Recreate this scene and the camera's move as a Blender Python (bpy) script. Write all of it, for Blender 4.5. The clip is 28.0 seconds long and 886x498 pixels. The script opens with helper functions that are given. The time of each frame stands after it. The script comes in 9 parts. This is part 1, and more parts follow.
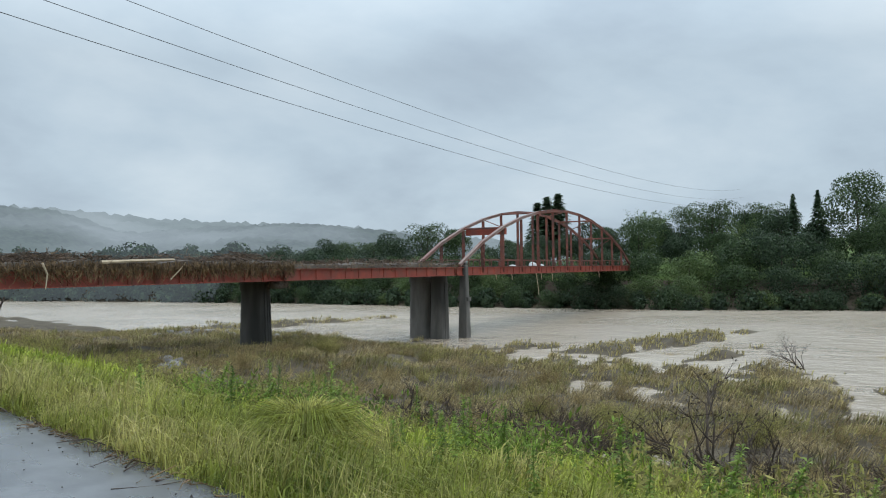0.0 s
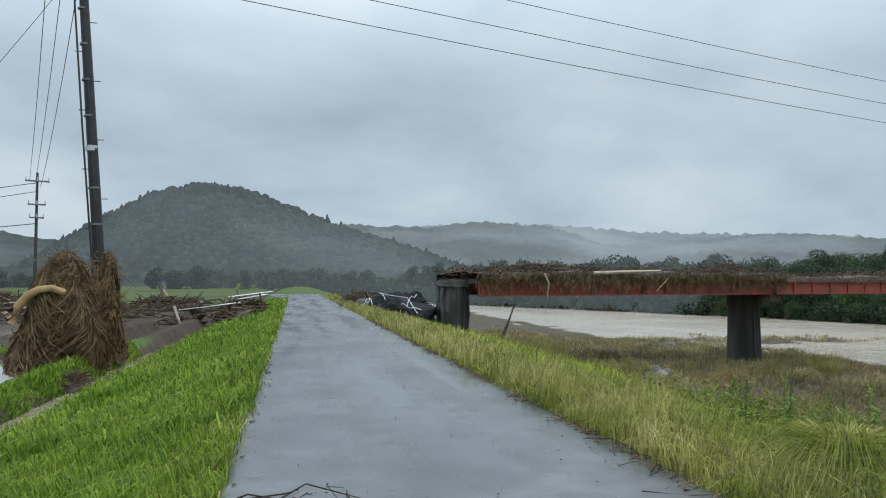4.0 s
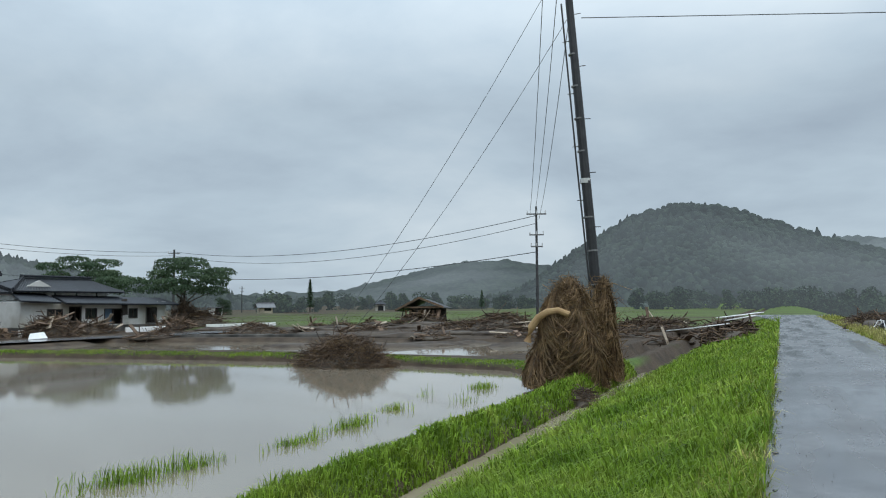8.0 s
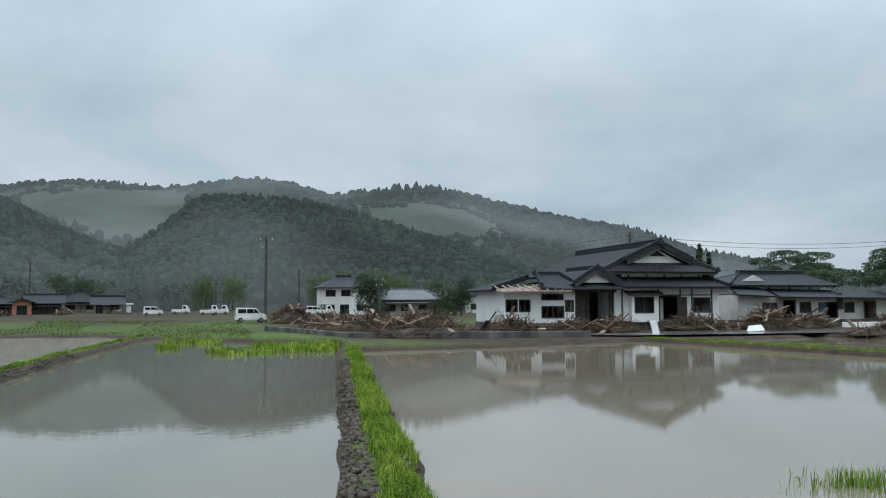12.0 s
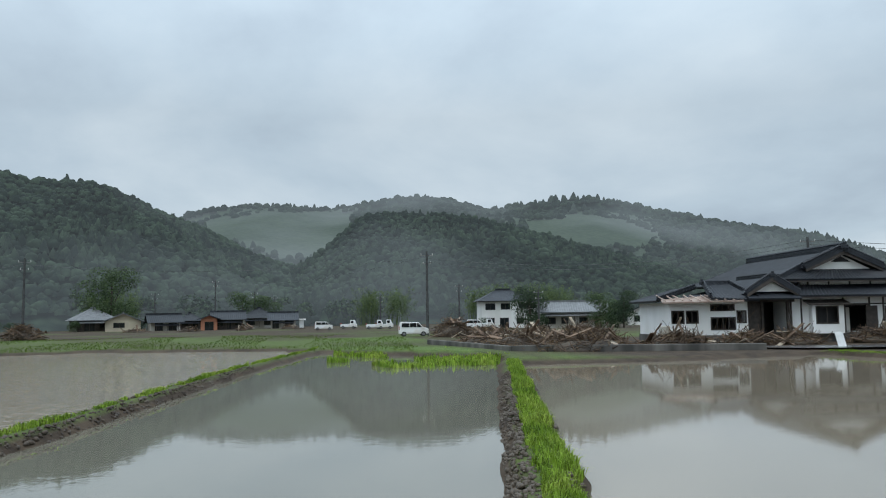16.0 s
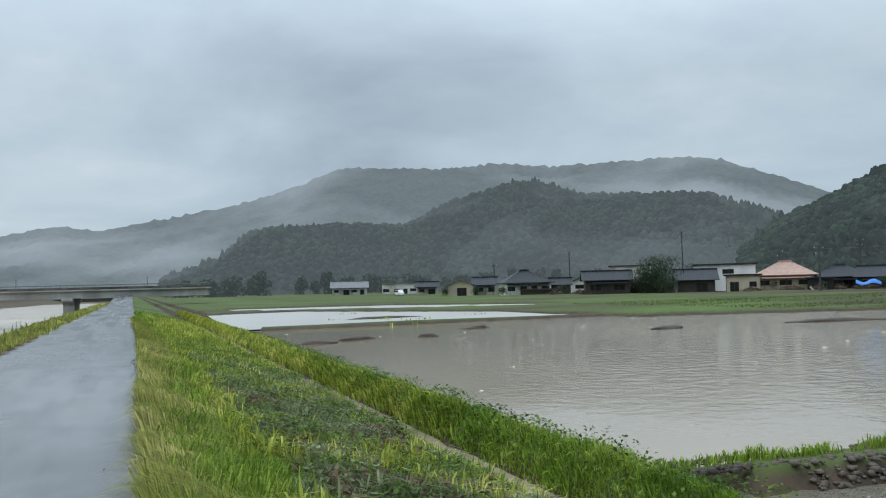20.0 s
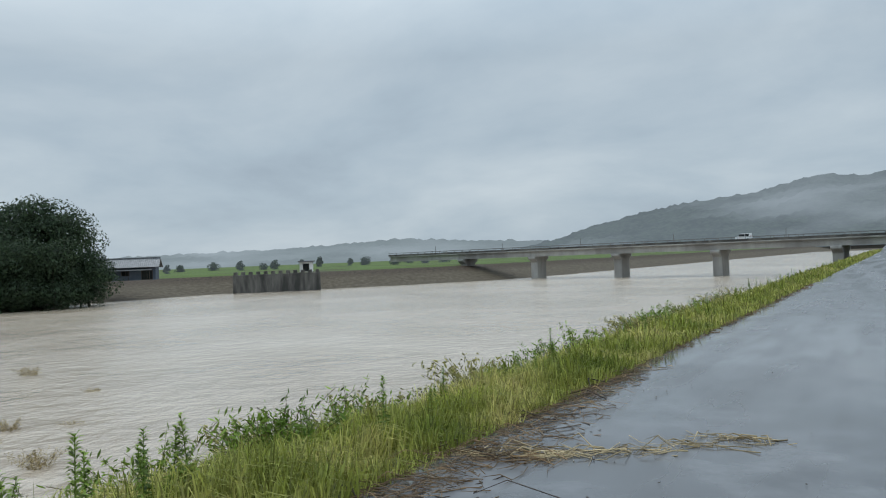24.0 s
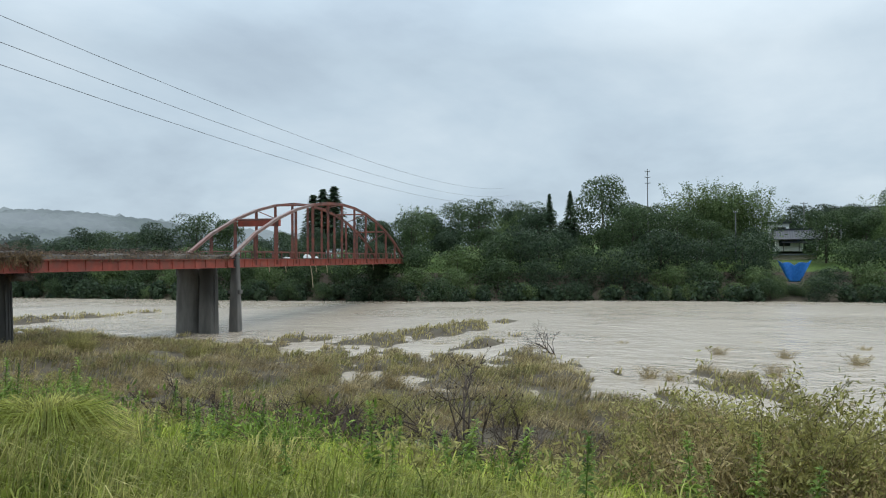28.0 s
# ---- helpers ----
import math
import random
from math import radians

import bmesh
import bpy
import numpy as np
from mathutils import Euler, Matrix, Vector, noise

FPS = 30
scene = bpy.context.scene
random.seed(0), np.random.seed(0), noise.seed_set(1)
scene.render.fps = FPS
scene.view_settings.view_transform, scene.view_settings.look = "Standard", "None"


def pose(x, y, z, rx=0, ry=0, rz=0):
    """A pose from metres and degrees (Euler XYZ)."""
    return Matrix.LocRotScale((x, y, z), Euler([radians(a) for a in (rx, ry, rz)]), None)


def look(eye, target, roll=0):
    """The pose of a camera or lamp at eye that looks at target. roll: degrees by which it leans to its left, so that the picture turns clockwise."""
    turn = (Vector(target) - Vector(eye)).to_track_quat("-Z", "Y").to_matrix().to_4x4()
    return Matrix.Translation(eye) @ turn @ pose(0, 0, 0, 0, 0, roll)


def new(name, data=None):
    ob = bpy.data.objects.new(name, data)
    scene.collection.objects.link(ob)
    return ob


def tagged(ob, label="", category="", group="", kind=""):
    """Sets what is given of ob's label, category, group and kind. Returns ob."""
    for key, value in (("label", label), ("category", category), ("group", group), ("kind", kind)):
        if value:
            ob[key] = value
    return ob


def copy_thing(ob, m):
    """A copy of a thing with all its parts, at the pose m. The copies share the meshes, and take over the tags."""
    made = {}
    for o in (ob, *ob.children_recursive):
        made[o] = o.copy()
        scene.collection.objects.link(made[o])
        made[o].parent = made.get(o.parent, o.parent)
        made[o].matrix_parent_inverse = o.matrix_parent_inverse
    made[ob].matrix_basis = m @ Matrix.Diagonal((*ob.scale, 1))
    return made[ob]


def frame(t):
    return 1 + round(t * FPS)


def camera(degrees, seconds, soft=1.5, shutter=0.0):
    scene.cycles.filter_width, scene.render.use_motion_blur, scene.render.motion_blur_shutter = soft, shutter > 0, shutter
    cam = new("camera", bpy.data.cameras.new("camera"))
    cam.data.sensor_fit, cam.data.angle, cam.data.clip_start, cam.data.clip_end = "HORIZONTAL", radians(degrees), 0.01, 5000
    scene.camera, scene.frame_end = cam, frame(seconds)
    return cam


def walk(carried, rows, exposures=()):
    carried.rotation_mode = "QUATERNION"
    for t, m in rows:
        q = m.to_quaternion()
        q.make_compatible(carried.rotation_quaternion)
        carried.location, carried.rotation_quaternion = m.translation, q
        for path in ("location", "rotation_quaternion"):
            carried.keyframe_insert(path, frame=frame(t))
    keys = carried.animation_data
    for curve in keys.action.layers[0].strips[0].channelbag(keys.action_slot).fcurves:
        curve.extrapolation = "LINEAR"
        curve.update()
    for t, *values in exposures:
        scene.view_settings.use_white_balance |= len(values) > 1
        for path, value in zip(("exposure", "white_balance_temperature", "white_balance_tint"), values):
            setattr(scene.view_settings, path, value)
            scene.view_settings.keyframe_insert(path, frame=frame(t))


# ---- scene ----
cam = camera(59.6, 28.0, 1.1)
# seconds, eye (metres), turn, tilt and lean (degrees)
ROWS = [
    (0.0, -0.073, 0.368, 1.481, -45.31, 1.41, 0.65),
    (0.5, -0.200, 0.412, 1.493, -40.93, 1.76, 0.55),
    (1.0, -0.180, 0.389, 1.489, -37.08, 2.04, 0.56),
    (1.5, -0.178, 0.396, 1.487, -34.27, 2.21, 0.52),
    (2.0, -0.183, 0.416, 1.496, -31.61, 2.38, 0.41),
    (2.5, -0.193, 0.465, 1.485, -27.87, 2.50, 0.16),
    (3.0, -0.155, 0.526, 1.477, -22.56, 2.56, -0.11),
    (3.5, -0.222, 0.604, 1.459, -16.52, 2.53, -0.24),
    (4.0, -0.278, 0.639, 1.445, -10.86, 2.47, -0.12),
    (4.5, -0.306, 0.631, 1.439, -6.06, 2.49, 0.12),
    (6.5, -0.534, 0.633, 1.464, 8.67, 3.42, 0.91),
    (7.0, -0.511, 0.602, 1.470, 13.36, 3.66, 0.81),
    (7.5, -0.546, 0.586, 1.483, 18.41, 3.84, 0.62),
    (8.0, -0.581, 0.553, 1.489, 23.59, 4.04, 0.38),
    (8.5, -0.604, 0.533, 1.494, 28.70, 4.25, 0.21),
    (9.0, -0.618, 0.528, 1.495, 33.67, 4.46, 0.12),
    (9.5, -0.638, 0.478, 1.503, 38.85, 4.59, 0.06),
    (10.0, -0.682, 0.471, 1.497, 44.89, 4.65, -0.06),
    (10.5, -0.697, 0.452, 1.490, 51.88, 4.45, -0.19),
    (11.0, -0.682, 0.404, 1.485, 59.46, 4.18, -0.21),
    (11.5, -0.704, 0.452, 1.455, 66.87, 3.96, -0.10),
    (12.0, -0.745, 0.536, 1.490, 72.92, 3.84, 0.20),
    (12.5, -0.794, 0.591, 1.471, 76.72, 4.00, 0.46),
    (14.5, -0.767, 0.546, 1.487, 75.56, 4.48, 0.77),
    (15.0, -0.767, 0.565, 1.468, 76.00, 4.62, 0.85),
    (15.5, -0.756, 0.577, 1.491, 79.00, 4.72, 0.89),
    (16.0, -0.838, 0.550, 1.487, 84.67, 4.91, 0.84),
    (16.5, -0.929, 0.463, 1.503, 92.59, 4.96, 0.91),
    (17.0, -0.926, 0.456, 1.477, 101.82, 5.00, 1.10),
    (17.5, -0.945, 0.333, 1.496, 111.36, 4.85, 1.39),
    (18.0, -0.934, 0.257, 1.494, 120.73, 4.44, 1.63),
    (18.5, -0.824, 0.185, 1.468, 129.74, 4.00, 1.75),
    (19.0, -0.758, 0.150, 1.457, 138.85, 3.46, 1.76),
    (19.5, -0.707, -0.003, 1.468, 148.09, 3.07, 1.59),
    (20.0, -0.609, -0.122, 1.466, 158.11, 2.76, 1.42),
    (20.5, -0.516, -0.235, 1.431, 169.25, 2.69, 1.30),
    (21.0, -0.437, -0.208, 1.448, 181.88, 2.54, 1.34),
    (21.5, -0.397, -0.250, 1.398, 194.42, 2.29, 1.50),
    (23.5, -0.435, -0.421, 1.484, 207.29, 0.93, 2.26),
    (24.0, -0.430, -0.415, 1.479, 210.90, 0.66, 2.25),
    (24.5, -0.421, -0.382, 1.472, 220.20, 0.09, 2.21),
    (25.0, -0.356, -0.362, 1.456, 231.79, -0.52, 1.56),
    (25.5, -0.242, -0.236, 1.467, 244.38, -0.81, 0.77),
    (26.0, -0.192, -0.123, 1.472, 257.81, -0.50, 0.41),
    (26.5, -0.194, -0.076, 1.486, 270.17, -0.19, 0.31),
    (27.0, -0.273, -0.048, 1.503, 281.31, 0.12, 0.41),
    (27.5, -0.238, 0.026, 1.491, 290.55, 0.50, 0.43),
    (28.0, -0.196, 0.090, 1.476, 298.21, 0.73, 0.26),
]
walk(cam, [(t, pose(x, y, z, 90 + tilt, lean, turn)) for t, x, y, z, turn, tilt, lean in ROWS],
     [(0.0, 0.08), (4.0, 0.0), (12.0, -0.04), (17.0, 0.02), (20.0, 0.0), (21.5, -0.12), (24.0, -0.22), (25.0, -0.12), (26.0, -0.02), (27.0, 0.14), (28.0, 0.16)])

# ---------------------------------------------------------------- world, sun
world = bpy.data.worlds.new("overcast")
scene.world = world
world.use_nodes = True
wn, wl = world.node_tree.nodes, world.node_tree.links
wn.clear()
w_out = wn.new("ShaderNodeOutputWorld")
w_bg = wn.new("ShaderNodeBackground")
w_sky = wn.new("ShaderNodeTexSky")
w_sky.sky_type, w_sky.sun_disc = "NISHITA", False
w_sky.sun_elevation, w_sky.sun_rotation = radians(64), radians(124)
w_tc = wn.new("ShaderNodeTexCoord")
w_sep = wn.new("ShaderNodeSeparateXYZ")
wl.new(w_tc.outputs["Generated"], w_sep.inputs[0])
# flatten the cloud deck: direction divided by height, so that clouds crowd towards the horizon
w_max = wn.new("ShaderNodeMath"); w_max.operation = "MAXIMUM"; w_max.inputs[1].default_value = 0.0
wl.new(w_sep.outputs["Z"], w_max.inputs[0])
w_add = wn.new("ShaderNodeMath"); w_add.operation = "ADD"; w_add.inputs[1].default_value = 0.30
wl.new(w_max.outputs[0], w_add.inputs[0])
w_div = wn.new("ShaderNodeVectorMath"); w_div.operation = "DIVIDE"
w_cmb = wn.new("ShaderNodeCombineXYZ")
for k in range(3):
    wl.new(w_add.outputs[0], w_cmb.inputs[k])
wl.new(w_tc.outputs["Generated"], w_div.inputs[0])
wl.new(w_cmb.outputs[0], w_div.inputs[1])
w_n1 = wn.new("ShaderNodeTexNoise")
w_n1.inputs["Scale"].default_value, w_n1.inputs["Detail"].default_value = 1.1, 7.0
w_n1.inputs["Roughness"].default_value, w_n1.inputs["Distortion"].default_value = 0.54, 0.2
wl.new(w_div.outputs[0], w_n1.inputs["Vector"])
w_ramp = wn.new("ShaderNodeValToRGB")
w_ramp.color_ramp.elements[0].position, w_ramp.color_ramp.elements[1].position = 0.3, 0.72
w_ramp.color_ramp.elements[0].color = (0.335, 0.412, 0.495, 1)
w_ramp.color_ramp.elements[1].color = (0.60, 0.69, 0.755, 1)
mid_stop = w_ramp.color_ramp.elements.new(0.5)
mid_stop.color = (0.455, 0.555, 0.64, 1)
wl.new(w_n1.outputs["Fac"], w_ramp.inputs[0])
# an overcast sky brightens towards the zenith
w_zen = wn.new("ShaderNodeMapRange")
w_zen.inputs["From Min"].default_value, w_zen.inputs["From Max"].default_value = 0.25, 0.9
w_zen.inputs["To Min"].default_value, w_zen.inputs["To Max"].default_value = 1.0, 2.85
wl.new(w_max.outputs[0], w_zen.inputs["Value"])
w_mul = wn.new("ShaderNodeVectorMath"); w_mul.operation = "SCALE"
wl.new(w_ramp.outputs[0], w_mul.inputs[0])
wl.new(w_zen.outputs[0], w_mul.inputs["Scale"])
w_mix = wn.new("ShaderNodeMix"); w_mix.data_type = "RGBA"; w_mix.blend_type = "ADD"
w_mix.inputs["Factor"].default_value = 0.006
wl.new(w_mul.outputs[0], w_mix.inputs["A"])
wl.new(w_sky.outputs[0], w_mix.inputs["B"])
wl.new(w_mix.outputs["Result"], w_bg.inputs[0])
w_bg.inputs[1].default_value = 1.0
wl.new(w_bg.outputs[0], w_out.inputs[0])

sun = new("sun", bpy.data.lights.new("sun", "SUN"))
sun.data.energy, sun.data.angle, sun.data.color = 0.9, radians(40), (1.0, 0.97, 0.93)
sun.matrix_world = look((0, 0, 60), (-24, 16, 0))


# ---------------------------------------------------------------- materials
def material(name, colors, scale=6.0, rough=0.8, bump=0.0, bump_scale=40.0, metal=0.0, detail=4.0, spec=0.5, space="Object",
             big=None, big_scale=0.4, stretch=(1, 1, 1), island=0.0, rnd=0.0, trans=0.0):
    """Principled material: noise between two colours, a larger stain layer, fine bump."""
    m = bpy.data.materials.new(name)
    m.use_nodes = True
    n, l = m.node_tree.nodes, m.node_tree.links
    p = n["Principled BSDF"]
    tc = n.new("ShaderNodeTexCoord")
    mp = n.new("ShaderNodeMapping")
    mp.inputs["Scale"].default_value = stretch
    geo = n.new("ShaderNodeNewGeometry")
    l.new(geo.outputs["Position"] if space == "World" else tc.outputs[space], mp.inputs[0])
    tx = n.new("ShaderNodeTexNoise")
    tx.inputs["Scale"].default_value, tx.inputs["Detail"].default_value, tx.inputs["Roughness"].default_value = scale, detail, 0.62
    l.new(mp.outputs[0], tx.inputs["Vector"])
    rp = n.new("ShaderNodeValToRGB")
    e = rp.color_ramp.elements
    e[0].position, e[1].position = 0.32, 0.68
    e[0].color, e[1].color = (*colors[0], 1), (*colors[-1], 1)
    if len(colors) == 3:
        k = e.new(0.5)
        k.color = (*colors[1], 1)
    l.new(tx.outputs["Fac"], rp.inputs[0])
    col = rp.outputs[0]
    if big:
        t2 = n.new("ShaderNodeTexNoise")
        t2.inputs["Scale"].default_value, t2.inputs["Detail"].default_value = big_scale, 3.0
        l.new(mp.outputs[0], t2.inputs["Vector"])
        r2 = n.new("ShaderNodeValToRGB")
        r2.color_ramp.elements[0].position, r2.color_ramp.elements[1].position = 0.45, 0.62
        l.new(t2.outputs["Fac"], r2.inputs[0])
        mx = n.new("ShaderNodeMix"); mx.data_type = "RGBA"
        l.new(r2.outputs[0], mx.inputs["Factor"])
        l.new(col, mx.inputs["A"])
        mx.inputs["B"].default_value = (*big, 1)
        col = mx.outputs["Result"]
    if island or rnd:
        hs = n.new("ShaderNodeHueSaturation")
        mr = n.new("ShaderNodeMapRange")
        src = geo.outputs["Random Per Island"]
        if rnd:
            oi = n.new("ShaderNodeObjectInfo")
            src = oi.outputs["Random"]
        l.new(src, mr.inputs["Value"])
        a = island or rnd
        mr.inputs["To Min"].default_value, mr.inputs["To Max"].default_value = 1 - a, 1 + a
        l.new(mr.outputs[0], hs.inputs["Value"])
        l.new(col, hs.inputs["Color"])
        col = hs.outputs[0]
    l.new(col, p.inputs["Base Color"])
    p.inputs["Roughness"].default_value, p.inputs["Metallic"].default_value = rough, metal
    p.inputs["Specular IOR Level"].default_value = spec
    if trans:
        tl = n.new("ShaderNodeBsdfTranslucent")
        l.new(col, tl.inputs["Color"])
        ms = n.new("ShaderNodeMixShader")
        ms.inputs[0].default_value = trans
        l.new(p.outputs[0], ms.inputs[1])
        l.new(tl.outputs[0], ms.inputs[2])
        l.new(ms.outputs[0], n["Material Output"].inputs[0])
    if bump:
        bt = n.new("ShaderNodeTexNoise")
        bt.inputs["Scale"].default_value, bt.inputs["Detail"].default_value = bump_scale, 3.0
        l.new(mp.outputs[0], bt.inputs["Vector"])
        bp = n.new("ShaderNodeBump")
        bp.inputs["Strength"].default_value, bp.inputs["Distance"].default_value = min(1.0, bump * 10), bump
        l.new(bt.outputs["Fac"], bp.inputs["Height"])
        l.new(bp.outputs[0], p.inputs["Normal"])
    return m


def water_material(name, color, rough, waves, reflect=0.5, mud=None, ruffle=None, ior=1.42):
    """Turbid water: waves are (scale, stretch, height) layers of relief; ruffle is (centre, inner, outer) of the wind-ruffled part."""
    m = bpy.data.materials.new(name)
    m.use_nodes = True
    n, l = m.node_tree.nodes, m.node_tree.links
    p = n["Principled BSDF"]
    geo = n.new("ShaderNodeNewGeometry")
    p.inputs["Roughness"].default_value, p.inputs["IOR"].default_value = rough, ior
    p.inputs["Specular IOR Level"].default_value = reflect
    tx = n.new("ShaderNodeTexNoise")
    tx.inputs["Scale"].default_value, tx.inputs["Detail"].default_value = 0.05, 6.0
    l.new(geo.outputs["Position"], tx.inputs["Vector"])
    mx = n.new("ShaderNodeMix"); mx.data_type = "RGBA"
    rp = n.new("ShaderNodeValToRGB")
    rp.color_ramp.elements[0].position, rp.color_ramp.elements[1].position = 0.35, 0.65
    l.new(tx.outputs["Fac"], rp.inputs[0])
    l.new(rp.outputs[0], mx.inputs["Factor"])
    mx.inputs["A"].default_value = (*color, 1)
    mx.inputs["B"].default_value = (*(mud or [c * 1.25 for c in color]), 1)
    l.new(mx.outputs["Result"], p.inputs["Base Color"])
    last = None
    for scale, stretch, height in waves:
        mp = n.new("ShaderNodeMapping")
        mp.inputs["Scale"].default_value = stretch
        l.new(geo.outputs["Position"], mp.inputs[0])
        w = n.new("ShaderNodeTexNoise")
        w.inputs["Scale"].default_value, w.inputs["Detail"].default_value, w.inputs["Distortion"].default_value = scale, 4.0, 0.4
        l.new(mp.outputs[0], w.inputs["Vector"])
        b = n.new("ShaderNodeBump")
        b.inputs["Strength"].default_value, b.inputs["Distance"].default_value = 1.0, height
        l.new(w.outputs["Fac"], b.inputs["Height"])
        if ruffle:
            dv = n.new("ShaderNodeVectorMath"); dv.operation = "DISTANCE"
            dv.inputs[1].default_value = ruffle[0]
            l.new(geo.outputs["Position"], dv.inputs[0])
            rm = n.new("ShaderNodeMapRange")
            rm.inputs["From Min"].default_value, rm.inputs["From Max"].default_value = ruffle[1], ruffle[2]
            rm.inputs["To Min"].default_value, rm.inputs["To Max"].default_value = 1.0, 0.06
            l.new(dv.outputs["Value"], rm.inputs["Value"])
            l.new(rm.outputs[0], b.inputs["Strength"])
        if last:
            l.new(last.outputs[0], b.inputs["Normal"])
        last = b
    if last:
        l.new(last.outputs[0], p.inputs["Normal"])
    return m


def distance_material(name, dark, light, haze_glow, amount, scale=0.05, haze_scale=0.006, crown=0.14):
    """Wooded slopes seen through rain: forest colours, with the haze imitated by a mixed-in emission."""
    m = bpy.data.materials.new(name)
    m.use_nodes = True
    n, l = m.node_tree.nodes, m.node_tree.links
    p = n["Principled BSDF"]
    p.inputs["Roughness"].default_value, p.inputs["Specular IOR Level"].default_value = 0.9, 0.1
    geo = n.new("ShaderNodeNewGeometry")
    tx = n.new("ShaderNodeTexNoise")
    tx.inputs["Scale"].default_value, tx.inputs["Detail"].default_value, tx.inputs["Roughness"].default_value = scale, 8.0, 0.7
    l.new(geo.outputs["Position"], tx.inputs["Vector"])
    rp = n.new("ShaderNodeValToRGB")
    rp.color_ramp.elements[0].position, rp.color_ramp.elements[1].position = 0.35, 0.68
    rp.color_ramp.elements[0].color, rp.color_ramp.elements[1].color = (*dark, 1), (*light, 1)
    vo = n.new("ShaderNodeTexVoronoi")      # crown cells; the shade between crowns is painted into the colour
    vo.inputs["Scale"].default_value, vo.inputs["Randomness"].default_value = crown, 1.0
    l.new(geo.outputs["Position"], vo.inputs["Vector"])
    # colour drops towards each crown's edge, imitating shade in the gaps
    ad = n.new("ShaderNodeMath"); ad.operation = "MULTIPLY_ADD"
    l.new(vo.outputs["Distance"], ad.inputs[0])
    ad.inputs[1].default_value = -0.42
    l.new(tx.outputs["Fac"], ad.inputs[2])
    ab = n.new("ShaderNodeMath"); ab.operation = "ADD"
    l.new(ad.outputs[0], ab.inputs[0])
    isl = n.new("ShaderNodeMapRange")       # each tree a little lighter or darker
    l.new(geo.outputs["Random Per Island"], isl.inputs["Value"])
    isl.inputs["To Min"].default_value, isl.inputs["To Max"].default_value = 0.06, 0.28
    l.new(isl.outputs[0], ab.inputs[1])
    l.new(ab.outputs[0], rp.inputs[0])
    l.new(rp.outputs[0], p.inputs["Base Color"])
    bp = n.new("ShaderNodeBump")
    bp.invert = True
    bp.inputs["Strength"].default_value, bp.inputs["Distance"].default_value = 0.4, 0.25 / crown
    l.new(vo.outputs["Distance"], bp.inputs["Height"])
    l.new(bp.outputs[0], p.inputs["Normal"])
    # painted haze: the surface itself glows in haze colour, more or less by noise
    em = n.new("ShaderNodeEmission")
    em.inputs["Color"].default_value = (*haze_glow, 1)
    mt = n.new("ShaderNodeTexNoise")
    mt.inputs["Scale"].default_value, mt.inputs["Detail"].default_value = haze_scale, 5.0
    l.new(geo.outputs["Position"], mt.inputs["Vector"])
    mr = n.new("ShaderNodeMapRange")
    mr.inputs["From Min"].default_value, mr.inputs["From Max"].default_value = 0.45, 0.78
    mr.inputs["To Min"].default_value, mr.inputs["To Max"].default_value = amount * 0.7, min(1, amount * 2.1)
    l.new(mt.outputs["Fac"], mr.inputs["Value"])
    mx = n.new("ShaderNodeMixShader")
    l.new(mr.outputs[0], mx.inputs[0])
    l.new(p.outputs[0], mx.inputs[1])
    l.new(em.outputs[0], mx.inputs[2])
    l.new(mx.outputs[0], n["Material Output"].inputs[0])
    return m


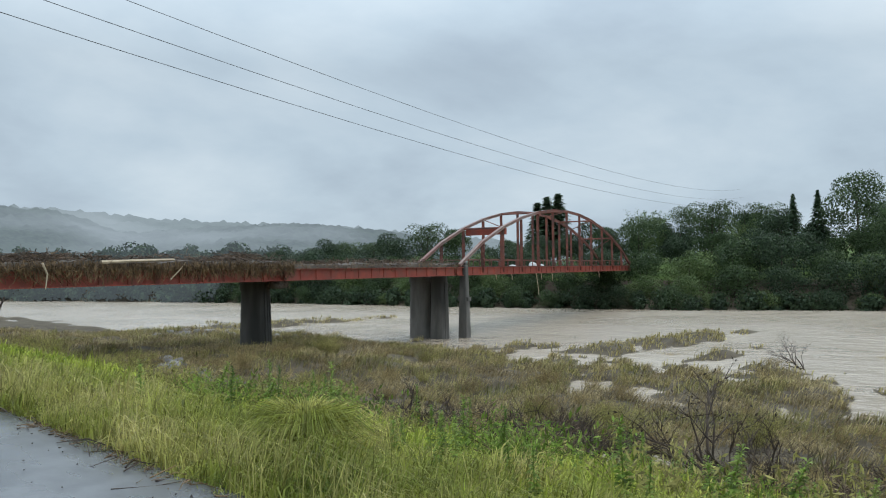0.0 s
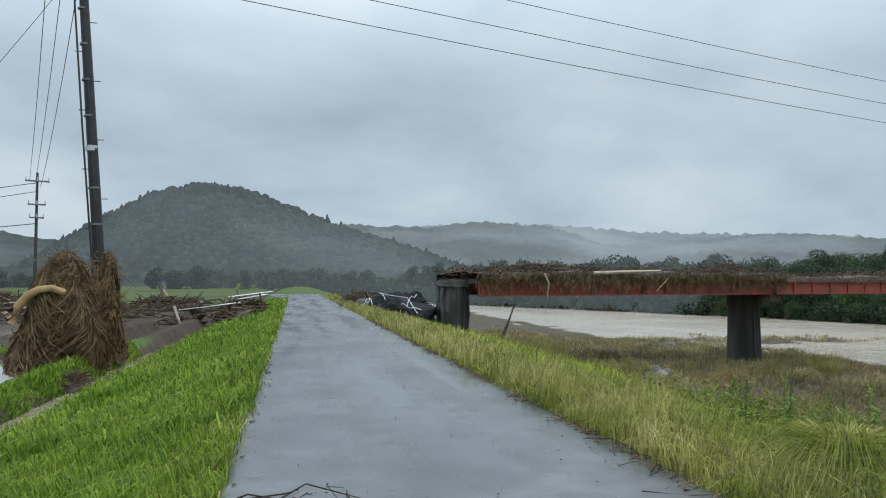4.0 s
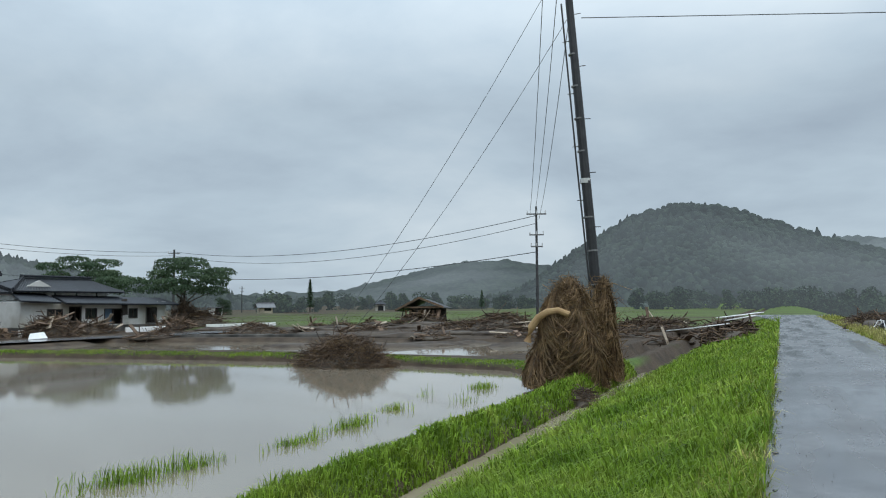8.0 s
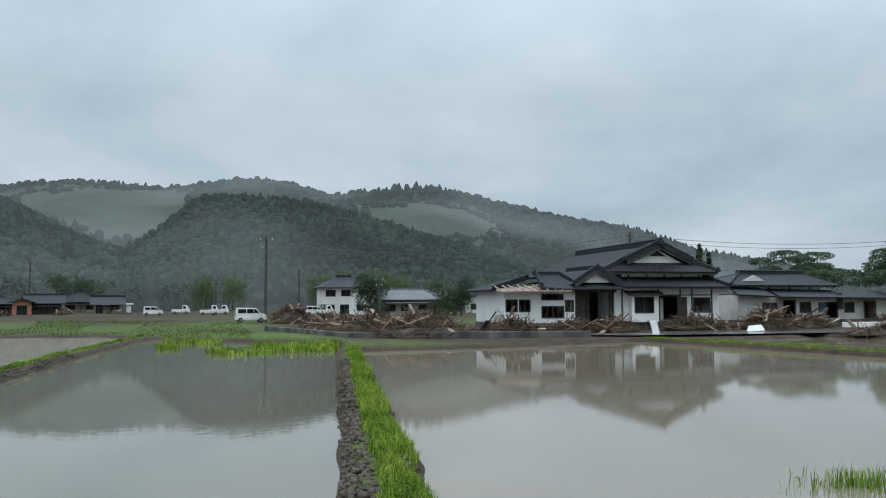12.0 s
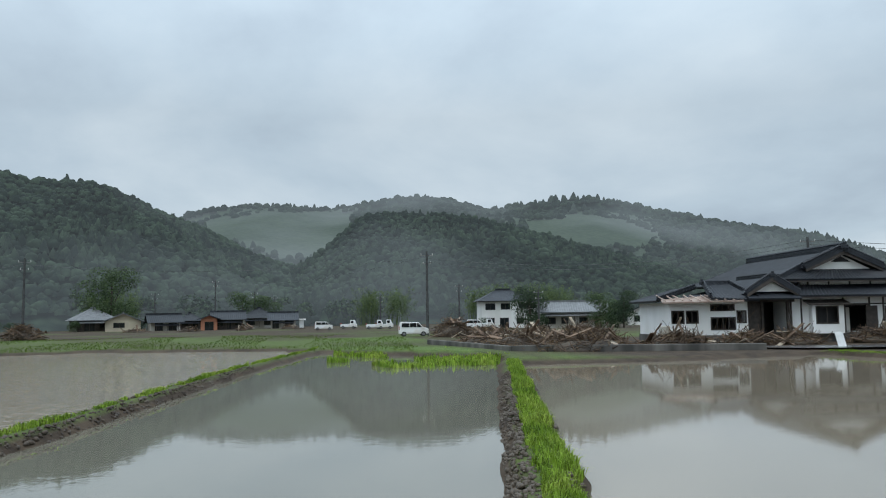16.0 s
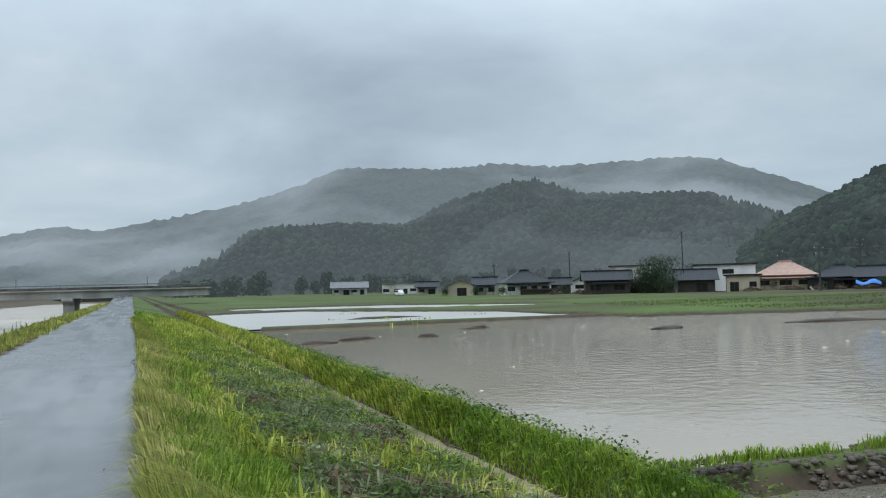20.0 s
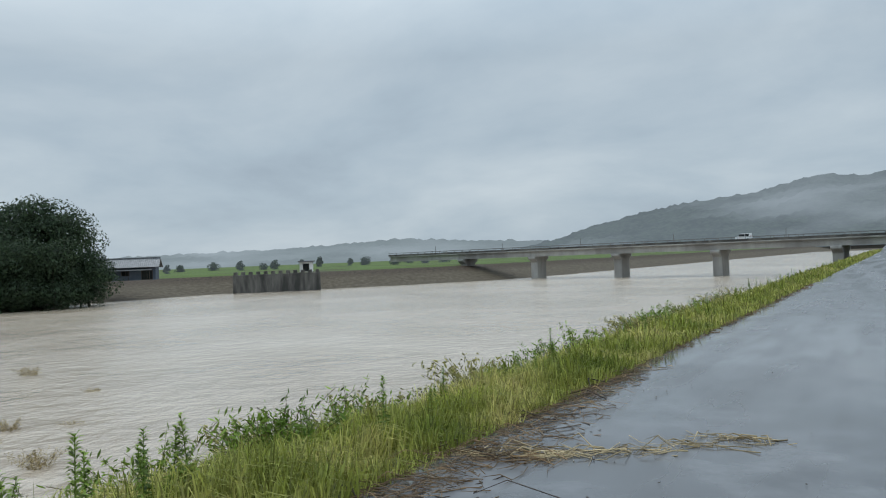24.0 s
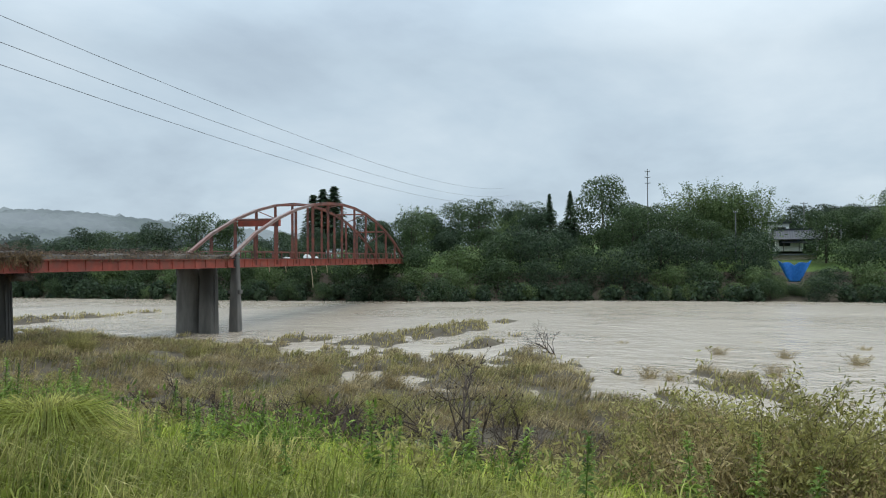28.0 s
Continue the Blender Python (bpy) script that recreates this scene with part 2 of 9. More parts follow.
MAT = {
    "red_paint": material("red_paint", [(0.23, 0.042, 0.025), (0.34, 0.07, 0.042)], 1.2, 0.6, 0.002, 12, big=(0.22, 0.06, 0.04), big_scale=0.9),
    "rusty_steel": material("rusty_steel", [(0.16, 0.055, 0.04), (0.25, 0.08, 0.05)], 2.0, 0.6, 0.002, 14, big=(0.11, 0.05, 0.04), big_scale=0.8),
    "pale_steel": material("pale_steel", [(0.17, 0.10, 0.08), (0.27, 0.19, 0.165)], 2.0, 0.5, 0.002, 14, big=(0.2, 0.09, 0.07), big_scale=0.5),
    "old_concrete": material("old_concrete", [(0.085, 0.08, 0.072), (0.17, 0.16, 0.145)], 1.1, 0.9, 0.01, 9, big=(0.05, 0.048, 0.044), big_scale=0.5, stretch=(1, 1, 0.25)),
    "light_concrete": material("light_concrete", [(0.30, 0.29, 0.27), (0.42, 0.41, 0.385)], 0.5, 0.9, 0.008, 6, big=(0.24, 0.23, 0.215), big_scale=0.15, stretch=(1, 1, 0.3)),
    "mud": material("mud", [(0.026, 0.017, 0.011), (0.075, 0.052, 0.034)], 3.0, 0.65, 0.02, 9, big=(0.09, 0.07, 0.05), big_scale=0.3),
    "straw": material("straw", [(0.085, 0.048, 0.022), (0.25, 0.16, 0.075)], 3.0, 0.8, island=0.6),
    "driftwood": material("driftwood", [(0.05, 0.031, 0.02), (0.15, 0.10, 0.066)], 3.0, 0.85, island=0.6),
    "board_pale": material("board_pale", [(0.26, 0.20, 0.14), (0.42, 0.35, 0.27)], 3.0, 0.8, rnd=0.3),
    "board_brown": material("board_brown", [(0.10, 0.06, 0.036), (0.20, 0.13, 0.085)], 3.0, 0.8, rnd=0.35),
    "bark": material("bark", [(0.035, 0.027, 0.02), (0.09, 0.07, 0.055)], 4.0, 0.9, 0.01, 20),
    "leaf_dark": material("leaf_dark", [(0.026, 0.046, 0.025), (0.06, 0.09, 0.043)], 0.35, 0.6, island=0.5, spec=0.25, trans=0.35),
    "leaf_mid": material("leaf_mid", [(0.037, 0.064, 0.026), (0.082, 0.12, 0.048)], 0.35, 0.6, island=0.5, spec=0.25, trans=0.35),
    "leaf_bamboo": material("leaf_bamboo", [(0.075, 0.12, 0.042), (0.16, 0.21, 0.08)], 0.35, 0.6, island=0.45, spec=0.25, trans=0.35),
    "leaf_cedar": material("leaf_cedar", [(0.05, 0.085, 0.048), (0.10, 0.145, 0.078)], 0.35, 0.7, island=0.4, spec=0.2, trans=0.4),
    "asphalt_dry": material("asphalt", [(0.105, 0.107, 0.112), (0.165, 0.168, 0.175)], 0.9, 0.17, 0.0015, 60, spec=0.9, big=(0.085, 0.086, 0.09), big_scale=0.45),
    "white_wall": material("white_wall", [(0.80, 0.80, 0.78), (0.86, 0.86, 0.845)], 0.8, 0.85, big=(0.70, 0.69, 0.65), big_scale=0.25, stretch=(1, 1, 0.4)),
    "dirty_wall": material("dirty_wall", [(0.55, 0.54, 0.50), (0.70, 0.69, 0.66)], 0.8, 0.85, big=(0.40, 0.37, 0.31), big_scale=0.4),
    "cream_wall": material("cream_wall", [(0.50, 0.43, 0.30), (0.60, 0.53, 0.40)], 0.6, 0.85, big=(0.42, 0.36, 0.27), big_scale=0.3),
    "blue_wall": material("blue_wall", [(0.06, 0.08, 0.11), (0.10, 0.125, 0.16)], 0.8, 0.8),
    "orange_wall": material("orange_wall", [(0.38, 0.15, 0.08), (0.48, 0.21, 0.12)], 0.8, 0.8),
    "roof_tile": material("roof_tile", [(0.012, 0.014, 0.018), (0.034, 0.038, 0.045)], 2.5, 0.5, 0.01, 8, big=(0.02, 0.022, 0.027), big_scale=0.6, spec=0.3, rnd=0.35),
    "roof_grey": material("roof_grey", [(0.11, 0.115, 0.12), (0.19, 0.195, 0.20)], 1.5, 0.5, 0.008, 6),
    "roof_pink": material("roof_pink", [(0.36, 0.22, 0.17), (0.46, 0.31, 0.25)], 1.5, 0.6, 0.008, 6),
    "dark_wood": material("dark_wood", [(0.03, 0.024, 0.02), (0.07, 0.055, 0.045)], 3.0, 0.75, 0.004, 20),
    # near-black colour stands in for the shade inside rooms and openings
    "shade_black": material("shade_black", [(0.012, 0.012, 0.012), (0.025, 0.023, 0.022)], 2.0, 0.8),
    "pole_concrete": material("pole_concrete", [(0.13, 0.13, 0.13), (0.2, 0.2, 0.195)], 2.0, 0.8, 0.003, 20),
    "pole_dark": material("pole_dark", [(0.04, 0.04, 0.042), (0.075, 0.075, 0.075)], 2.0, 0.8, 0.003, 20),
    "pole_black": material("pole_black", [(0.012, 0.012, 0.013), (0.028, 0.028, 0.03)], 3.0, 0.5, 0.002, 20),
    "wire": material("wire", [(0.05, 0.055, 0.06), (0.08, 0.085, 0.09)], 2.0, 0.6),
    "car_white": material("car_white", [(0.74, 0.75, 0.75), (0.80, 0.80, 0.80)], 0.7, 0.25, big=(0.66, 0.64, 0.6), big_scale=0.8),
    "glass_dark": material("glass_dark", [(0.012, 0.014, 0.016), (0.025, 0.028, 0.03)], 1.0, 0.08),
    "rubber": material("rubber", [(0.012, 0.012, 0.012), (0.025, 0.025, 0.025)], 5.0, 0.8),
    "blue_sheet": material("blue_sheet", [(0.02, 0.16, 0.55), (0.04, 0.24, 0.70)], 2.0, 0.5, 0.02, 4),
    "white_sheet": material("white_sheet", [(0.6, 0.6, 0.58), (0.75, 0.75, 0.74)], 2.0, 0.6, 0.02, 5),
    "black_sheet": material("black_sheet", [(0.010, 0.011, 0.013), (0.028, 0.03, 0.034)], 2.0, 0.85, 0.03, 4, spec=0.2),
}



def wet_asphalt():
    """Asphalt under a patchy film of rain: puddled and drained streaks run along the road."""
    m = material("asphalt", [(0.075, 0.077, 0.082), (0.15, 0.152, 0.158)], 2.2, 0.2, 0.003, 110, spec=0.6, big=(0.08, 0.081, 0.085), big_scale=0.45)
    n, l = m.node_tree.nodes, m.node_tree.links
    geo = n.new("ShaderNodeNewGeometry")
    outs = []
    for scale, stretch in ((0.9, (1.6, 0.14, 1)), (1.8, (1, 0.4, 1))):
        mp = n.new("ShaderNodeMapping")
        mp.inputs["Scale"].default_value = stretch
        l.new(geo.outputs["Position"], mp.inputs[0])
        t = n.new("ShaderNodeTexNoise")
        t.inputs["Scale"].default_value, t.inputs["Detail"].default_value, t.inputs["Roughness"].default_value = scale, 3.0, 0.5
        l.new(mp.outputs[0], t.inputs["Vector"])
        outs.append(t.outputs["Fac"])
    av = n.new("ShaderNodeMath"); av.operation = "MULTIPLY_ADD"
    l.new(outs[1], av.inputs[0])
    av.inputs[1].default_value = 0.5
    l.new(outs[0], av.inputs[2])
    mr = n.new("ShaderNodeMapRange")
    mr.inputs["From Min"].default_value, mr.inputs["From Max"].default_value = 0.62, 0.92
    mr.inputs["To Min"].default_value, mr.inputs["To Max"].default_value = 0.11, 0.30
    l.new(av.outputs[0], mr.inputs["Value"])
    sp_ = n.new("ShaderNodeSeparateXYZ")        # the film of water lies deeper downstream
    l.new(geo.outputs["Position"], sp_.inputs[0])
    wet = n.new("ShaderNodeMapRange")
    wet.inputs["From Min"].default_value, wet.inputs["From Max"].default_value = -8.0, 5.0
    wet.inputs["To Min"].default_value, wet.inputs["To Max"].default_value = 1.0, 1.25
    l.new(sp_.outputs["Y"], wet.inputs["Value"])
    ml = n.new("ShaderNodeMath"); ml.operation = "MULTIPLY"
    l.new(mr.outputs[0], ml.inputs[0])
    l.new(wet.outputs[0], ml.inputs[1])
    l.new(ml.outputs[0], n["Principled BSDF"].inputs["Roughness"])
    film = n.new("ShaderNodeMapRange")
    film.inputs["From Min"].default_value, film.inputs["From Max"].default_value = -5.0, 2.0
    film.inputs["To Min"].default_value, film.inputs["To Max"].default_value = 0.08, 0.0
    l.new(sp_.outputs["Y"], film.inputs["Value"])
    l.new(film.outputs[0], n["Principled BSDF"].inputs["Coat Weight"])
    n["Principled BSDF"].inputs["Coat Roughness"].default_value, n["Principled BSDF"].inputs["Coat IOR"].default_value = 0.06, 1.7
    return m


MAT["asphalt"] = wet_asphalt()


# ---------------------------------------------------------------- mesh helpers
def mesh_of(name, verts, faces, mat=None, smooth=False):
    me = bpy.data.meshes.new(name)
    verts, faces = np.asarray(verts, dtype=np.float32), np.asarray(faces, dtype=np.int32)
    k = faces.shape[1]
    me.vertices.add(len(verts))
    me.vertices.foreach_set("co", verts.ravel())
    me.loops.add(faces.size)
    me.loops.foreach_set("vertex_index", faces.ravel())
    me.polygons.add(len(faces))
    me.polygons.foreach_set("loop_start", np.arange(0, faces.size, k, dtype=np.int32))
    me.polygons.foreach_set("loop_total", np.full(len(faces), k, dtype=np.int32))
    if smooth:
        me.polygons.foreach_set("use_smooth", np.ones(len(faces), dtype=bool))
    me.update(calc_edges=True)
    if mat:
        me.materials.append(mat)
    return me


def grid_mesh(name, X, Y, Z, mat, smooth=True):
    r, c = X.shape
    idx = np.arange(r * c).reshape(r, c)
    faces = np.stack([idx[:-1, :-1], idx[:-1, 1:], idx[1:, 1:], idx[1:, :-1]], -1).reshape(-1, 4)
    return mesh_of(name, np.stack([X, Y, Z], -1).reshape(-1, 3), faces, mat, smooth)


def part(name, bm, mat, parent=None, label="", smooth=False):
    me = bpy.data.meshes.new(name)
    bm.normal_update()
    bm.to_mesh(me)
    bm.free()
    if smooth:
        me.polygons.foreach_set("use_smooth", np.ones(len(me.polygons), dtype=bool))
    me.materials.append(mat)
    ob = new(name, me)
    ob.parent = parent
    if label:
        ob["label"] = label
    return ob


def split(name, bm, mat, parent=None, label=""):
    """Links each connected piece of a bmesh as a part of its own."""
    bm.verts.index_update()
    seen, groups = set(), []
    for f in bm.faces:
        if f in seen:
            continue
        stack, got = [f], []
        seen.add(f)
        while stack:
            g = stack.pop()
            got.append(g)
            for v in g.verts:
                for h in v.link_faces:
                    if h not in seen:
                        seen.add(h)
                        stack.append(h)
        groups.append(got)
    for got in groups:
        nb = bmesh.new()
        vm = {}
        for v in dict.fromkeys(v for f in got for v in f.verts):
            vm[v] = nb.verts.new(v.co)
        for f in got:
            nb.faces.new([vm[v] for v in f.verts])
        part(name, nb, mat, parent, label)
    bm.free()


def place(name, m, label, category, group="", kind=""):
    ob = new(name)
    ob.empty_display_size = 0.2
    ob.matrix_basis = m
    return tagged(ob, label, category, group, kind)


def box(bm, x0, x1, y0, y1, z0, z1, m=None, bevel=0.0):
    g = bmesh.ops.create_cube(bm, size=1.0, matrix=Matrix.Translation(((x0 + x1) / 2, (y0 + y1) / 2, (z0 + z1) / 2)) @ Matrix.Diagonal((x1 - x0, y1 - y0, z1 - z0, 1)))
    vs = g["verts"]
    if bevel:
        es = list({e for v in vs for e in v.link_edges})
        r = bmesh.ops.bevel(bm, geom=es, offset=bevel, segments=1, affect="EDGES")
        vs = r["verts"]
    if m:
        bmesh.ops.transform(bm, matrix=m, verts=list(vs))
    return bm


def one_box(*a, **k):
    return box(bmesh.new(), *a, **k)


def tube(bm, pts, r0, r1=None, seg=8, wob=0.0, rng=random):
    """A tapered, bent rod through the points."""
    r1 = r0 if r1 is None else r1
    pts = [Vector(p) for p in pts]
    rings = []
    for i, p in enumerate(pts):
        d = (pts[min(i + 1, len(pts) - 1)] - pts[max(i - 1, 0)]).normalized()
        a = d.cross(Vector((0, 0, 1)) if abs(d.z) < 0.9 else Vector((1, 0, 0))).normalized()
        b = d.cross(a)
        r = r0 + (r1 - r0) * i / max(1, len(pts) - 1)
        rings.append([bm.verts.new(p + (a * math.cos(2 * math.pi * k / seg) + b * math.sin(2 * math.pi * k / seg)) * r * (1 + wob * (rng.random() - 0.5))) for k in range(seg)])
    for q, s in zip(rings, rings[1:]):
        for k in range(seg):
            bm.faces.new((q[k], q[(k + 1) % seg], s[(k + 1) % seg], s[k]))
    bm.faces.new(rings[0][::-1])
    bm.faces.new(rings[-1])
    return bm


def prism(bm, poly, z0, z1, m=None):
    """An upright prism over a plan outline (counter-clockwise)."""
    lo = [bm.verts.new((x, y, z0)) for x, y in poly]
    hi = [bm.verts.new((x, y, z1)) for x, y in poly]
    k = len(poly)
    bm.faces.new(lo[::-1])
    bm.faces.new(hi)
    for i in range(k):
        bm.faces.new((lo[i], lo[(i + 1) % k], hi[(i + 1) % k], hi[i]))
    if m:
        bmesh.ops.transform(bm, matrix=m, verts=lo + hi)
    return bm


def fnoise(x, y, s, seed=0.0):
    """Cheap smooth noise on arrays, about -1 to 1."""
    x, y = np.asarray(x) / s + seed * 7.13, np.asarray(y) / s + seed * 3.71
    return (np.sin(x * 1.7 + 1.3 * np.sin(y * 1.1 + seed)) + np.sin(y * 1.9 + 1.7 * np.sin(x * 0.9 + 2 * seed)) + np.sin((x + y) * 1.3 + 1.1 * np.sin((x - y) * 1.4)) + np.sin((x - 1.6 * y) * 2.3 + seed)) / 4


def inside(x, y, poly):
    x, y = np.asarray(x, float), np.asarray(y, float)
    r = np.zeros(x.shape, bool)
    k = len(poly)
    for i in range(k):
        (x0, y0), (x1, y1) = poly[i], poly[(i + 1) % k]
        if y0 == y1:
            continue
        c = ((y0 > y) != (y1 > y)) & (x < (x1 - x0) * (y - y0) / (y1 - y0) + x0)
        r ^= c
    return r


def path_distance(x, y, pts):
    """Distance to a polyline, and how far along it (0 to 1)."""
    best, along = np.full(np.shape(x), 1e9), np.zeros(np.shape(x))
    n = len(pts) - 1
    for i in range(n):
        (x0, y0), (x1, y1) = pts[i], pts[i + 1]
        dx, dy = x1 - x0, y1 - y0
        t = np.clip(((x - x0) * dx + (y - y0) * dy) / (dx * dx + dy * dy), 0, 1)
        d = np.hypot(x - x0 - t * dx, y - y0 - t * dy)
        along = np.where(d < best, (i + t) / n, along)
        best = np.minimum(best, d)
    return best, along


def polar(az, d):
    """Plan place at a bearing (degrees clockwise from the road's far direction) and distance."""
    return d * math.sin(radians(az)), d * math.cos(radians(az)) + 0.3

# ---------------------------------------------------------------- the lie of the land
ROAD_L, ROAD_R = -0.78, 2.58
PADDY, RIVER = -1.1, -5.0
DIKE_A = [(-6.2, -8.0), (-12, -7.6), (-20, -6.8), (-40, -5.6), (-60, -3.4)]
DIKE_B = [(-6.2, 2.1), (-11.7, 3.0), (-16, 3.7), (-40, 7.6)]
DIKE_C = [(-6.5, 25.8), (-10, 29.5), (-18, 31.3), (-31, 29.6), (-44, 27.4)]
PADDY_1 = [(-6.2, 1.9), (-40, 7.4), (-40.5, 16), (-44, 27.5), (-31, 29.8), (-18, 31.4), (-10, 29.6), (-6.5, 26)]
PADDY_2 = [(-6.2, -8.0), (-20, -6.8), (-40, -5.6), (-58, -3.6), (-47, 8.2), (-40, 7.6), (-6.2, 2.2)]
PADDY_3 = [(-6.2, -8.0), (-6.1, -36), (-6.4, -50.5), (-33.8, -50.5), (-34, -47), (-53, -41), (-65, -22), (-61, -3.4), (-40, -5.6), (-20, -6.8)]
PADDY_4 = [(-12, -98), (-12, -112), (-34, -108), (-52, -84), (-40, -80)]
PADDY_6 = [(-6.5, -52.2), (-8.2, -88), (-19, -90), (-33, -67), (-33.8, -52.2)]
PADDY_5 = [(-12.5, 33.5), (-20, 33.6), (-33, 32.3), (-42, 30.5), (-43.5, 40), (-28, 47), (-9.5, 49)]
POOLS = [(15.6, 14.0, 1.3, 1.0, -3.35), (16.3, 11.9, 1.2, 0.9, -3.45), (17.2, 10.4, 1.1, 0.8, -3.5), (17.4, 13.4, 0.8, 0.7, -3.55), (17.0, 18.5, 1.6, 0.6, -3.75), (14.6, 33.0, 1.6, 3.0, -3.3)]
FAR_Y = [-600, -220, -185, -158, -128, -98, -75, -40, 0, 35, 60, 85, 130, 145, 186, 260, 600]
FAR_X = [60, 88, 93, 112, 140, 143, 132, 131, 127, 117, 103, 95, 86, 80, 63, 30, -180]


def smooth(a, b, v):
    t = np.clip((v - a) / (b - a), 0, 1)
    return t * t * (3 - 2 * t)


def land(x, y):
    x, y = np.asarray(x, float), np.asarray(y, float)
    # fields behind the levee
    z = -0.85 + 0.1 * fnoise(x, y, 9.0, 1.0) * smooth(-8, -20, x) - 0.12 * smooth(-60, -140, x)
    for k, p in enumerate((PADDY_1, PADDY_2, PADDY_3, PADDY_4, PADDY_5, PADDY_6)):
        z = np.where(inside(x, y, p), -1.42 if k != 4 else -1.22 + 0.08 * fnoise(x, y, 2.2, 2.0), z)
    for pts, w, top in ((DIKE_A, 0.28, -0.86), (DIKE_B, 0.34, -0.82), (DIKE_C, 0.45, -0.86)):
        d, a = path_distance(x, y, pts)
        d = d + 0.12 * fnoise(x, y, 1.3, 5.0)
        z = np.maximum(z, np.where(d < 3, top - np.maximum(0, d - w) * 1.0, -9))
    # levee's landward slope with its ditch
    west = np.interp(x, [-8.3, -7.2, -6.35, -5.8, -5.35, -4.8, -4.4, -3.0, -1.0, -0.7], [-1.42, -1.26, -0.80, -0.66, -1.2, -1.2, -0.86, -0.52, -0.10, -0.03])
    west = west + 0.05 * fnoise(x, y, 1.1, 3.0) * smooth(-0.9, -1.6, x)
    near = (x > -8.3) & (x < 0)
    cross = np.maximum.reduce([np.where(path_distance(x, y, q)[0] < 0.34, -0.84, -9.0) for q in (DIKE_A, DIKE_B)])
    z = np.where(near, np.where(x < -5.6, np.maximum(west, np.where(x < -6.4, cross, -9)), west), z)
    # riverward slope and flood plain
    up = np.interp(x, [2.5, 2.75, 4.0, 6, 8, 11, 15, 20, 27, 34, 46, 60, 75], [-0.03, -0.02, -0.16, -0.55, -1.15, -2.3, -3.6, -4.4, -4.68, -4.93, -5.28, -5.9, -7])
    down = np.interp(x, [2.5, 2.75, 3.9, 5.5, 9, 13, 17, 26, 40], [-0.03, -0.02, -0.2, -0.75, -2.6, -4.2, -5.3, -6.6, -7.5])
    k = smooth(-9, 4, y)
    east = up * k + down * (1 - k)
    # the plain falls away to a side channel upstream of the bridge
    east = east - 0.9 * smooth(62, 76, y) * smooth(10, 16, x) + 0.95 * smooth(24, 42, y) * smooth(11, 18, x) * (1 - smooth(33, 44, x))
    east = east + (0.30 * fnoise(x, y, 3.1, 4.0) + 0.22 * fnoise(x, y, 8.0, 6.0) + 0.20 * fnoise(x, y, 1.1, 9.0) + 0.12) * smooth(9, 17, x) + 0.06 * fnoise(x, y, 1.2, 7.0) * smooth(3, 5, x)
    for cx, cy, rx, ry, h in ((58, 33, 12, 2.2, 1.1), (47, 40, 4, 2.0, 0.9), (52, 25, 8, 1.0, 0.7), (43, 21, 7, 0.8, 0.5), (45, 78, 14, 2.2, 1.3), (34, 12, 5, 1.0, 0.5), (40, 6, 5, 0.9, 0.4)):
        ragged = 0.55 + 0.55 * fnoise(x, y, 2.1, cx) + 0.35 * fnoise(x, y, 0.8, cy)
        east = np.maximum(east, RIVER - 0.25 + h * ragged * np.exp(-(((x - cx) / (rx * 1.5)) ** 2 + ((y - cy) / (ry * 1.2)) ** 2)))
    z = np.where(x > 2.4, east, z)
    z = np.where((x >= -0.7) & (x <= 2.5), -0.03, z)
    for cx, cy, rx, ry, lv in POOLS:
        q = ((x - cx) / rx) ** 2 + ((y - cy) / ry) ** 2 + 0.35 * fnoise(x, y, 0.9, cx)
        z = np.where(q < 2.6, np.where(q < 1.15, lv - 0.12, np.minimum(z, lv + 0.10 + 0.15 * np.abs(q - 1.15))), z)
    # the other bank
    xf = np.interp(y, FAR_Y, FAR_X)
    b = x - xf
    wood = smooth(-92, -78, y)
    rise_w = np.interp(b, [-30, -6, 0, 5, 16, 50, 110, 220, 500, 3000], [-8, -6, -5, -3.2, 0.2, 3.5, 8, 10, 8, 6])
    rise_o = np.interp(b, [-30, -6, 0, 4, 16, 22, 60, 3000], [-8, -6, -5, -4.0, -1.2, -0.6, -0.8, -0.8])
    rise_w = np.where(rise_w > 0, rise_w * (1 - 0.75 * smooth(70, 110, y)), rise_w)
    far = rise_w * wood + rise_o * (1 - wood) + 0.5 * fnoise(x, y, 16, 8.0) * smooth(4, 20, b)
    z = np.where(b > -6, far, z)
    return z


def axis_steps(lo, hi, fine, grow, out):
    c = list(np.arange(lo, hi + 1e-6, fine))
    s = fine
    while c[-1] < out:
        s *= grow
        c.append(c[-1] + s)
    s = fine
    while c[0] > -out:
        s *= grow
        c.insert(0, c[0] - s)
    return np.array(c)


gx = axis_steps(-12.0, 34.0, 0.33, 1.05, 4200)
gy = axis_steps(-18.0, 32.0, 0.36, 1.048, 4200)
GX, GY = np.meshgrid(gx, gy)
GZ = land(GX, GY)

# the ground's soil: grass, mud and flood silt, told apart by noise and by the steepness and height of the land
soil = bpy.data.materials.new("soil")
soil.use_nodes = True
sn, sl = soil.node_tree.nodes, soil.node_tree.links
sp = sn["Principled BSDF"]
sp.inputs["Roughness"].default_value, sp.inputs["Specular IOR Level"].default_value = 0.85, 0.25
s_geo = sn.new("ShaderNodeNewGeometry")


def soil_noise(scale, detail=5.0):
    t = sn.new("ShaderNodeTexNoise")
    t.inputs["Scale"].default_value, t.inputs["Detail"].default_value = scale, detail
    sl.new(s_geo.outputs["Position"], t.inputs["Vector"])
    return t


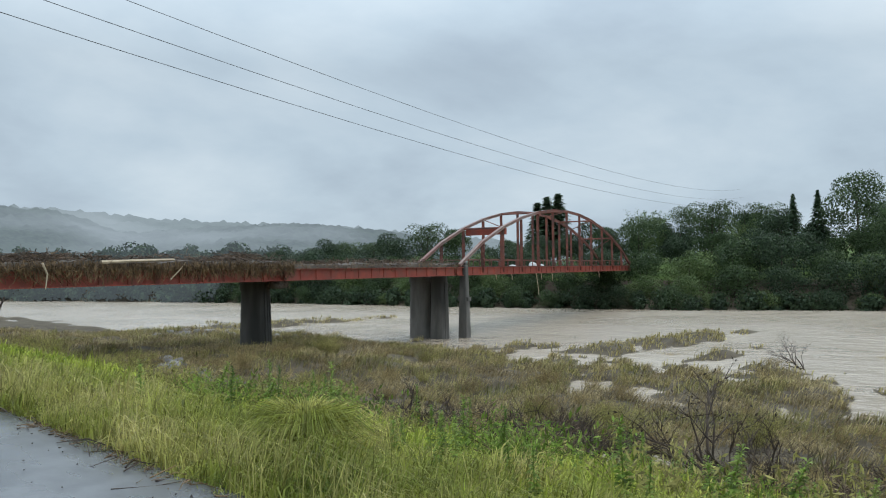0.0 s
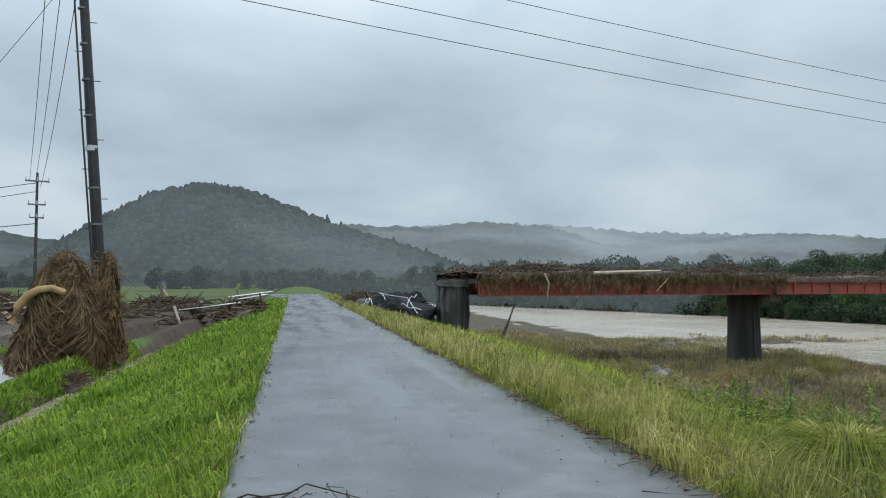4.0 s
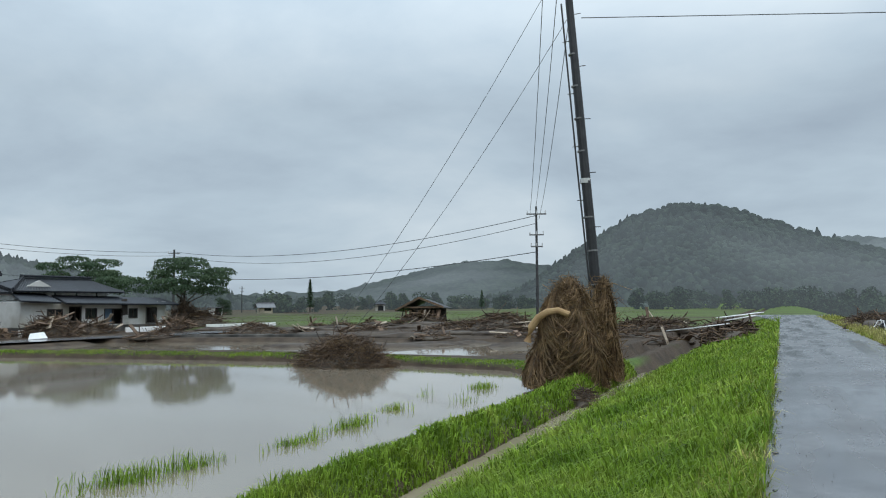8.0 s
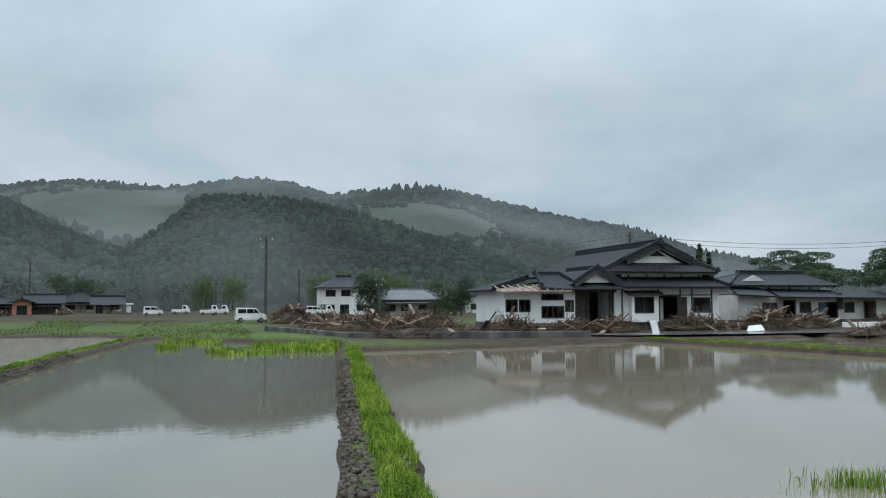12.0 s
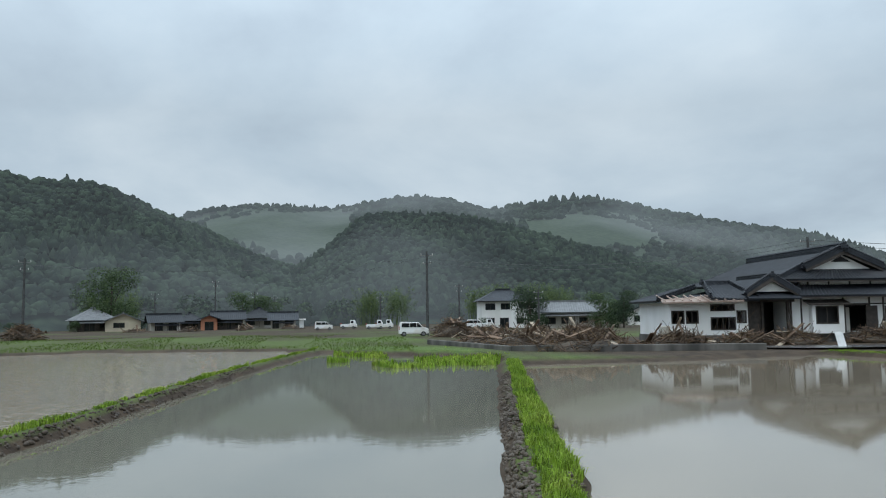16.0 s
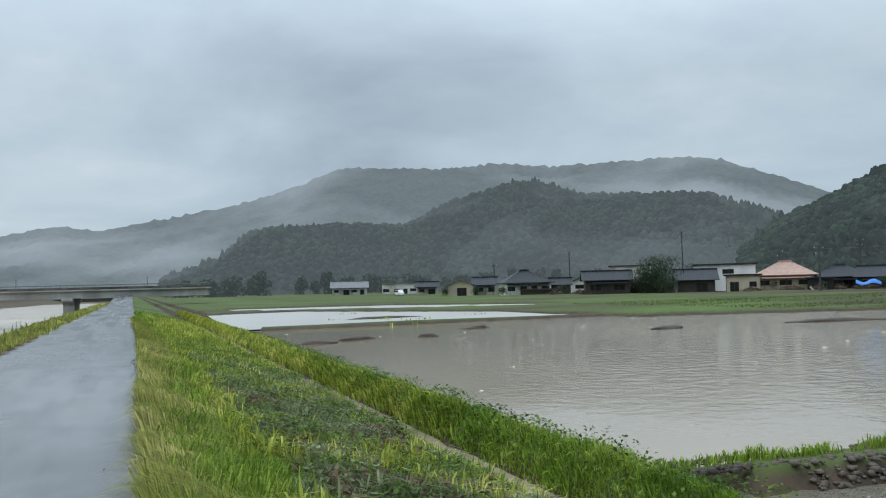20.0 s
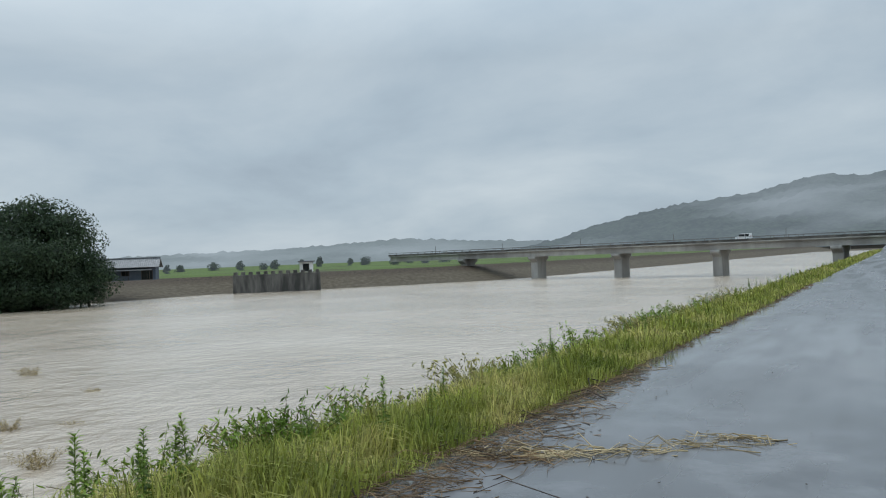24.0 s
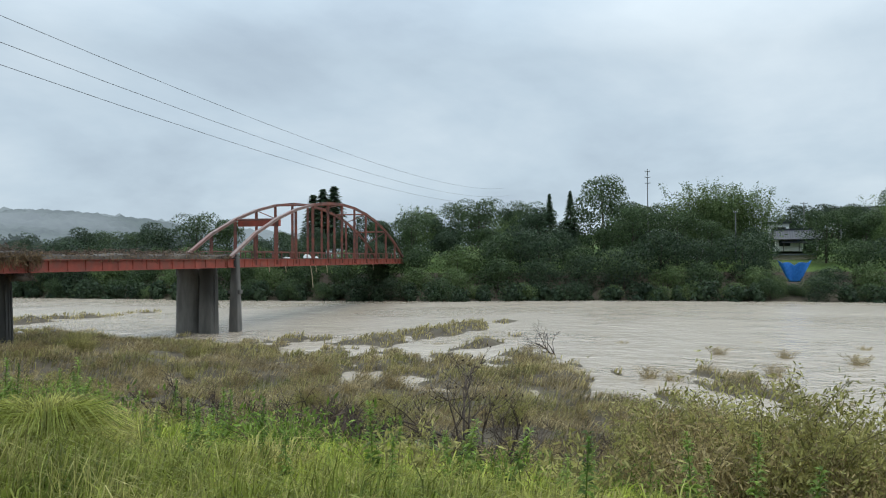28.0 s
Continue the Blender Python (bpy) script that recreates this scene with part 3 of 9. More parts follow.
def soil_ramp(src, p0, c0, p1, c1):
    r = sn.new("ShaderNodeValToRGB")
    r.color_ramp.elements[0].position, r.color_ramp.elements[1].position = p0, p1
    r.color_ramp.elements[0].color, r.color_ramp.elements[1].color = (*c0, 1), (*c1, 1)
    sl.new(src, r.inputs[0])
    return r.outputs[0]


def soil_mix(f, a, b):
    m = sn.new("ShaderNodeMix"); m.data_type = "RGBA"
    sl.new(f, m.inputs["Factor"]); sl.new(a, m.inputs["A"]); sl.new(b, m.inputs["B"])
    return m.outputs["Result"]


s_grass = soil_ramp(soil_noise(2.2).outputs["Fac"], 0.3, (0.05, 0.09, 0.016), 0.7, (0.11, 0.16, 0.032))
s_mud = soil_ramp(soil_noise(1.4, 8).outputs["Fac"], 0.3, (0.028, 0.018, 0.011), 0.7, (0.08, 0.056, 0.036))
s_silt = soil_ramp(soil_noise(0.9, 8).outputs["Fac"], 0.3, (0.06, 0.046, 0.029), 0.7, (0.118, 0.095, 0.064))
s_sep = sn.new("ShaderNodeSeparateXYZ")
sl.new(s_geo.outputs["Position"], s_sep.inputs[0])
s_low = sn.new("ShaderNodeMapRange")   # height: flood silt below about -2.4 m
s_low.inputs["From Min"].default_value, s_low.inputs["From Max"].default_value = -1.5, -2.8
sl.new(s_sep.outputs["Z"], s_low.inputs["Value"])
s_wet = sn.new("ShaderNodeMapRange")   # paddy beds and water's edges are bare mud
s_wet.inputs["From Min"].default_value, s_wet.inputs["From Max"].default_value = -0.80, -0.98
sl.new(s_sep.outputs["Z"], s_wet.inputs["Value"])
s_stripe_map = sn.new("ShaderNodeMapping")     # strips of trampled and silted grass across the fields
s_stripe_map.inputs["Rotation"].default_value, s_stripe_map.inputs["Scale"].default_value = (0, 0, 0.25), (0.25, 1, 1)
sl.new(s_geo.outputs["Position"], s_stripe_map.inputs[0])
s_stripe = sn.new("ShaderNodeTexNoise")
s_stripe.inputs["Scale"].default_value, s_stripe.inputs["Detail"].default_value = 0.11, 5.0
sl.new(s_stripe_map.outputs[0], s_stripe.inputs["Vector"])
s_worn = soil_ramp(s_stripe.outputs["Fac"], 0.54, (0, 0, 0), 0.63, (0.7, 0.7, 0.7))
s_c = soil_mix(s_worn, s_grass, s_mud)
s_c = soil_mix(s_wet.outputs[0], s_c, s_mud)
s_dist = sn.new("ShaderNodeVectorMath"); s_dist.operation = "DISTANCE"   # drained muddy fields upstream of the paddies
s_dist.inputs[1].default_value = (-27.0, 52.0, -0.9)
sl.new(s_geo.outputs["Position"], s_dist.inputs[0])
s_jit = sn.new("ShaderNodeMath"); s_jit.operation = "MULTIPLY_ADD"
sl.new(soil_noise(0.09).outputs["Fac"], s_jit.inputs[0])
s_jit.inputs[1].default_value = 30.0
sl.new(s_dist.outputs["Value"], s_jit.inputs[2])
s_field = sn.new("ShaderNodeMapRange")
s_field.inputs["From Min"].default_value, s_field.inputs["From Max"].default_value = 46.0, 40.0
sl.new(s_jit.outputs[0], s_field.inputs["Value"])
s_c = soil_mix(s_field.outputs[0], s_c, s_mud)
s_dist2 = sn.new("ShaderNodeVectorMath"); s_dist2.operation = "DISTANCE"   # trampled yard round the gutted houses
s_dist2.inputs[1].default_value = (-54.0, 34.0, -0.9)
sl.new(s_geo.outputs["Position"], s_dist2.inputs[0])
s_yard = sn.new("ShaderNodeMapRange")
s_yard.inputs["From Min"].default_value, s_yard.inputs["From Max"].default_value = 26.0, 20.0
sl.new(s_dist2.outputs["Value"], s_yard.inputs["Value"])
s_c = soil_mix(s_yard.outputs[0], s_c, s_mud)
s_c = soil_mix(s_low.outputs[0], s_c, s_silt)
sl.new(s_c, sp.inputs["Base Color"])
s_bump = sn.new("ShaderNodeBump")
s_bump.inputs["Strength"].default_value, s_bump.inputs["Distance"].default_value = 0.8, 0.06
sl.new(soil_noise(7.0, 6).outputs["Fac"], s_bump.inputs["Height"])
sl.new(s_bump.outputs[0], sp.inputs["Normal"])

ground = new("ground", grid_mesh("ground", GX, GY, GZ, soil))
tagged(ground, "grassy levee, flooded paddies and silted river banks", "ground", kind="structure")

# ---------------------------------------------------------------- water
MAT["river"] = water_material("river", (0.37, 0.298, 0.22), 0.2, [(0.16, (1.0, 0.8, 1), 0.35), (0.7, (1.0, 0.8, 1), 0.30), (2.6, (1, 0.9, 1), 0.10)], 0.8, (0.50, 0.42, 0.33))
MAT["paddy"] = water_material("paddy", (0.215, 0.18, 0.135), 0.025, [(3.4, (1, 1, 1), 0.0010), (11.0, (1, 1, 1), 0.0004)], 1.0, (0.25, 0.21, 0.155), ior=1.9)
MAT["paddy_green"] = water_material("paddy_green", (0.17, 0.158, 0.12), 0.025, [(2.8, (1, 1, 1), 0.0011), (9.0, (1, 1, 1), 0.0004)], 1.0, (0.155, 0.142, 0.108), ior=1.8)
MAT["paddy_rippled"] = water_material("paddy_rippled", (0.30, 0.25, 0.18), 0.06, [(3.2, (1, 1, 1), 0.002)], 0.9, (0.38, 0.315, 0.23))
# bright base colour stands in for sky mirrored by the far ripples
MAT["paddy_sky_pale"] = water_material("paddy_sky_pale", (0.42, 0.40, 0.36), 0.3, [(1.2, (0.3, 1, 1), 0.10)], 1.0, (0.48, 0.46, 0.42))
MAT["paddy_ruffled"] = water_material("paddy_ruffled", (0.26, 0.205, 0.14), 0.05, [(2.6, (0.8, 1, 1), 0.06), (7.0, (1, 1, 1), 0.014)], 1.0, (0.33, 0.265, 0.185), ((-44.0, -24.0, -1.1), 22.0, 37.0), ior=1.8)
rx, ry = np.meshgrid(np.linspace(6, 175, 60), np.linspace(-640, 640, 200))
river = new("river", grid_mesh("river", rx, ry, np.full(rx.shape, RIVER), MAT["river"]))
tagged(river, "wide brown flooding river with a ruffled surface", "river", kind="structure")


def pond(name, poly, level, mat, label):
    bm = bmesh.new()
    f = bm.faces.new([bm.verts.new((x, y, level)) for x, y in poly])
    if f.normal.z < 0:
        f.normal_flip()
    bmesh.ops.triangulate(bm, faces=[f])
    bm.normal_update()
    for g in bm.faces:
        if g.normal.z < 0:
            g.normal_flip()
    ob = part(name, bm, mat)
    return tagged(ob, label, "water", kind="structure")


pond("water_paddy_1", PADDY_1, PADDY, MAT["paddy"], "still flooded paddy reflecting the sky and houses")
pond("water_paddy_2", PADDY_2, PADDY - 0.02, MAT["paddy_green"], "still grey-green flooded paddy between grass dikes")
pond("water_paddy_3", PADDY_3, PADDY + 0.02, MAT["paddy_ruffled"], "muddy brown flooded paddy with silt streaks")
pond("water_paddy_4", PADDY_4, PADDY + 0.02, MAT["paddy_sky_pale"], "strip of a distant flooded paddy, pale with painted sky reflection")
pond("water_paddy_6", PADDY_6, PADDY + 0.03, MAT["paddy_sky_pale"], "wind-ruffled sheet of a distant flooded paddy, pale with painted sky reflection")
pond("water_paddy_5", PADDY_5, PADDY + 0.05, MAT["paddy"], "shallow muddy paddy half drained")
pond("water_ditch", [(-5.45, -60), (-4.7, -60), (-4.7, 30), (-5.45, 30)], -1.12, MAT["paddy_rippled"], "narrow ditch of muddy water beside the levee")

for cx, cy, rx_, ry_, lv in POOLS:
    pond("water_pool", [(cx + rx_ * (1.1 + 0.3 * math.sin(k * 1.9 + cx)) * math.cos(k * 0.449), cy + ry_ * (1.1 + 0.3 * math.sin(k * 1.9 + cx)) * math.sin(k * 0.449)) for k in range(14)], lv, MAT["paddy_rippled"], "small muddy pool left by the flood")

# ---------------------------------------------------------------- road
road_y = np.concatenate([np.linspace(-178, -20, 60), np.linspace(-19, 30, 200), np.linspace(31, 92, 40)])
flare = np.interp(road_y, [-178, 60, 75, 92], [0, 0, 1.4, 3.5])
left = ROAD_L - flare * 0.75 + 0.07 * fnoise(road_y, road_y * 0.3, 0.9, 1.5) + 0.05 * fnoise(road_y, road_y, 0.35, 2.5)
right = ROAD_R + flare * 0.6 + 0.06 * fnoise(road_y, road_y * 0.2, 0.8, 3.5) + 0.05 * fnoise(road_y, road_y, 0.3, 4.5)
u = np.array([0, 0.008, *np.linspace(0.02, 0.98, 14), 0.992, 1])[None, :]
RX = left[:, None] * (1 - u) + right[:, None] * u
RY = np.repeat(road_y[:, None], u.shape[1], 1)
rise = np.interp(road_y, [-178, -165, -120, 92], [1.6, 0.9, 0, 0])[:, None]
RZ = rise + 0.02 + 0.035 * (1 - (2 * u - 1) ** 2) + 0.004 * fnoise(RX, RY, 1.6, 9.0) - 0.06 * ((u == 0) | (u == 1))
road = new("road", grid_mesh("road", RX, RY, RZ, MAT["asphalt"]))
tagged(road, "narrow wet grey asphalt road along the levee", "road", kind="structure")

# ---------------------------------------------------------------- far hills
# emission colour of the haze painted over hills and far trees
HAZE_GLOW = (0.335, 0.405, 0.455)


def hill(name, dist, knots, depth, mat, seed, lump=2.5, step=0.3, label="wooded hills with painted haze", trees=0, tree=4.0, clear=(), sward=None):
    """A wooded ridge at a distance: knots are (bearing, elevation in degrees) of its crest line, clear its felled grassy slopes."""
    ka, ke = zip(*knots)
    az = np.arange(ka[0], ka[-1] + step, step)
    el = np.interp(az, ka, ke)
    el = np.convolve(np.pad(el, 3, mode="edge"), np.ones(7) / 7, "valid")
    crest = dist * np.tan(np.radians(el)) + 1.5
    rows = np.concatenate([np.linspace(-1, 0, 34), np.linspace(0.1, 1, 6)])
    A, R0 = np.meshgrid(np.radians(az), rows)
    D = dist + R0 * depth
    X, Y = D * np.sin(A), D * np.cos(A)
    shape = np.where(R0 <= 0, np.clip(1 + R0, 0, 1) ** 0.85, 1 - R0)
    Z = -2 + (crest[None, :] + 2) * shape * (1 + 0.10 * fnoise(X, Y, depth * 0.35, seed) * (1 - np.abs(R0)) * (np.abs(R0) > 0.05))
    if not trees:
        lumps = np.abs(fnoise(X, Y, lump * 1.7, seed + 1)) + 0.6 * np.abs(fnoise(X, Y, lump * 0.8, seed + 2))
        Z = Z + lump * (lumps - 0.5) * np.clip(shape * 4, 0, 1)
    else:
        # the wood itself: crowns of five rings, rounded or pointed, past counting
        rs = np.random.default_rng(int(seed * 10))
        a = ka[0] + (ka[-1] - ka[0]) * rs.random(trees)
        r0 = 0.02 - 0.97 * rs.random(trees) ** 1.15
        d = dist + r0 * depth
        px, py = d * np.sin(np.radians(a)), d * np.cos(np.radians(a))
        sh = np.clip(1 + np.minimum(r0, 0), 0, 1) ** 0.85
        pz = -2 + (np.interp(a, az, crest) + 2) * sh * (1 + 0.10 * fnoise(px, py, depth * 0.35, seed) * (1 - np.abs(r0)) * (np.abs(r0) > 0.05))
        stay = np.ones(trees, bool)
        for ca, ce, wa, we in clear:
            el_t = np.degrees(np.arctan2(pz - 1.5, d))
            stay &= ((a - ca) / wa) ** 2 + ((el_t - ce) / we) ** 2 + 0.5 * fnoise(px, py, depth * 0.12, seed + 7) > 1
        a, r0, d, px, py, pz = a[stay], r0[stay], d[stay], px[stay], py[stay], pz[stay]
        trees = len(a)
        pz = pz - tree * (1.0 + 0.7 * np.clip((r0 + 0.3) / 0.3, 0, 1))
        w = tree * (0.6 + 0.7 * rs.random(trees)) * (1 + 0.35 * fnoise(px, py, depth * 0.2, seed + 3))
        point = fnoise(px, py, depth * 0.25, seed + 5) + 0.4 * rs.normal(size=trees) > 0.6
        h = w * np.where(point, 2.6, 1.75) * (0.85 + 0.3 * rs.random(trees))
        ang = np.arange(6) * 1.0472
        V = np.zeros((trees, 19, 3))
        for q, (zf, rr, rp) in enumerate(((0.3, 1.0, 0.8), (0.66, 0.95, 0.5), (0.9, 0.5, 0.2))):
            ring = w[:, None] * np.where(point, rp, rr)[:, None] * (0.72 + 0.5 * rs.random((trees, 6)))
            V[:, q * 6:q * 6 + 6, 0] = px[:, None] + ring * np.cos(ang)
            V[:, q * 6:q * 6 + 6, 1] = py[:, None] + ring * np.sin(ang)
            V[:, q * 6:q * 6 + 6, 2] = pz[:, None] + h[:, None] * (zf + 0.14 * (rs.random((trees, 6)) - 0.5))
        V[:, 18] = np.stack([px, py, pz + h], 1)
        quads = [(q * 6 + k, q * 6 + (k + 1) % 6, q * 6 + 6 + (k + 1) % 6, q * 6 + 6 + k) for q in range(2) for k in range(6)]
        tops = [(12 + k, 12 + (k + 1) % 6, 18) for k in range(6)]
        F = (np.arange(trees) * 19)[:, None, None] + np.array(quads)[None]
        T = (np.arange(trees) * 19)[:, None, None] + np.array(tops)[None]
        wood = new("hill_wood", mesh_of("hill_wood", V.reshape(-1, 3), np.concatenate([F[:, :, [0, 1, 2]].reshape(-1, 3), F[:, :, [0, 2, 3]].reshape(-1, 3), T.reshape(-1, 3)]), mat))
        tagged(wood, "dense dark wood covering a hillside, with painted haze", "trees", kind="stuff")
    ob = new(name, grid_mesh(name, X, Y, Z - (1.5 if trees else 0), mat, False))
    if clear:
        ob.data.materials.append(sward)
        co = np.array([tuple(p.center) for p in ob.data.polygons])
        pa, pe = np.degrees(np.arctan2(co[:, 0], co[:, 1])), np.degrees(np.arctan2(co[:, 2], np.hypot(co[:, 0], co[:, 1])))
        bare = np.zeros(len(co), np.int32)
        for ca, ce, wa, we in clear:
            bare |= (((pa - ca) / wa) ** 2 + ((pe - ce) / we) ** 2 < 1.7).astype(np.int32)
        ob.data.polygons.foreach_set("material_index", bare)
    return tagged(ob, label, "hill", kind="structure")


# the number after the glow colour is the share of painted haze
F_NEAR = distance_material("forest_near", (0.005, 0.012, 0.008), (0.034, 0.054, 0.032), HAZE_GLOW, 0.14, 0.035, 0.010, 0.28)
F_SWARD = distance_material("hill_sward", (0.02, 0.037, 0.018), (0.037, 0.058, 0.029), HAZE_GLOW, 0.31, 0.02, 0.006, 0.3)
F_MID = distance_material("forest_mid", (0.006, 0.014, 0.010), (0.03, 0.046, 0.028), HAZE_GLOW, 0.24, 0.03, 0.006, 0.22)
F_FAR = distance_material("forest_far", (0.008, 0.016, 0.014), (0.036, 0.054, 0.036), HAZE_GLOW, 0.27, 0.02, 0.003, 0.16)
F_DARK = distance_material("forest_dark", (0.005, 0.012, 0.010), (0.028, 0.044, 0.029), HAZE_GLOW, 0.30, 0.03, 0.005, 0.3)
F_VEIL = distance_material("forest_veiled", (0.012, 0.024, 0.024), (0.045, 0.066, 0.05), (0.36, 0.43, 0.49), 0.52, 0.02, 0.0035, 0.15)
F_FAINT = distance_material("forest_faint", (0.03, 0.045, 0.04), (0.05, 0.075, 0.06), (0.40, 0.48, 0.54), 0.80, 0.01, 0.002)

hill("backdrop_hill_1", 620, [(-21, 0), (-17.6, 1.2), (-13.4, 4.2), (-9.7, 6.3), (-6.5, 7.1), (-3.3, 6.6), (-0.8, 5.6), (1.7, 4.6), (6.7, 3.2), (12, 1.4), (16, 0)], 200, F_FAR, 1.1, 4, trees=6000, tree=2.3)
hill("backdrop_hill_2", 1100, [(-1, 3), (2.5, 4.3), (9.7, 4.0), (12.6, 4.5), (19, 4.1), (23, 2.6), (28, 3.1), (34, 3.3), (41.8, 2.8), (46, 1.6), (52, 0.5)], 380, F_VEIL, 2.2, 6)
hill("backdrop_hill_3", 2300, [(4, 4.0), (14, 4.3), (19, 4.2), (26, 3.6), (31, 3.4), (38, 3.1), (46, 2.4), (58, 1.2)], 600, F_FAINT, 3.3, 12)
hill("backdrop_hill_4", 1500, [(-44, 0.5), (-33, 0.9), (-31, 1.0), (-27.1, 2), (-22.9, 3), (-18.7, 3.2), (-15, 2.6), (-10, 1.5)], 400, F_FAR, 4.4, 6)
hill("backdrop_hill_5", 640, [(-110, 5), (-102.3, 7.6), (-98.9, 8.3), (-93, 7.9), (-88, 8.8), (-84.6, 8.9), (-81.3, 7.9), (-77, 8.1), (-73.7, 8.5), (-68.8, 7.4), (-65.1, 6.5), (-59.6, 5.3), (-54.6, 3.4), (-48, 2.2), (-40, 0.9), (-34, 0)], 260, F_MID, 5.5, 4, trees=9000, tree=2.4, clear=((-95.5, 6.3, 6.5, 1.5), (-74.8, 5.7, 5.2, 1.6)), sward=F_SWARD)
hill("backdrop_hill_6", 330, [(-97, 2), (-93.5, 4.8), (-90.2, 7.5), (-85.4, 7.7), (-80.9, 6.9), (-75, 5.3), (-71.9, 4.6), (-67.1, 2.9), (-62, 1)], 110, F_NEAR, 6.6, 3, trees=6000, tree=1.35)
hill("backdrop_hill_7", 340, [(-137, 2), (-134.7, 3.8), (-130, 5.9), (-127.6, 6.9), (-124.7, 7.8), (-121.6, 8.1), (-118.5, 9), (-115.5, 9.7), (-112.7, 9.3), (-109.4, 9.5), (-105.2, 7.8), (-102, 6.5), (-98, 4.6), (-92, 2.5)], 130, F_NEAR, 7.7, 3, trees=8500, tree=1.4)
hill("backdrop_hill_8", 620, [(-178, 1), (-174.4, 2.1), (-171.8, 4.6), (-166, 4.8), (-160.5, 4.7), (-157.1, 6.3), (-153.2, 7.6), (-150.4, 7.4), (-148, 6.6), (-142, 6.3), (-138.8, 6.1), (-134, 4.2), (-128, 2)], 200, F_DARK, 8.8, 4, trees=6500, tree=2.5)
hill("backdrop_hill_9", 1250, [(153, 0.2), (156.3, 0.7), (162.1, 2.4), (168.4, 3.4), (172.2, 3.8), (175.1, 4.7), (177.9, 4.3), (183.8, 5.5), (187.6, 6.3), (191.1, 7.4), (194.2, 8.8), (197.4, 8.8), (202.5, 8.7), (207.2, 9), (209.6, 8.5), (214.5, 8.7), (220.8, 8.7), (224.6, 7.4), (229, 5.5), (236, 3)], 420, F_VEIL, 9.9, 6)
hill("backdrop_hill_10", 2600, [(118, 0.6), (128, 0.9), (138, 1.1), (146, 1.5), (152, 1.2), (160, 0.8)], 500, F_FAINT, 1.9, 10, label="faint blue hills across the plain, under painted haze")

# ---------------------------------------------------------------- the broken red bridge
# local x runs from the near abutment across the river, y to the upstream side, z is the world's height
BR_AZ = 74.0
BR_U = (math.sin(radians(BR_AZ)), math.cos(radians(BR_AZ)))
BR_0 = (7.6, 39.3)
red_bridge = place("red_bridge", Matrix.Translation((BR_0[0], BR_0[1], 0)) @ Matrix.Rotation(radians(90 - BR_AZ), 4, "Z"),
                   "flood-wrecked red steel arch bridge with a broken end", "bridge")
S_P1, S_P2, S_END, HALF = 20.6, 44.8, 104.5, 2.3
G_LO, G_HI = 0.82, 1.5



def abutment():
    """A broken abutment: a ribbed stub column, a hollowed wall beside it and a cracked cap."""
    bm = bmesh.new()
    box(bm, -0.3, 0.42, -1.0, 0.05, -2.6, 1.25)
    for y in (-0.85, -0.5, -0.15):
        box(bm, 0.42, 0.52, y - 0.08, y + 0.08, -2.6, 1.15)
    for x in (-0.2, 0.2):
        box(bm, x - 0.08, x + 0.08, -1.1, -1.0, -2.6, 1.15)
    box(bm, -0.4, 0.25, 0.15, 0.45, -2.6, 1.2)
    box(bm, -0.35, 0.2, 0.85, 1.1, -2.6, 1.2)
    box(bm, -0.3, -0.1, 0.45, 0.85, -2.6, 0.4)
    bmesh.ops.subdivide_edges(bm, edges=[e for e in bm.edges if e.calc_length() > 0.5], cuts=5, use_grid_fill=True)
    for v in bm.verts:
        v.co += Vector((noise.noise(v.co * 2.3), noise.noise(v.co * 2.3 + Vector((5, 0, 0))), 0.4 * noise.noise(v.co * 1.9 + Vector((0, 7, 0))))) * 0.13
    split("abutment", bm, MAT["old_concrete"], red_bridge, "stained broken concrete abutment")
    bm = bmesh.new()
    prism(bm, [(-0.45, -1.05), (0.45, -1.15), (0.45, 0.15), (0.2, 1.3), (-0.45, 1.2)], 1.22, 1.5)
    bmesh.ops.subdivide_edges(bm, edges=list(bm.edges), cuts=4, use_grid_fill=True)
    for v in bm.verts:
        v.co += Vector((noise.noise(v.co * 2.9), noise.noise(v.co * 2.9 + Vector((5, 0, 0))), noise.noise(v.co * 2.9 + Vector((0, 5, 0))))) * 0.1
    part("abutment_cap", bm, MAT["old_concrete"], red_bridge, "cracked dark concrete cap")


def wall_pier(s, base, half_len, thick, mid=0.0):
    """A tapered concrete wall pier with rounded cutwaters and a ribbed face."""
    bm = bmesh.new()

    def ring(z, g):
        pts = []
        for k in range(9):
            a = -math.pi / 2 + math.pi * k / 8
            pts.append((math.sin(a) * thick * g, half_len * g + math.cos(a) * thick * g))
        for k in range(9):
            a = math.pi / 2 + math.pi * k / 8
            pts.append((math.sin(a) * thick * g, -half_len * g + math.cos(a) * thick * g))
        return [bm.verts.new((s + x, mid + y, z)) for x, y in pts]

    rings = [ring(z, g) for z, g in ((base, 1.2), (base + 1.5, 1.13), (0.1, 1.0), (0.1, 1.1), (0.55, 1.1), (G_LO, 1.04))]
    n = len(rings[0])
    for q, t in zip(rings, rings[1:]):
        for k in range(n):
            bm.faces.new((q[k], q[(k + 1) % n], t[(k + 1) % n], t[k]))
    bm.faces.new(rings[-1])
    bm.faces.new(rings[0][::-1])
    part("pier", bm, MAT["old_concrete"], red_bridge, "dark stained concrete wall pier")
    bm = bmesh.new()
    for k in (-0.45, 0.1, 0.55):
        tube(bm, [(s + k * thick, mid - half_len * 1.2 - thick * 1.12, base), (s + k * thick, mid - half_len - thick * 1.0, 0.2)], 0.09, 0.07, 6)
    part("pier_rib", bm, MAT["old_concrete"], red_bridge)


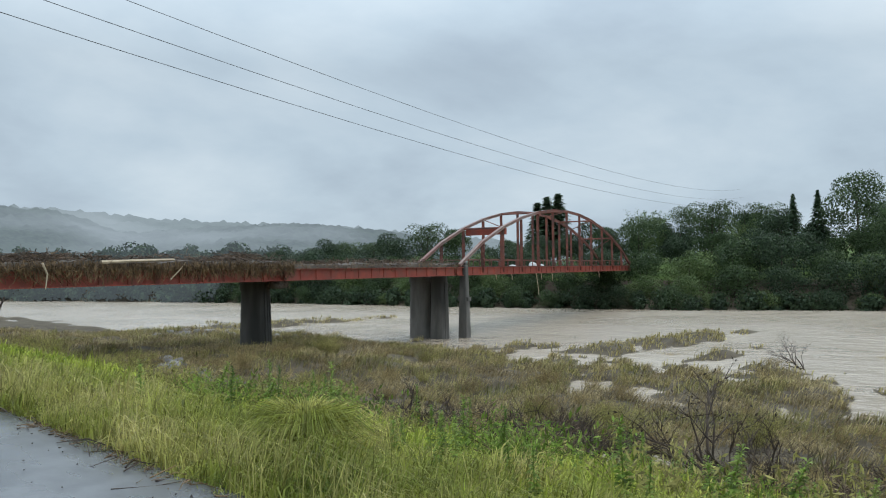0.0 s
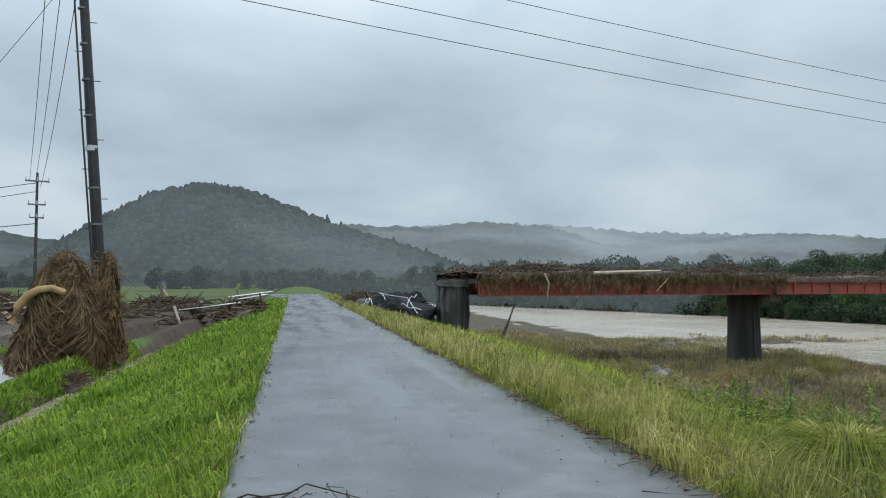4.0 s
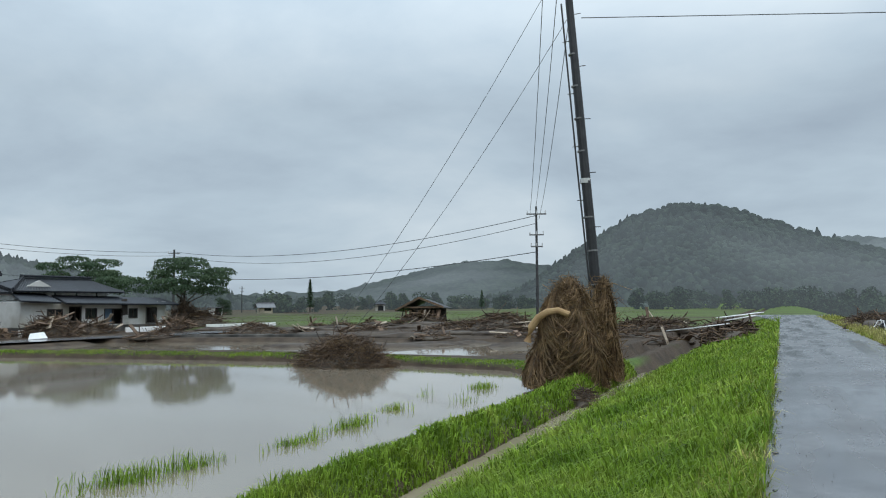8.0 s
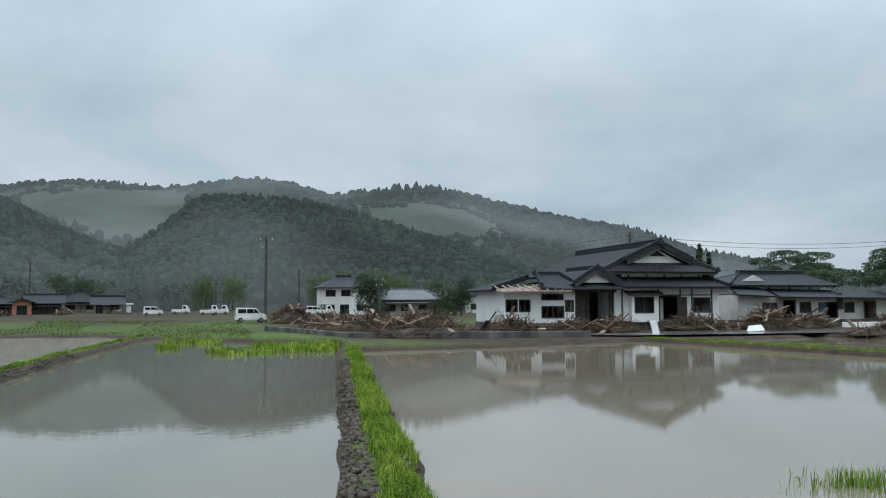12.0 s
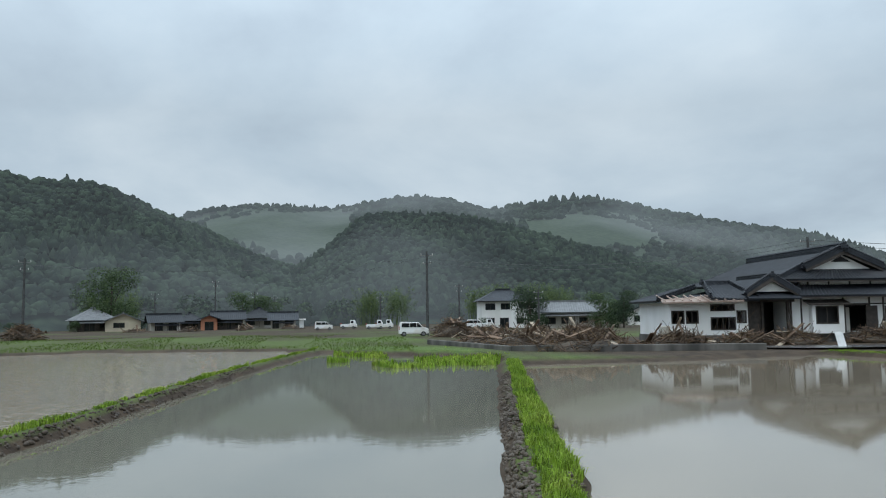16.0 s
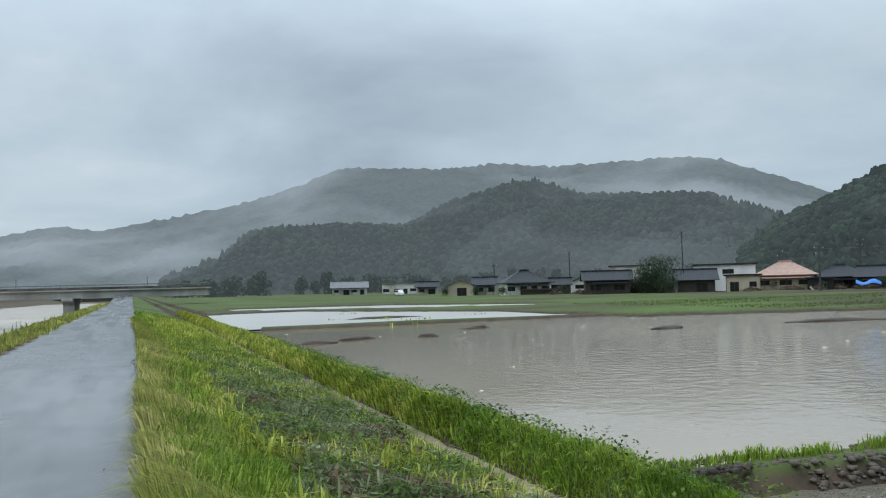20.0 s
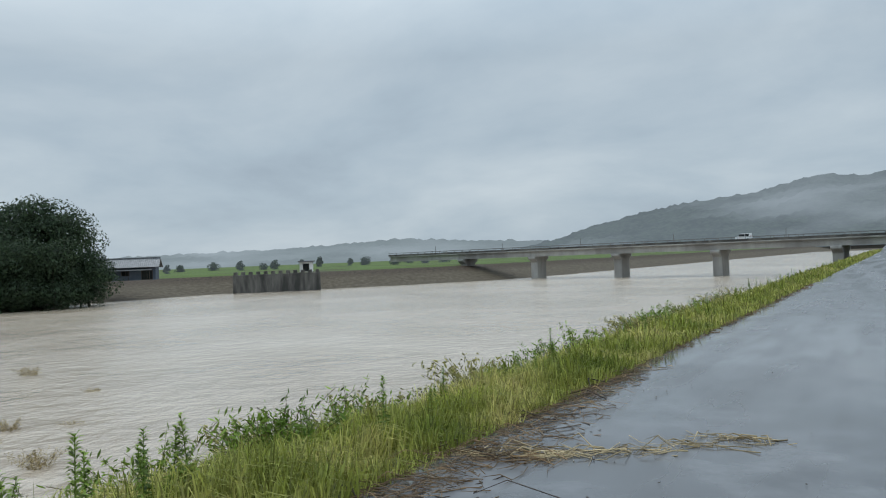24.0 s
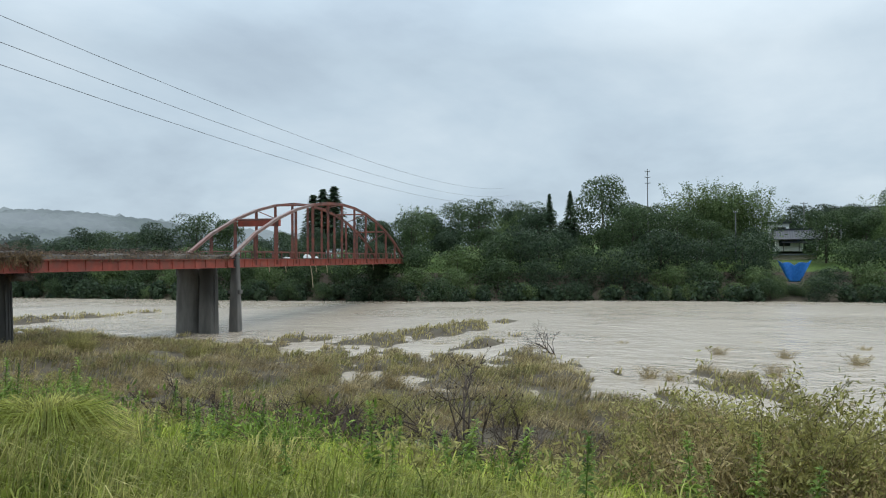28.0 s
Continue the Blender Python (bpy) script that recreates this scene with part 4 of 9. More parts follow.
def portal_leg(s, y, base):
    bm = bmesh.new()
    w0, w1 = 0.52, 0.3
    lo = [bm.verts.new((s + a * w0, y + b * w0, base)) for a, b in ((-1, -1), (1, -1), (1, 1), (-1, 1))]
    hi = [bm.verts.new((s + a * w1, y + b * w1, 1.75)) for a, b in ((-1, -1), (1, -1), (1, 1), (-1, 1))]
    bm.faces.new(lo[::-1]); bm.faces.new(hi)
    for k in range(4):
        bm.faces.new((lo[k], lo[(k + 1) % 4], hi[(k + 1) % 4], hi[k]))
    bmesh.ops.bevel(bm, geom=list(bm.edges), offset=0.07, segments=1, affect="EDGES")
    part("portal_leg", bm, MAT["old_concrete"], red_bridge, "tapered concrete portal leg")


def girder(s0, s1, y):
    """A plate girder: web, flanges and stiffeners, as one rolled and riveted piece."""
    bm = bmesh.new()
    box(bm, s0, s1, y - 0.03, y + 0.03, G_LO, G_HI)
    box(bm, s0, s1, y - 0.2, y + 0.2, G_HI, G_HI + 0.05)
    box(bm, s0, s1, y - 0.2, y + 0.2, G_LO - 0.05, G_LO)
    n = int((s1 - s0) / 1.6)
    for k in range(n + 1):
        x = s0 + (s1 - s0) * k / n
        box(bm, x - 0.02, x + 0.02, y - 0.09, y + 0.09, G_LO, G_HI)
    part("girder", bm, MAT["red_paint"], red_bridge)


abutment()
wall_pier(S_P1, -5.6, 0.62, 0.42)
wall_pier(S_P2 - 0.3, -7.5, 0.55, 0.5, 1.35)
wall_pier(S_P2 - 0.6, -7.5, 0.3, 0.45, -0.75)
for sy in (-1, 1):
    portal_leg(S_P2 + 1.4, sy * 2.35, -7.5)
    part("portal_bracket", box(bmesh.new(), S_P2 + 1.1, S_P2 + 1.7, sy * 2.35 - 0.55, sy * 2.35 + 0.55, -1.6, -1.25), MAT["old_concrete"], red_bridge)
part("portal_beam", one_box(S_P2 + 1.2, S_P2 + 1.6, -2.6, 2.6, 1.75, 1.98, bevel=0.04), MAT["old_concrete"], red_bridge)
for a, b in ((0.3, S_P1 - 0.1), (S_P1 + 0.1, S_P2 - 0.5), (S_P2, S_END)):
    for sy in (-1, 1):
        girder(a, b, sy * HALF)
    part("deck", one_box(a, b, -HALF + 0.25, HALF - 0.25, G_HI - 0.12, G_HI + 0.12), MAT["old_concrete"], red_bridge, "silt-covered concrete deck")

# arch span: top chord, hangers, cross bracing
SPAN0, SPAN1 = S_P2 + 0.6, S_END - 0.3
RISE = 6.7


def arch_z(s):
    t = (s - SPAN0) / (SPAN1 - SPAN0)
    return G_HI + 0.2 + RISE * (1 - (2 * t - 1) ** 2) ** 0.92


PANELS = 12
for sy in (-1, 1):
    y = sy * HALF
    for k in range(PANELS):
        s0, s1 = SPAN0 + (SPAN1 - SPAN0) * k / PANELS, SPAN0 + (SPAN1 - SPAN0) * (k + 1) / PANELS
        a, b = Vector((s0, y, arch_z(s0))), Vector((s1, y, arch_z(s1)))
        bm = bmesh.new()
        d = b - a
        m = Matrix.Translation((a + b) / 2) @ d.to_track_quat("X", "Z").to_matrix().to_4x4()
        box(bm, -d.length / 2 - 0.03, d.length / 2 + 0.03, -0.12, 0.12, -0.13, 0.13, m)
        box(bm, -d.length / 2, d.length / 2, -0.16, 0.16, 0.132, 0.16, m)
        part("arch_chord", bm, MAT["pale_steel"] if k < 4 else MAT["rusty_steel"], red_bridge)
    for k in range(1, PANELS):
        s = SPAN0 + (SPAN1 - SPAN0) * k / PANELS
        bm = bmesh.new()
        z1 = arch_z(s) - 0.15
        box(bm, s - 0.14, s - 0.10, y - 0.11, y + 0.11, G_HI - 0.5, z1)
        box(bm, s + 0.10, s + 0.14, y - 0.11, y + 0.11, G_HI - 0.5, z1)
        n = max(2, int((z1 - G_HI) / 0.7))
        for q in range(n):
            zz = G_HI + 0.2 + (z1 - G_HI - 0.3) * q / n
            box(bm, s - 0.10, s + 0.10, y - 0.08, y + 0.08, zz, zz + 0.09)
        part("hanger", bm, MAT["rusty_steel"], red_bridge)
for k in range(2, PANELS - 1, 2):
    s = SPAN0 + (SPAN1 - SPAN0) * k / PANELS
    part("top_brace", tube(bmesh.new(), [(s, -HALF, arch_z(s)), (s, HALF, arch_z(s))], 0.11, seg=6), MAT["rusty_steel"], red_bridge)
    s1 = SPAN0 + (SPAN1 - SPAN0) * (k + 1) / PANELS
    part("top_brace", tube(bmesh.new(), [(s, -HALF, arch_z(s)), (s1, HALF, arch_z(s1))], 0.05, seg=6), MAT["rusty_steel"], red_bridge)
part("portal_strut", one_box(SPAN0 + 10.4, SPAN0 + 10.8, -HALF, HALF, arch_z(SPAN0 + 10.6) - 0.9, arch_z(SPAN0 + 10.6) - 0.2), MAT["red_paint"], red_bridge)
for sy in (-1, 1):
    part("rail", one_box(S_P2 + 3, S_END - 1, sy * (HALF - 0.25) - 0.03, sy * (HALF - 0.25) + 0.03, G_HI + 0.75, G_HI + 0.82), MAT["rusty_steel"], red_bridge)
    for k in range(26):
        s = S_P2 + 3 + k * 2.3
        part("rail_post", one_box(s - 0.04, s + 0.04, sy * (HALF - 0.25) - 0.04, sy * (HALF - 0.25) + 0.04, G_HI + 0.1, G_HI + 0.78), MAT["rusty_steel"], red_bridge)

# ---------------------------------------------------------------- the long concrete bridge downstream
FB_A, FB_B = (-16.0, -172.0), (138.0, -203.0)
fb_len = math.hypot(FB_B[0] - FB_A[0], FB_B[1] - FB_A[1])
road_bridge = place("road_bridge", Matrix.Translation((FB_A[0], FB_A[1], 0)) @ Matrix.Rotation(math.atan2(FB_B[1] - FB_A[1], FB_B[0] - FB_A[0]), 4, "Z"),
                    "long grey concrete girder bridge on flared piers over the river", "bridge")
FB_TOP = 2.6
part("deck", one_box(0, fb_len, -3.4, 3.4, FB_TOP - 0.35, FB_TOP, bevel=0.05), MAT["light_concrete"], road_bridge)
for sy in (-2.4, 0, 2.4):
    part("girder", one_box(0.2, fb_len - 0.2, sy - 0.4, sy + 0.4, FB_TOP - 1.75, FB_TOP - 0.35), MAT["light_concrete"], road_bridge)
for sy in (-3.3, 3.3):
    part("parapet", one_box(0, fb_len, sy - 0.12, sy + 0.12, FB_TOP, FB_TOP + 0.45), MAT["old_concrete"], road_bridge, "dark weathered parapet")
    part("rail", one_box(0, fb_len, sy - 0.04, sy + 0.04, FB_TOP + 0.85, FB_TOP + 0.95), MAT["pole_concrete"], road_bridge)
    for k in range(int(fb_len / 3)):
        part("rail_post", one_box(k * 3 + 0.5, k * 3 + 0.6, sy - 0.05, sy + 0.05, FB_TOP + 0.45, FB_TOP + 0.86), MAT["pole_concrete"], road_bridge)
for s in (27.5, 52.5, 77.5, 102.5, 127.5):
    bm = bmesh.new()
    prof = [(-2.0, -8), (2.0, -8), (2.0, -0.6), (3.3, 0.25), (3.3, 0.85), (-3.3, 0.85), (-3.3, 0.25), (-2.0, -0.6)]
    a = [bm.verts.new((s - 1.1, y, z)) for y, z in prof]
    b = [bm.verts.new((s + 1.1, y, z)) for y, z in prof]
    bm.faces.new(a); bm.faces.new(b[::-1])
    for k in range(8):
        bm.faces.new((a[k], b[k], b[(k + 1) % 8], a[(k + 1) % 8]))
    bmesh.ops.recalc_face_normals(bm, faces=list(bm.faces))
    bmesh.ops.bevel(bm, geom=list(bm.edges), offset=0.12, segments=1, affect="EDGES")
    part("pier", bm, MAT["light_concrete"], road_bridge)
for k in range(6):
    s = 12 + k * 25
    part("lamp_post", tube(bmesh.new(), [(s, 3.3, FB_TOP), (s, 3.3, FB_TOP + 2.4)], 0.09, 0.06, 6), MAT["pole_concrete"], road_bridge)

# ---------------------------------------------------------------- trees
def leaf_cloud(rs, centers, radii, n, size, flat=0.5, up=0.3):
    """Leaf clumps as small bent quads over the shells of a few ellipsoids."""
    centers, radii = np.array(centers, float), np.array(radii, float)
    w = radii.prod(1) ** 0.66
    k = rs.choice(len(centers), n, p=w / w.sum())
    d = rs.normal(size=(n, 3))
    d[:, 2] += up
    d /= np.linalg.norm(d, axis=1)[:, None]
    r = 0.74 + 0.32 * rs.random(n) ** 0.7
    p = centers[k] + d * radii[k] * r[:, None] + rs.normal(size=(n, 3)) * size * 0.4
    nrm = d + rs.normal(size=(n, 3)) * 0.45
    nrm /= np.linalg.norm(nrm, axis=1)[:, None]
    a = np.cross(nrm, rs.normal(size=(n, 3)))
    a /= np.linalg.norm(a, axis=1)[:, None] + 1e-9
    b = np.cross(nrm, a)
    s = size * (0.6 + 0.8 * rs.random(n))[:, None]
    v = np.stack([p - a * s, p + b * s * flat * 1.4 - nrm * s * 0.15, p + a * s, p - b * s * flat * 1.4 - nrm * s * 0.15], 1).reshape(-1, 3)
    return v, np.arange(4 * n).reshape(n, 4)


def make_tree(name, trunk_bm, verts, faces, leaf, label, bark="bark"):
    t = place(name, Matrix.Identity(4), label, "tree")
    stem = part("trunk" if name == "tree" else "cane_thicket", trunk_bm, MAT[bark], t)
    if name != "tree":
        stem["kind"] = "stuff"
    c = new("crown", mesh_of("crown", verts, faces, MAT[leaf]))
    c.parent = t
    return t


def limbs(rs, h, r, lobes, bottom=0.3):
    bm = bmesh.new()
    q = random.Random(int(rs.integers(1e6)))
    bx, by = (q.random() - 0.5) * 0.08 * h, (q.random() - 0.5) * 0.08 * h
    tube(bm, [(0, 0, -0.6), (bx * 0.3, by * 0.3, h * 0.3), (bx, by, h * 0.75)], r, r * 0.35, 7, 0.2, q)
    for c in lobes:
        z = h * (bottom + 0.25 * q.random())
        m = Vector((c[0] * 0.45, c[1] * 0.45, (z + c[2]) / 2))
        tube(bm, [(bx * z / h, by * z / h, z), m, Vector(c)], r * 0.42, r * 0.1, 5, 0.2, q)
    return bm


def broad(seed, h, w, leaf, lobes=13, n=7500, size=0.125, low=0.2, label="broad-leaved tree with a dense uneven crown on the river bank"):
    rs = np.random.default_rng(seed)
    cs, rr = [], []
    for k in range(lobes):
        a, q = rs.random() * 6.28, rs.random() ** 0.5
        z = h * (low + (0.95 - low) * rs.random())
        g = (1 - ((z / h - 0.55) / 0.62) ** 2)
        cs.append((math.cos(a) * q * w * 0.36 * g, math.sin(a) * q * w * 0.36 * g, z - h * 0.08))
        e = w * (0.19 + 0.13 * rs.random())
        rr.append((e, e, e * 0.75))
    v, f = leaf_cloud(rs, cs, rr, n, size)
    return make_tree("tree", limbs(rs, h, 0.018 * h + 0.06, cs[:6], low * 0.7), v, f, leaf, label)


def cedar(seed, h, w, n=1500, label="tall dark conifer with a narrow pointed crown"):
    rs = np.random.default_rng(seed)
    z = h * (0.16 + 0.84 * rs.random(n) ** 1.25)
    rad = w * 0.5 * (1 - (z / h) ** 1.3) * (0.75 + 0.35 * np.sin(z * 5.0 / (0.09 * h)) ** 2)
    a = rs.random(n) * 6.28
    q = rs.random(n) ** 0.4
    p = np.stack([np.cos(a) * rad * q, np.sin(a) * rad * q, z], 1)
    out = np.stack([np.cos(a), np.sin(a), -0.45 + 0 * a], 1)
    side = np.stack([-np.sin(a), np.cos(a), 0.3 * rs.normal(size=n)], 1)
    s = (0.028 * h * (0.6 + 0.8 * rs.random(n)))[:, None]
    v = np.stack([p - out * s * 0.7, p + side * s * 0.45, p + out * s * 1.1, p - side * s * 0.45], 1).reshape(-1, 3)
    bm = tube(bmesh.new(), [(0, 0, -0.6), (0, 0, h * 0.5), (0.02 * h, 0, h * 0.98)], 0.016 * h + 0.05, 0.02, 6)
    return make_tree("tree", bm, v, np.arange(4 * n).reshape(n, 4), "leaf_cedar", label)


def bamboo(seed, h, w, stems=40, per=120, label="feathery bamboo clump with arching green plumes"):
    rs = np.random.default_rng(seed)
    bm = bmesh.new()
    vs = []
    for k in range(stems):
        a, q = rs.random() * 6.28, rs.random() ** 0.5 * w * 0.4
        x0, y0, hh = math.cos(a) * q, math.sin(a) * q, h * (0.65 + 0.4 * rs.random())
        lx, ly = rs.normal() * 0.13 * h, rs.normal() * 0.13 * h
        pts = [(x0 + lx * t ** 2.2, y0 + ly * t ** 2.2, -0.4 + (hh + 0.4) * t - 0.08 * hh * t ** 4) for t in (0, 0.35, 0.7, 1)]
        tube(bm, pts, 0.05, 0.015, 4)
        t = 0.35 + 0.68 * rs.random(per)
        c = np.stack([x0 + lx * t ** 2.2, y0 + ly * t ** 2.2, hh * t - 0.08 * hh * t ** 4], 1)
        spread = 0.09 * h * (1.15 - t)[:, None] + 0.12
        c += rs.normal(size=(per, 3)) * spread * np.array([1, 1, 0.7])
        d = rs.normal(size=(per, 3)) + np.array([lx, ly, 0]) * 0.6 / (0.13 * h) * 0.3
        d[:, 2] = -0.35 + 0.5 * rs.normal(size=per)
        d /= np.linalg.norm(d, axis=1)[:, None]
        sd = np.cross(d, rs.normal(size=(per, 3)))
        sd /= np.linalg.norm(sd, axis=1)[:, None] + 1e-9
        s = (0.017 * h * (0.6 + 0.8 * rs.random(per)))[:, None]
        vs.append(np.stack([c - d * s, c + sd * s * 0.3, c + d * s, c - sd * s * 0.3], 1).reshape(-1, 3))
    v = np.concatenate(vs)
    return make_tree("bamboo_clump", bm, v, np.arange(len(v)).reshape(-1, 4), "leaf_bamboo", label, "leaf_bamboo")


# far trees get the same haze glow mixed into their surface
F_TREES = distance_material("trees_far", (0.016, 0.032, 0.02), (0.06, 0.09, 0.042), HAZE_GLOW, 0.15, 0.12, 0.006, 0.5)
# bank vegetation: the first of each kind stands in its place, the others are copies
lib = {
    "broad": [broad(11, 9, 8, "leaf_dark"), broad(12, 10, 9, "leaf_mid", 15), broad(13, 8, 8.5, "leaf_dark", 11), broad(14, 8.5, 7, "leaf_mid", 10)],
    "mound": [broad(21, 5.5, 8, "leaf_mid", 13, 4200, 0.13, 0.03, "low spreading bush hanging over the flooded bank"), broad(22, 6, 9, "leaf_dark", 14, 4300, 0.135, 0.03, "dark low thicket hanging over the flooded bank"), broad(23, 4.5, 7, "leaf_bamboo", 12, 4000, 0.125, 0.03, "pale green thicket of cane on the flooded bank")],
    "cedar": [cedar(31, 13, 4.4), cedar(32, 11, 4.6)],
    "bamboo": [bamboo(41, 9, 7), bamboo(42, 10, 8)],
}
far_crowns = []
for seed, h, w, lobes in ((61, 9, 13, 16), (62, 8, 11, 14), (63, 10, 10, 12)):
    rs = np.random.default_rng(seed)
    a, q, zz = rs.random(lobes) * 6.28, rs.random(lobes) ** 0.5, h * (0.08 + 0.85 * rs.random(lobes))
    g = 1 - ((zz / h - 0.5) / 0.65) ** 2
    e = w * (0.17 + 0.12 * rs.random(lobes))
    far_crowns.append(leaf_cloud(rs, np.stack([np.cos(a) * q * w * 0.36 * g, np.sin(a) * q * w * 0.36 * g, zz - h * 0.08], 1), np.stack([e, e, e * 0.8], 1), 900, 0.6))
used = set()
tree_rng = random.Random(77)


def plant(kind, x, y, scale=1.0, k=None, sink=0.0, stretch=1.0, group="trees of the far river bank"):
    k = tree_rng.randrange(len(lib[kind])) if k is None else k
    src = lib[kind][k]
    m = Matrix.Translation((x, y, float(land(x, y)) - sink)) @ Matrix.Rotation(tree_rng.random() * 6.28, 4, "Z")
    if (kind, k) not in used:
        used.add((kind, k))
        src.matrix_basis = m
        src.scale = (scale, scale, scale * stretch)
        tagged(src, group=group)
        return src
    ob = copy_thing(src, m)
    ob.scale = (scale, scale, scale * stretch)
    tagged(ob, group=group)
    return ob


def bank_x(y):
    return float(np.interp(y, FAR_Y, FAR_X))


y = -84.0
while y < 150:
    r = tree_rng.random
    low = 2 < y < 14
    plant("mound", bank_x(y) - 0.6 + 0.8 * r(), y + 2.5 * r(), 0.5 + 0.2 * r(), sink=0.5)
    if not 5 < y < 11.5:
        plant("mound", bank_x(y) + 2.5 + 2.5 * r(), y, (0.6 if low else 0.85) + 0.3 * r(), sink=0.8)
    if not 3 < y < 11.5:
        plant("mound", bank_x(y + 2) + 7 + 3 * r(), y + 2, (0.6 if low else 0.95) + 0.3 * r())
    if not (4 < y < 13):
        plant("broad", bank_x(y) + 14 + 6 * r(), y + 1, (0.65 if y > 70 else 0.7 if y > -15 else 0.95) + 0.45 * r())
    if y < 75 and not (1 < y < 20):
        plant("bamboo" if r() < 0.4 else "broad", bank_x(y) + 28 + 8 * r(), y + 3, 0.85 + 0.3 * r())
    if y < 70 and r() < 0.4:
        plant("broad", bank_x(y) + 58 + 12 * r(), y, 0.9 + 0.3 * r())
    y += 5.2 + 1.4 * r()
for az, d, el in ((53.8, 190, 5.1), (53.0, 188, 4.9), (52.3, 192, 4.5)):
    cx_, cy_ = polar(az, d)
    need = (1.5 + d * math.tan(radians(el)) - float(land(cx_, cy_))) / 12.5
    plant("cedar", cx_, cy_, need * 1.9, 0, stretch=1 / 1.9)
for az, d, s, k in ((69.7, 143, 0.95, 0), (71.2, 148, 1.15, 1), (76.0, 152, 0.75, 0), (107.6, 150, 0.95, 0), (68.0, 150, 0.8, 1), (117.3, 158, 1.0, 0), (118.4, 160, 0.95, 1)):
    plant("cedar", *polar(az, d), s, k)
plant("broad", *polar(73.6, 146), 1.25, 1, stretch=1.25)
for az in (80.3, 81.6, 82.8, 83.6, 81.0):
    plant("bamboo", *polar(az, 150), 1.5)
for az in (92.0, 94.5, 96, 98.5, 101, 104.5, 104):
    plant("bamboo", *polar(az, 165), 1.25)
for az, d in ((57, 170), (59, 175), (61, 168), (63, 172), (65, 170), (66.5, 168), (68, 165), (94.6, 168), (75, 165), (78, 160), (88, 190), (90, 195), (86, 200)):
    plant("broad", *polar(az, d), 1.0)
for az, d, s in ((86.3, 126.5, 0.36), (85.2, 128.5, 0.5), (87.4, 128.5, 0.5), (86.8, 127, 0.3), (85.8, 127, 0.34), (84.4, 132, 0.55), (88.3, 132, 0.5)):
    plant("mound", *polar(az, d), s, sink=0.2)
# grove of great trees at the end of the wood
lib["grove"] = [broad(81, 15, 13, "leaf_dark", 34, 14000, 0.19, 0.22, "great dark tree with a rounded billowing crown"), broad(82, 13, 12, "leaf_dark", 30, 12000, 0.19, 0.2, "great dark tree with a rounded billowing crown")]
for az, d, s, k in ((119.8, 164, 1.3, 1), (121.6, 166, 1.3, 0), (123.4, 163, 1.22, 0), (122.7, 156, 1.0, 1), (120.6, 155, 0.95, 1), (124.7, 160, 0.85, 1), (116.0, 156, 0.85, 0), (117.6, 157, 0.9, 1)):
    plant("grove", *polar(az, d), s, k, group="great dark trees beside the weir hut")
# trees along the far reach upstream and at the foot of the hills
def belt(a0, a1, n, d0, d1, s0, s1, group):
    """A far belt of trees past counting, joined."""
    vs, fs, b = [], [], 0
    for k in range(n):
        az = a0 + (a1 - a0) * (k + tree_rng.random()) / n
        x, y = polar(az, d0 + (d1 - d0) * tree_rng.random())
        v, f = far_crowns[tree_rng.randrange(3)]
        t, sc = tree_rng.random() * 6.28, s0 + (s1 - s0) * tree_rng.random()
        c, s = math.cos(t) * sc, math.sin(t) * sc
        vs.append(np.stack([v[:, 0] * c - v[:, 1] * s + x, v[:, 0] * s + v[:, 1] * c + y, v[:, 2] * sc + float(land(x, y))], 1))
        fs.append(f + b)
        b += len(v)
    tagged(new("far_trees", mesh_of("far_trees", np.concatenate(vs), np.concatenate(fs), F_TREES)), "distant broad-leaved " + group + " under a painted haze glow", "trees", kind="stuff")


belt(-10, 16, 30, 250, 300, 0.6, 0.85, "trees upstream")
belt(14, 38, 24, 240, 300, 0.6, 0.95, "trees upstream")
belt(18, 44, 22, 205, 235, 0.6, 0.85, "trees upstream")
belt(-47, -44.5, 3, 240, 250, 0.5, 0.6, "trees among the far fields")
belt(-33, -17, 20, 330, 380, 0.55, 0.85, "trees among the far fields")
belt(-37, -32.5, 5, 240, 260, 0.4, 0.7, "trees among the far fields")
plant("broad", *polar(-39.5, 190), 0.5, group="trees among the far fields")
plant("cedar", *polar(-33.4, 248), 0.8, 0, group="trees among the far fields")
plant("cedar", *polar(-20.8, 305), 0.7, 1, group="trees among the far fields")
belt(-136, -66, 58, 222, 262, 0.55, 0.95, "trees at the foot of the hill")
for az in (-108.5, -106.8, -82, -80.5, -79, -77.5, -76, -90, -88):
    plant("bamboo", *polar(az, 215), 1.2, group="trees at the foot of the hill")
for az, s in ((-107.7, 1.5), (-99, 0.9), (-97.5, 0.8)):
    plant("broad", *polar(az, 200), s, 1, group="trees at the foot of the hill")
belt(127, 152, 16, 340, 430, 0.3, 0.6, "trees across the plain")
belt(-177, -134, 30, 360, 430, 0.7, 1.1, "trees at the foot of the hill")


# low woods at the water's edge along the upstream reach
def shore_belt(y0, y1, step, off, size=0.55):
    vs, fs, b, y = [], [], 0, y0
    while y < y1:
        x = bank_x(y) + off + 2 * tree_rng.random()
        v, f = far_crowns[tree_rng.randrange(3)]
        sc = size * (1 + 0.45 * tree_rng.random())
        vs.append(v * sc + np.array([x, y, float(land(x, y)) - 0.8]))
        fs.append(f + b)
        b += len(v)
        y += step * (0.7 + 0.6 * tree_rng.random())
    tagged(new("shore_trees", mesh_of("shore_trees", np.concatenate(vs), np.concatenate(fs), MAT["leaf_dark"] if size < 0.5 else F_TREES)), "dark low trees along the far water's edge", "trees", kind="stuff")


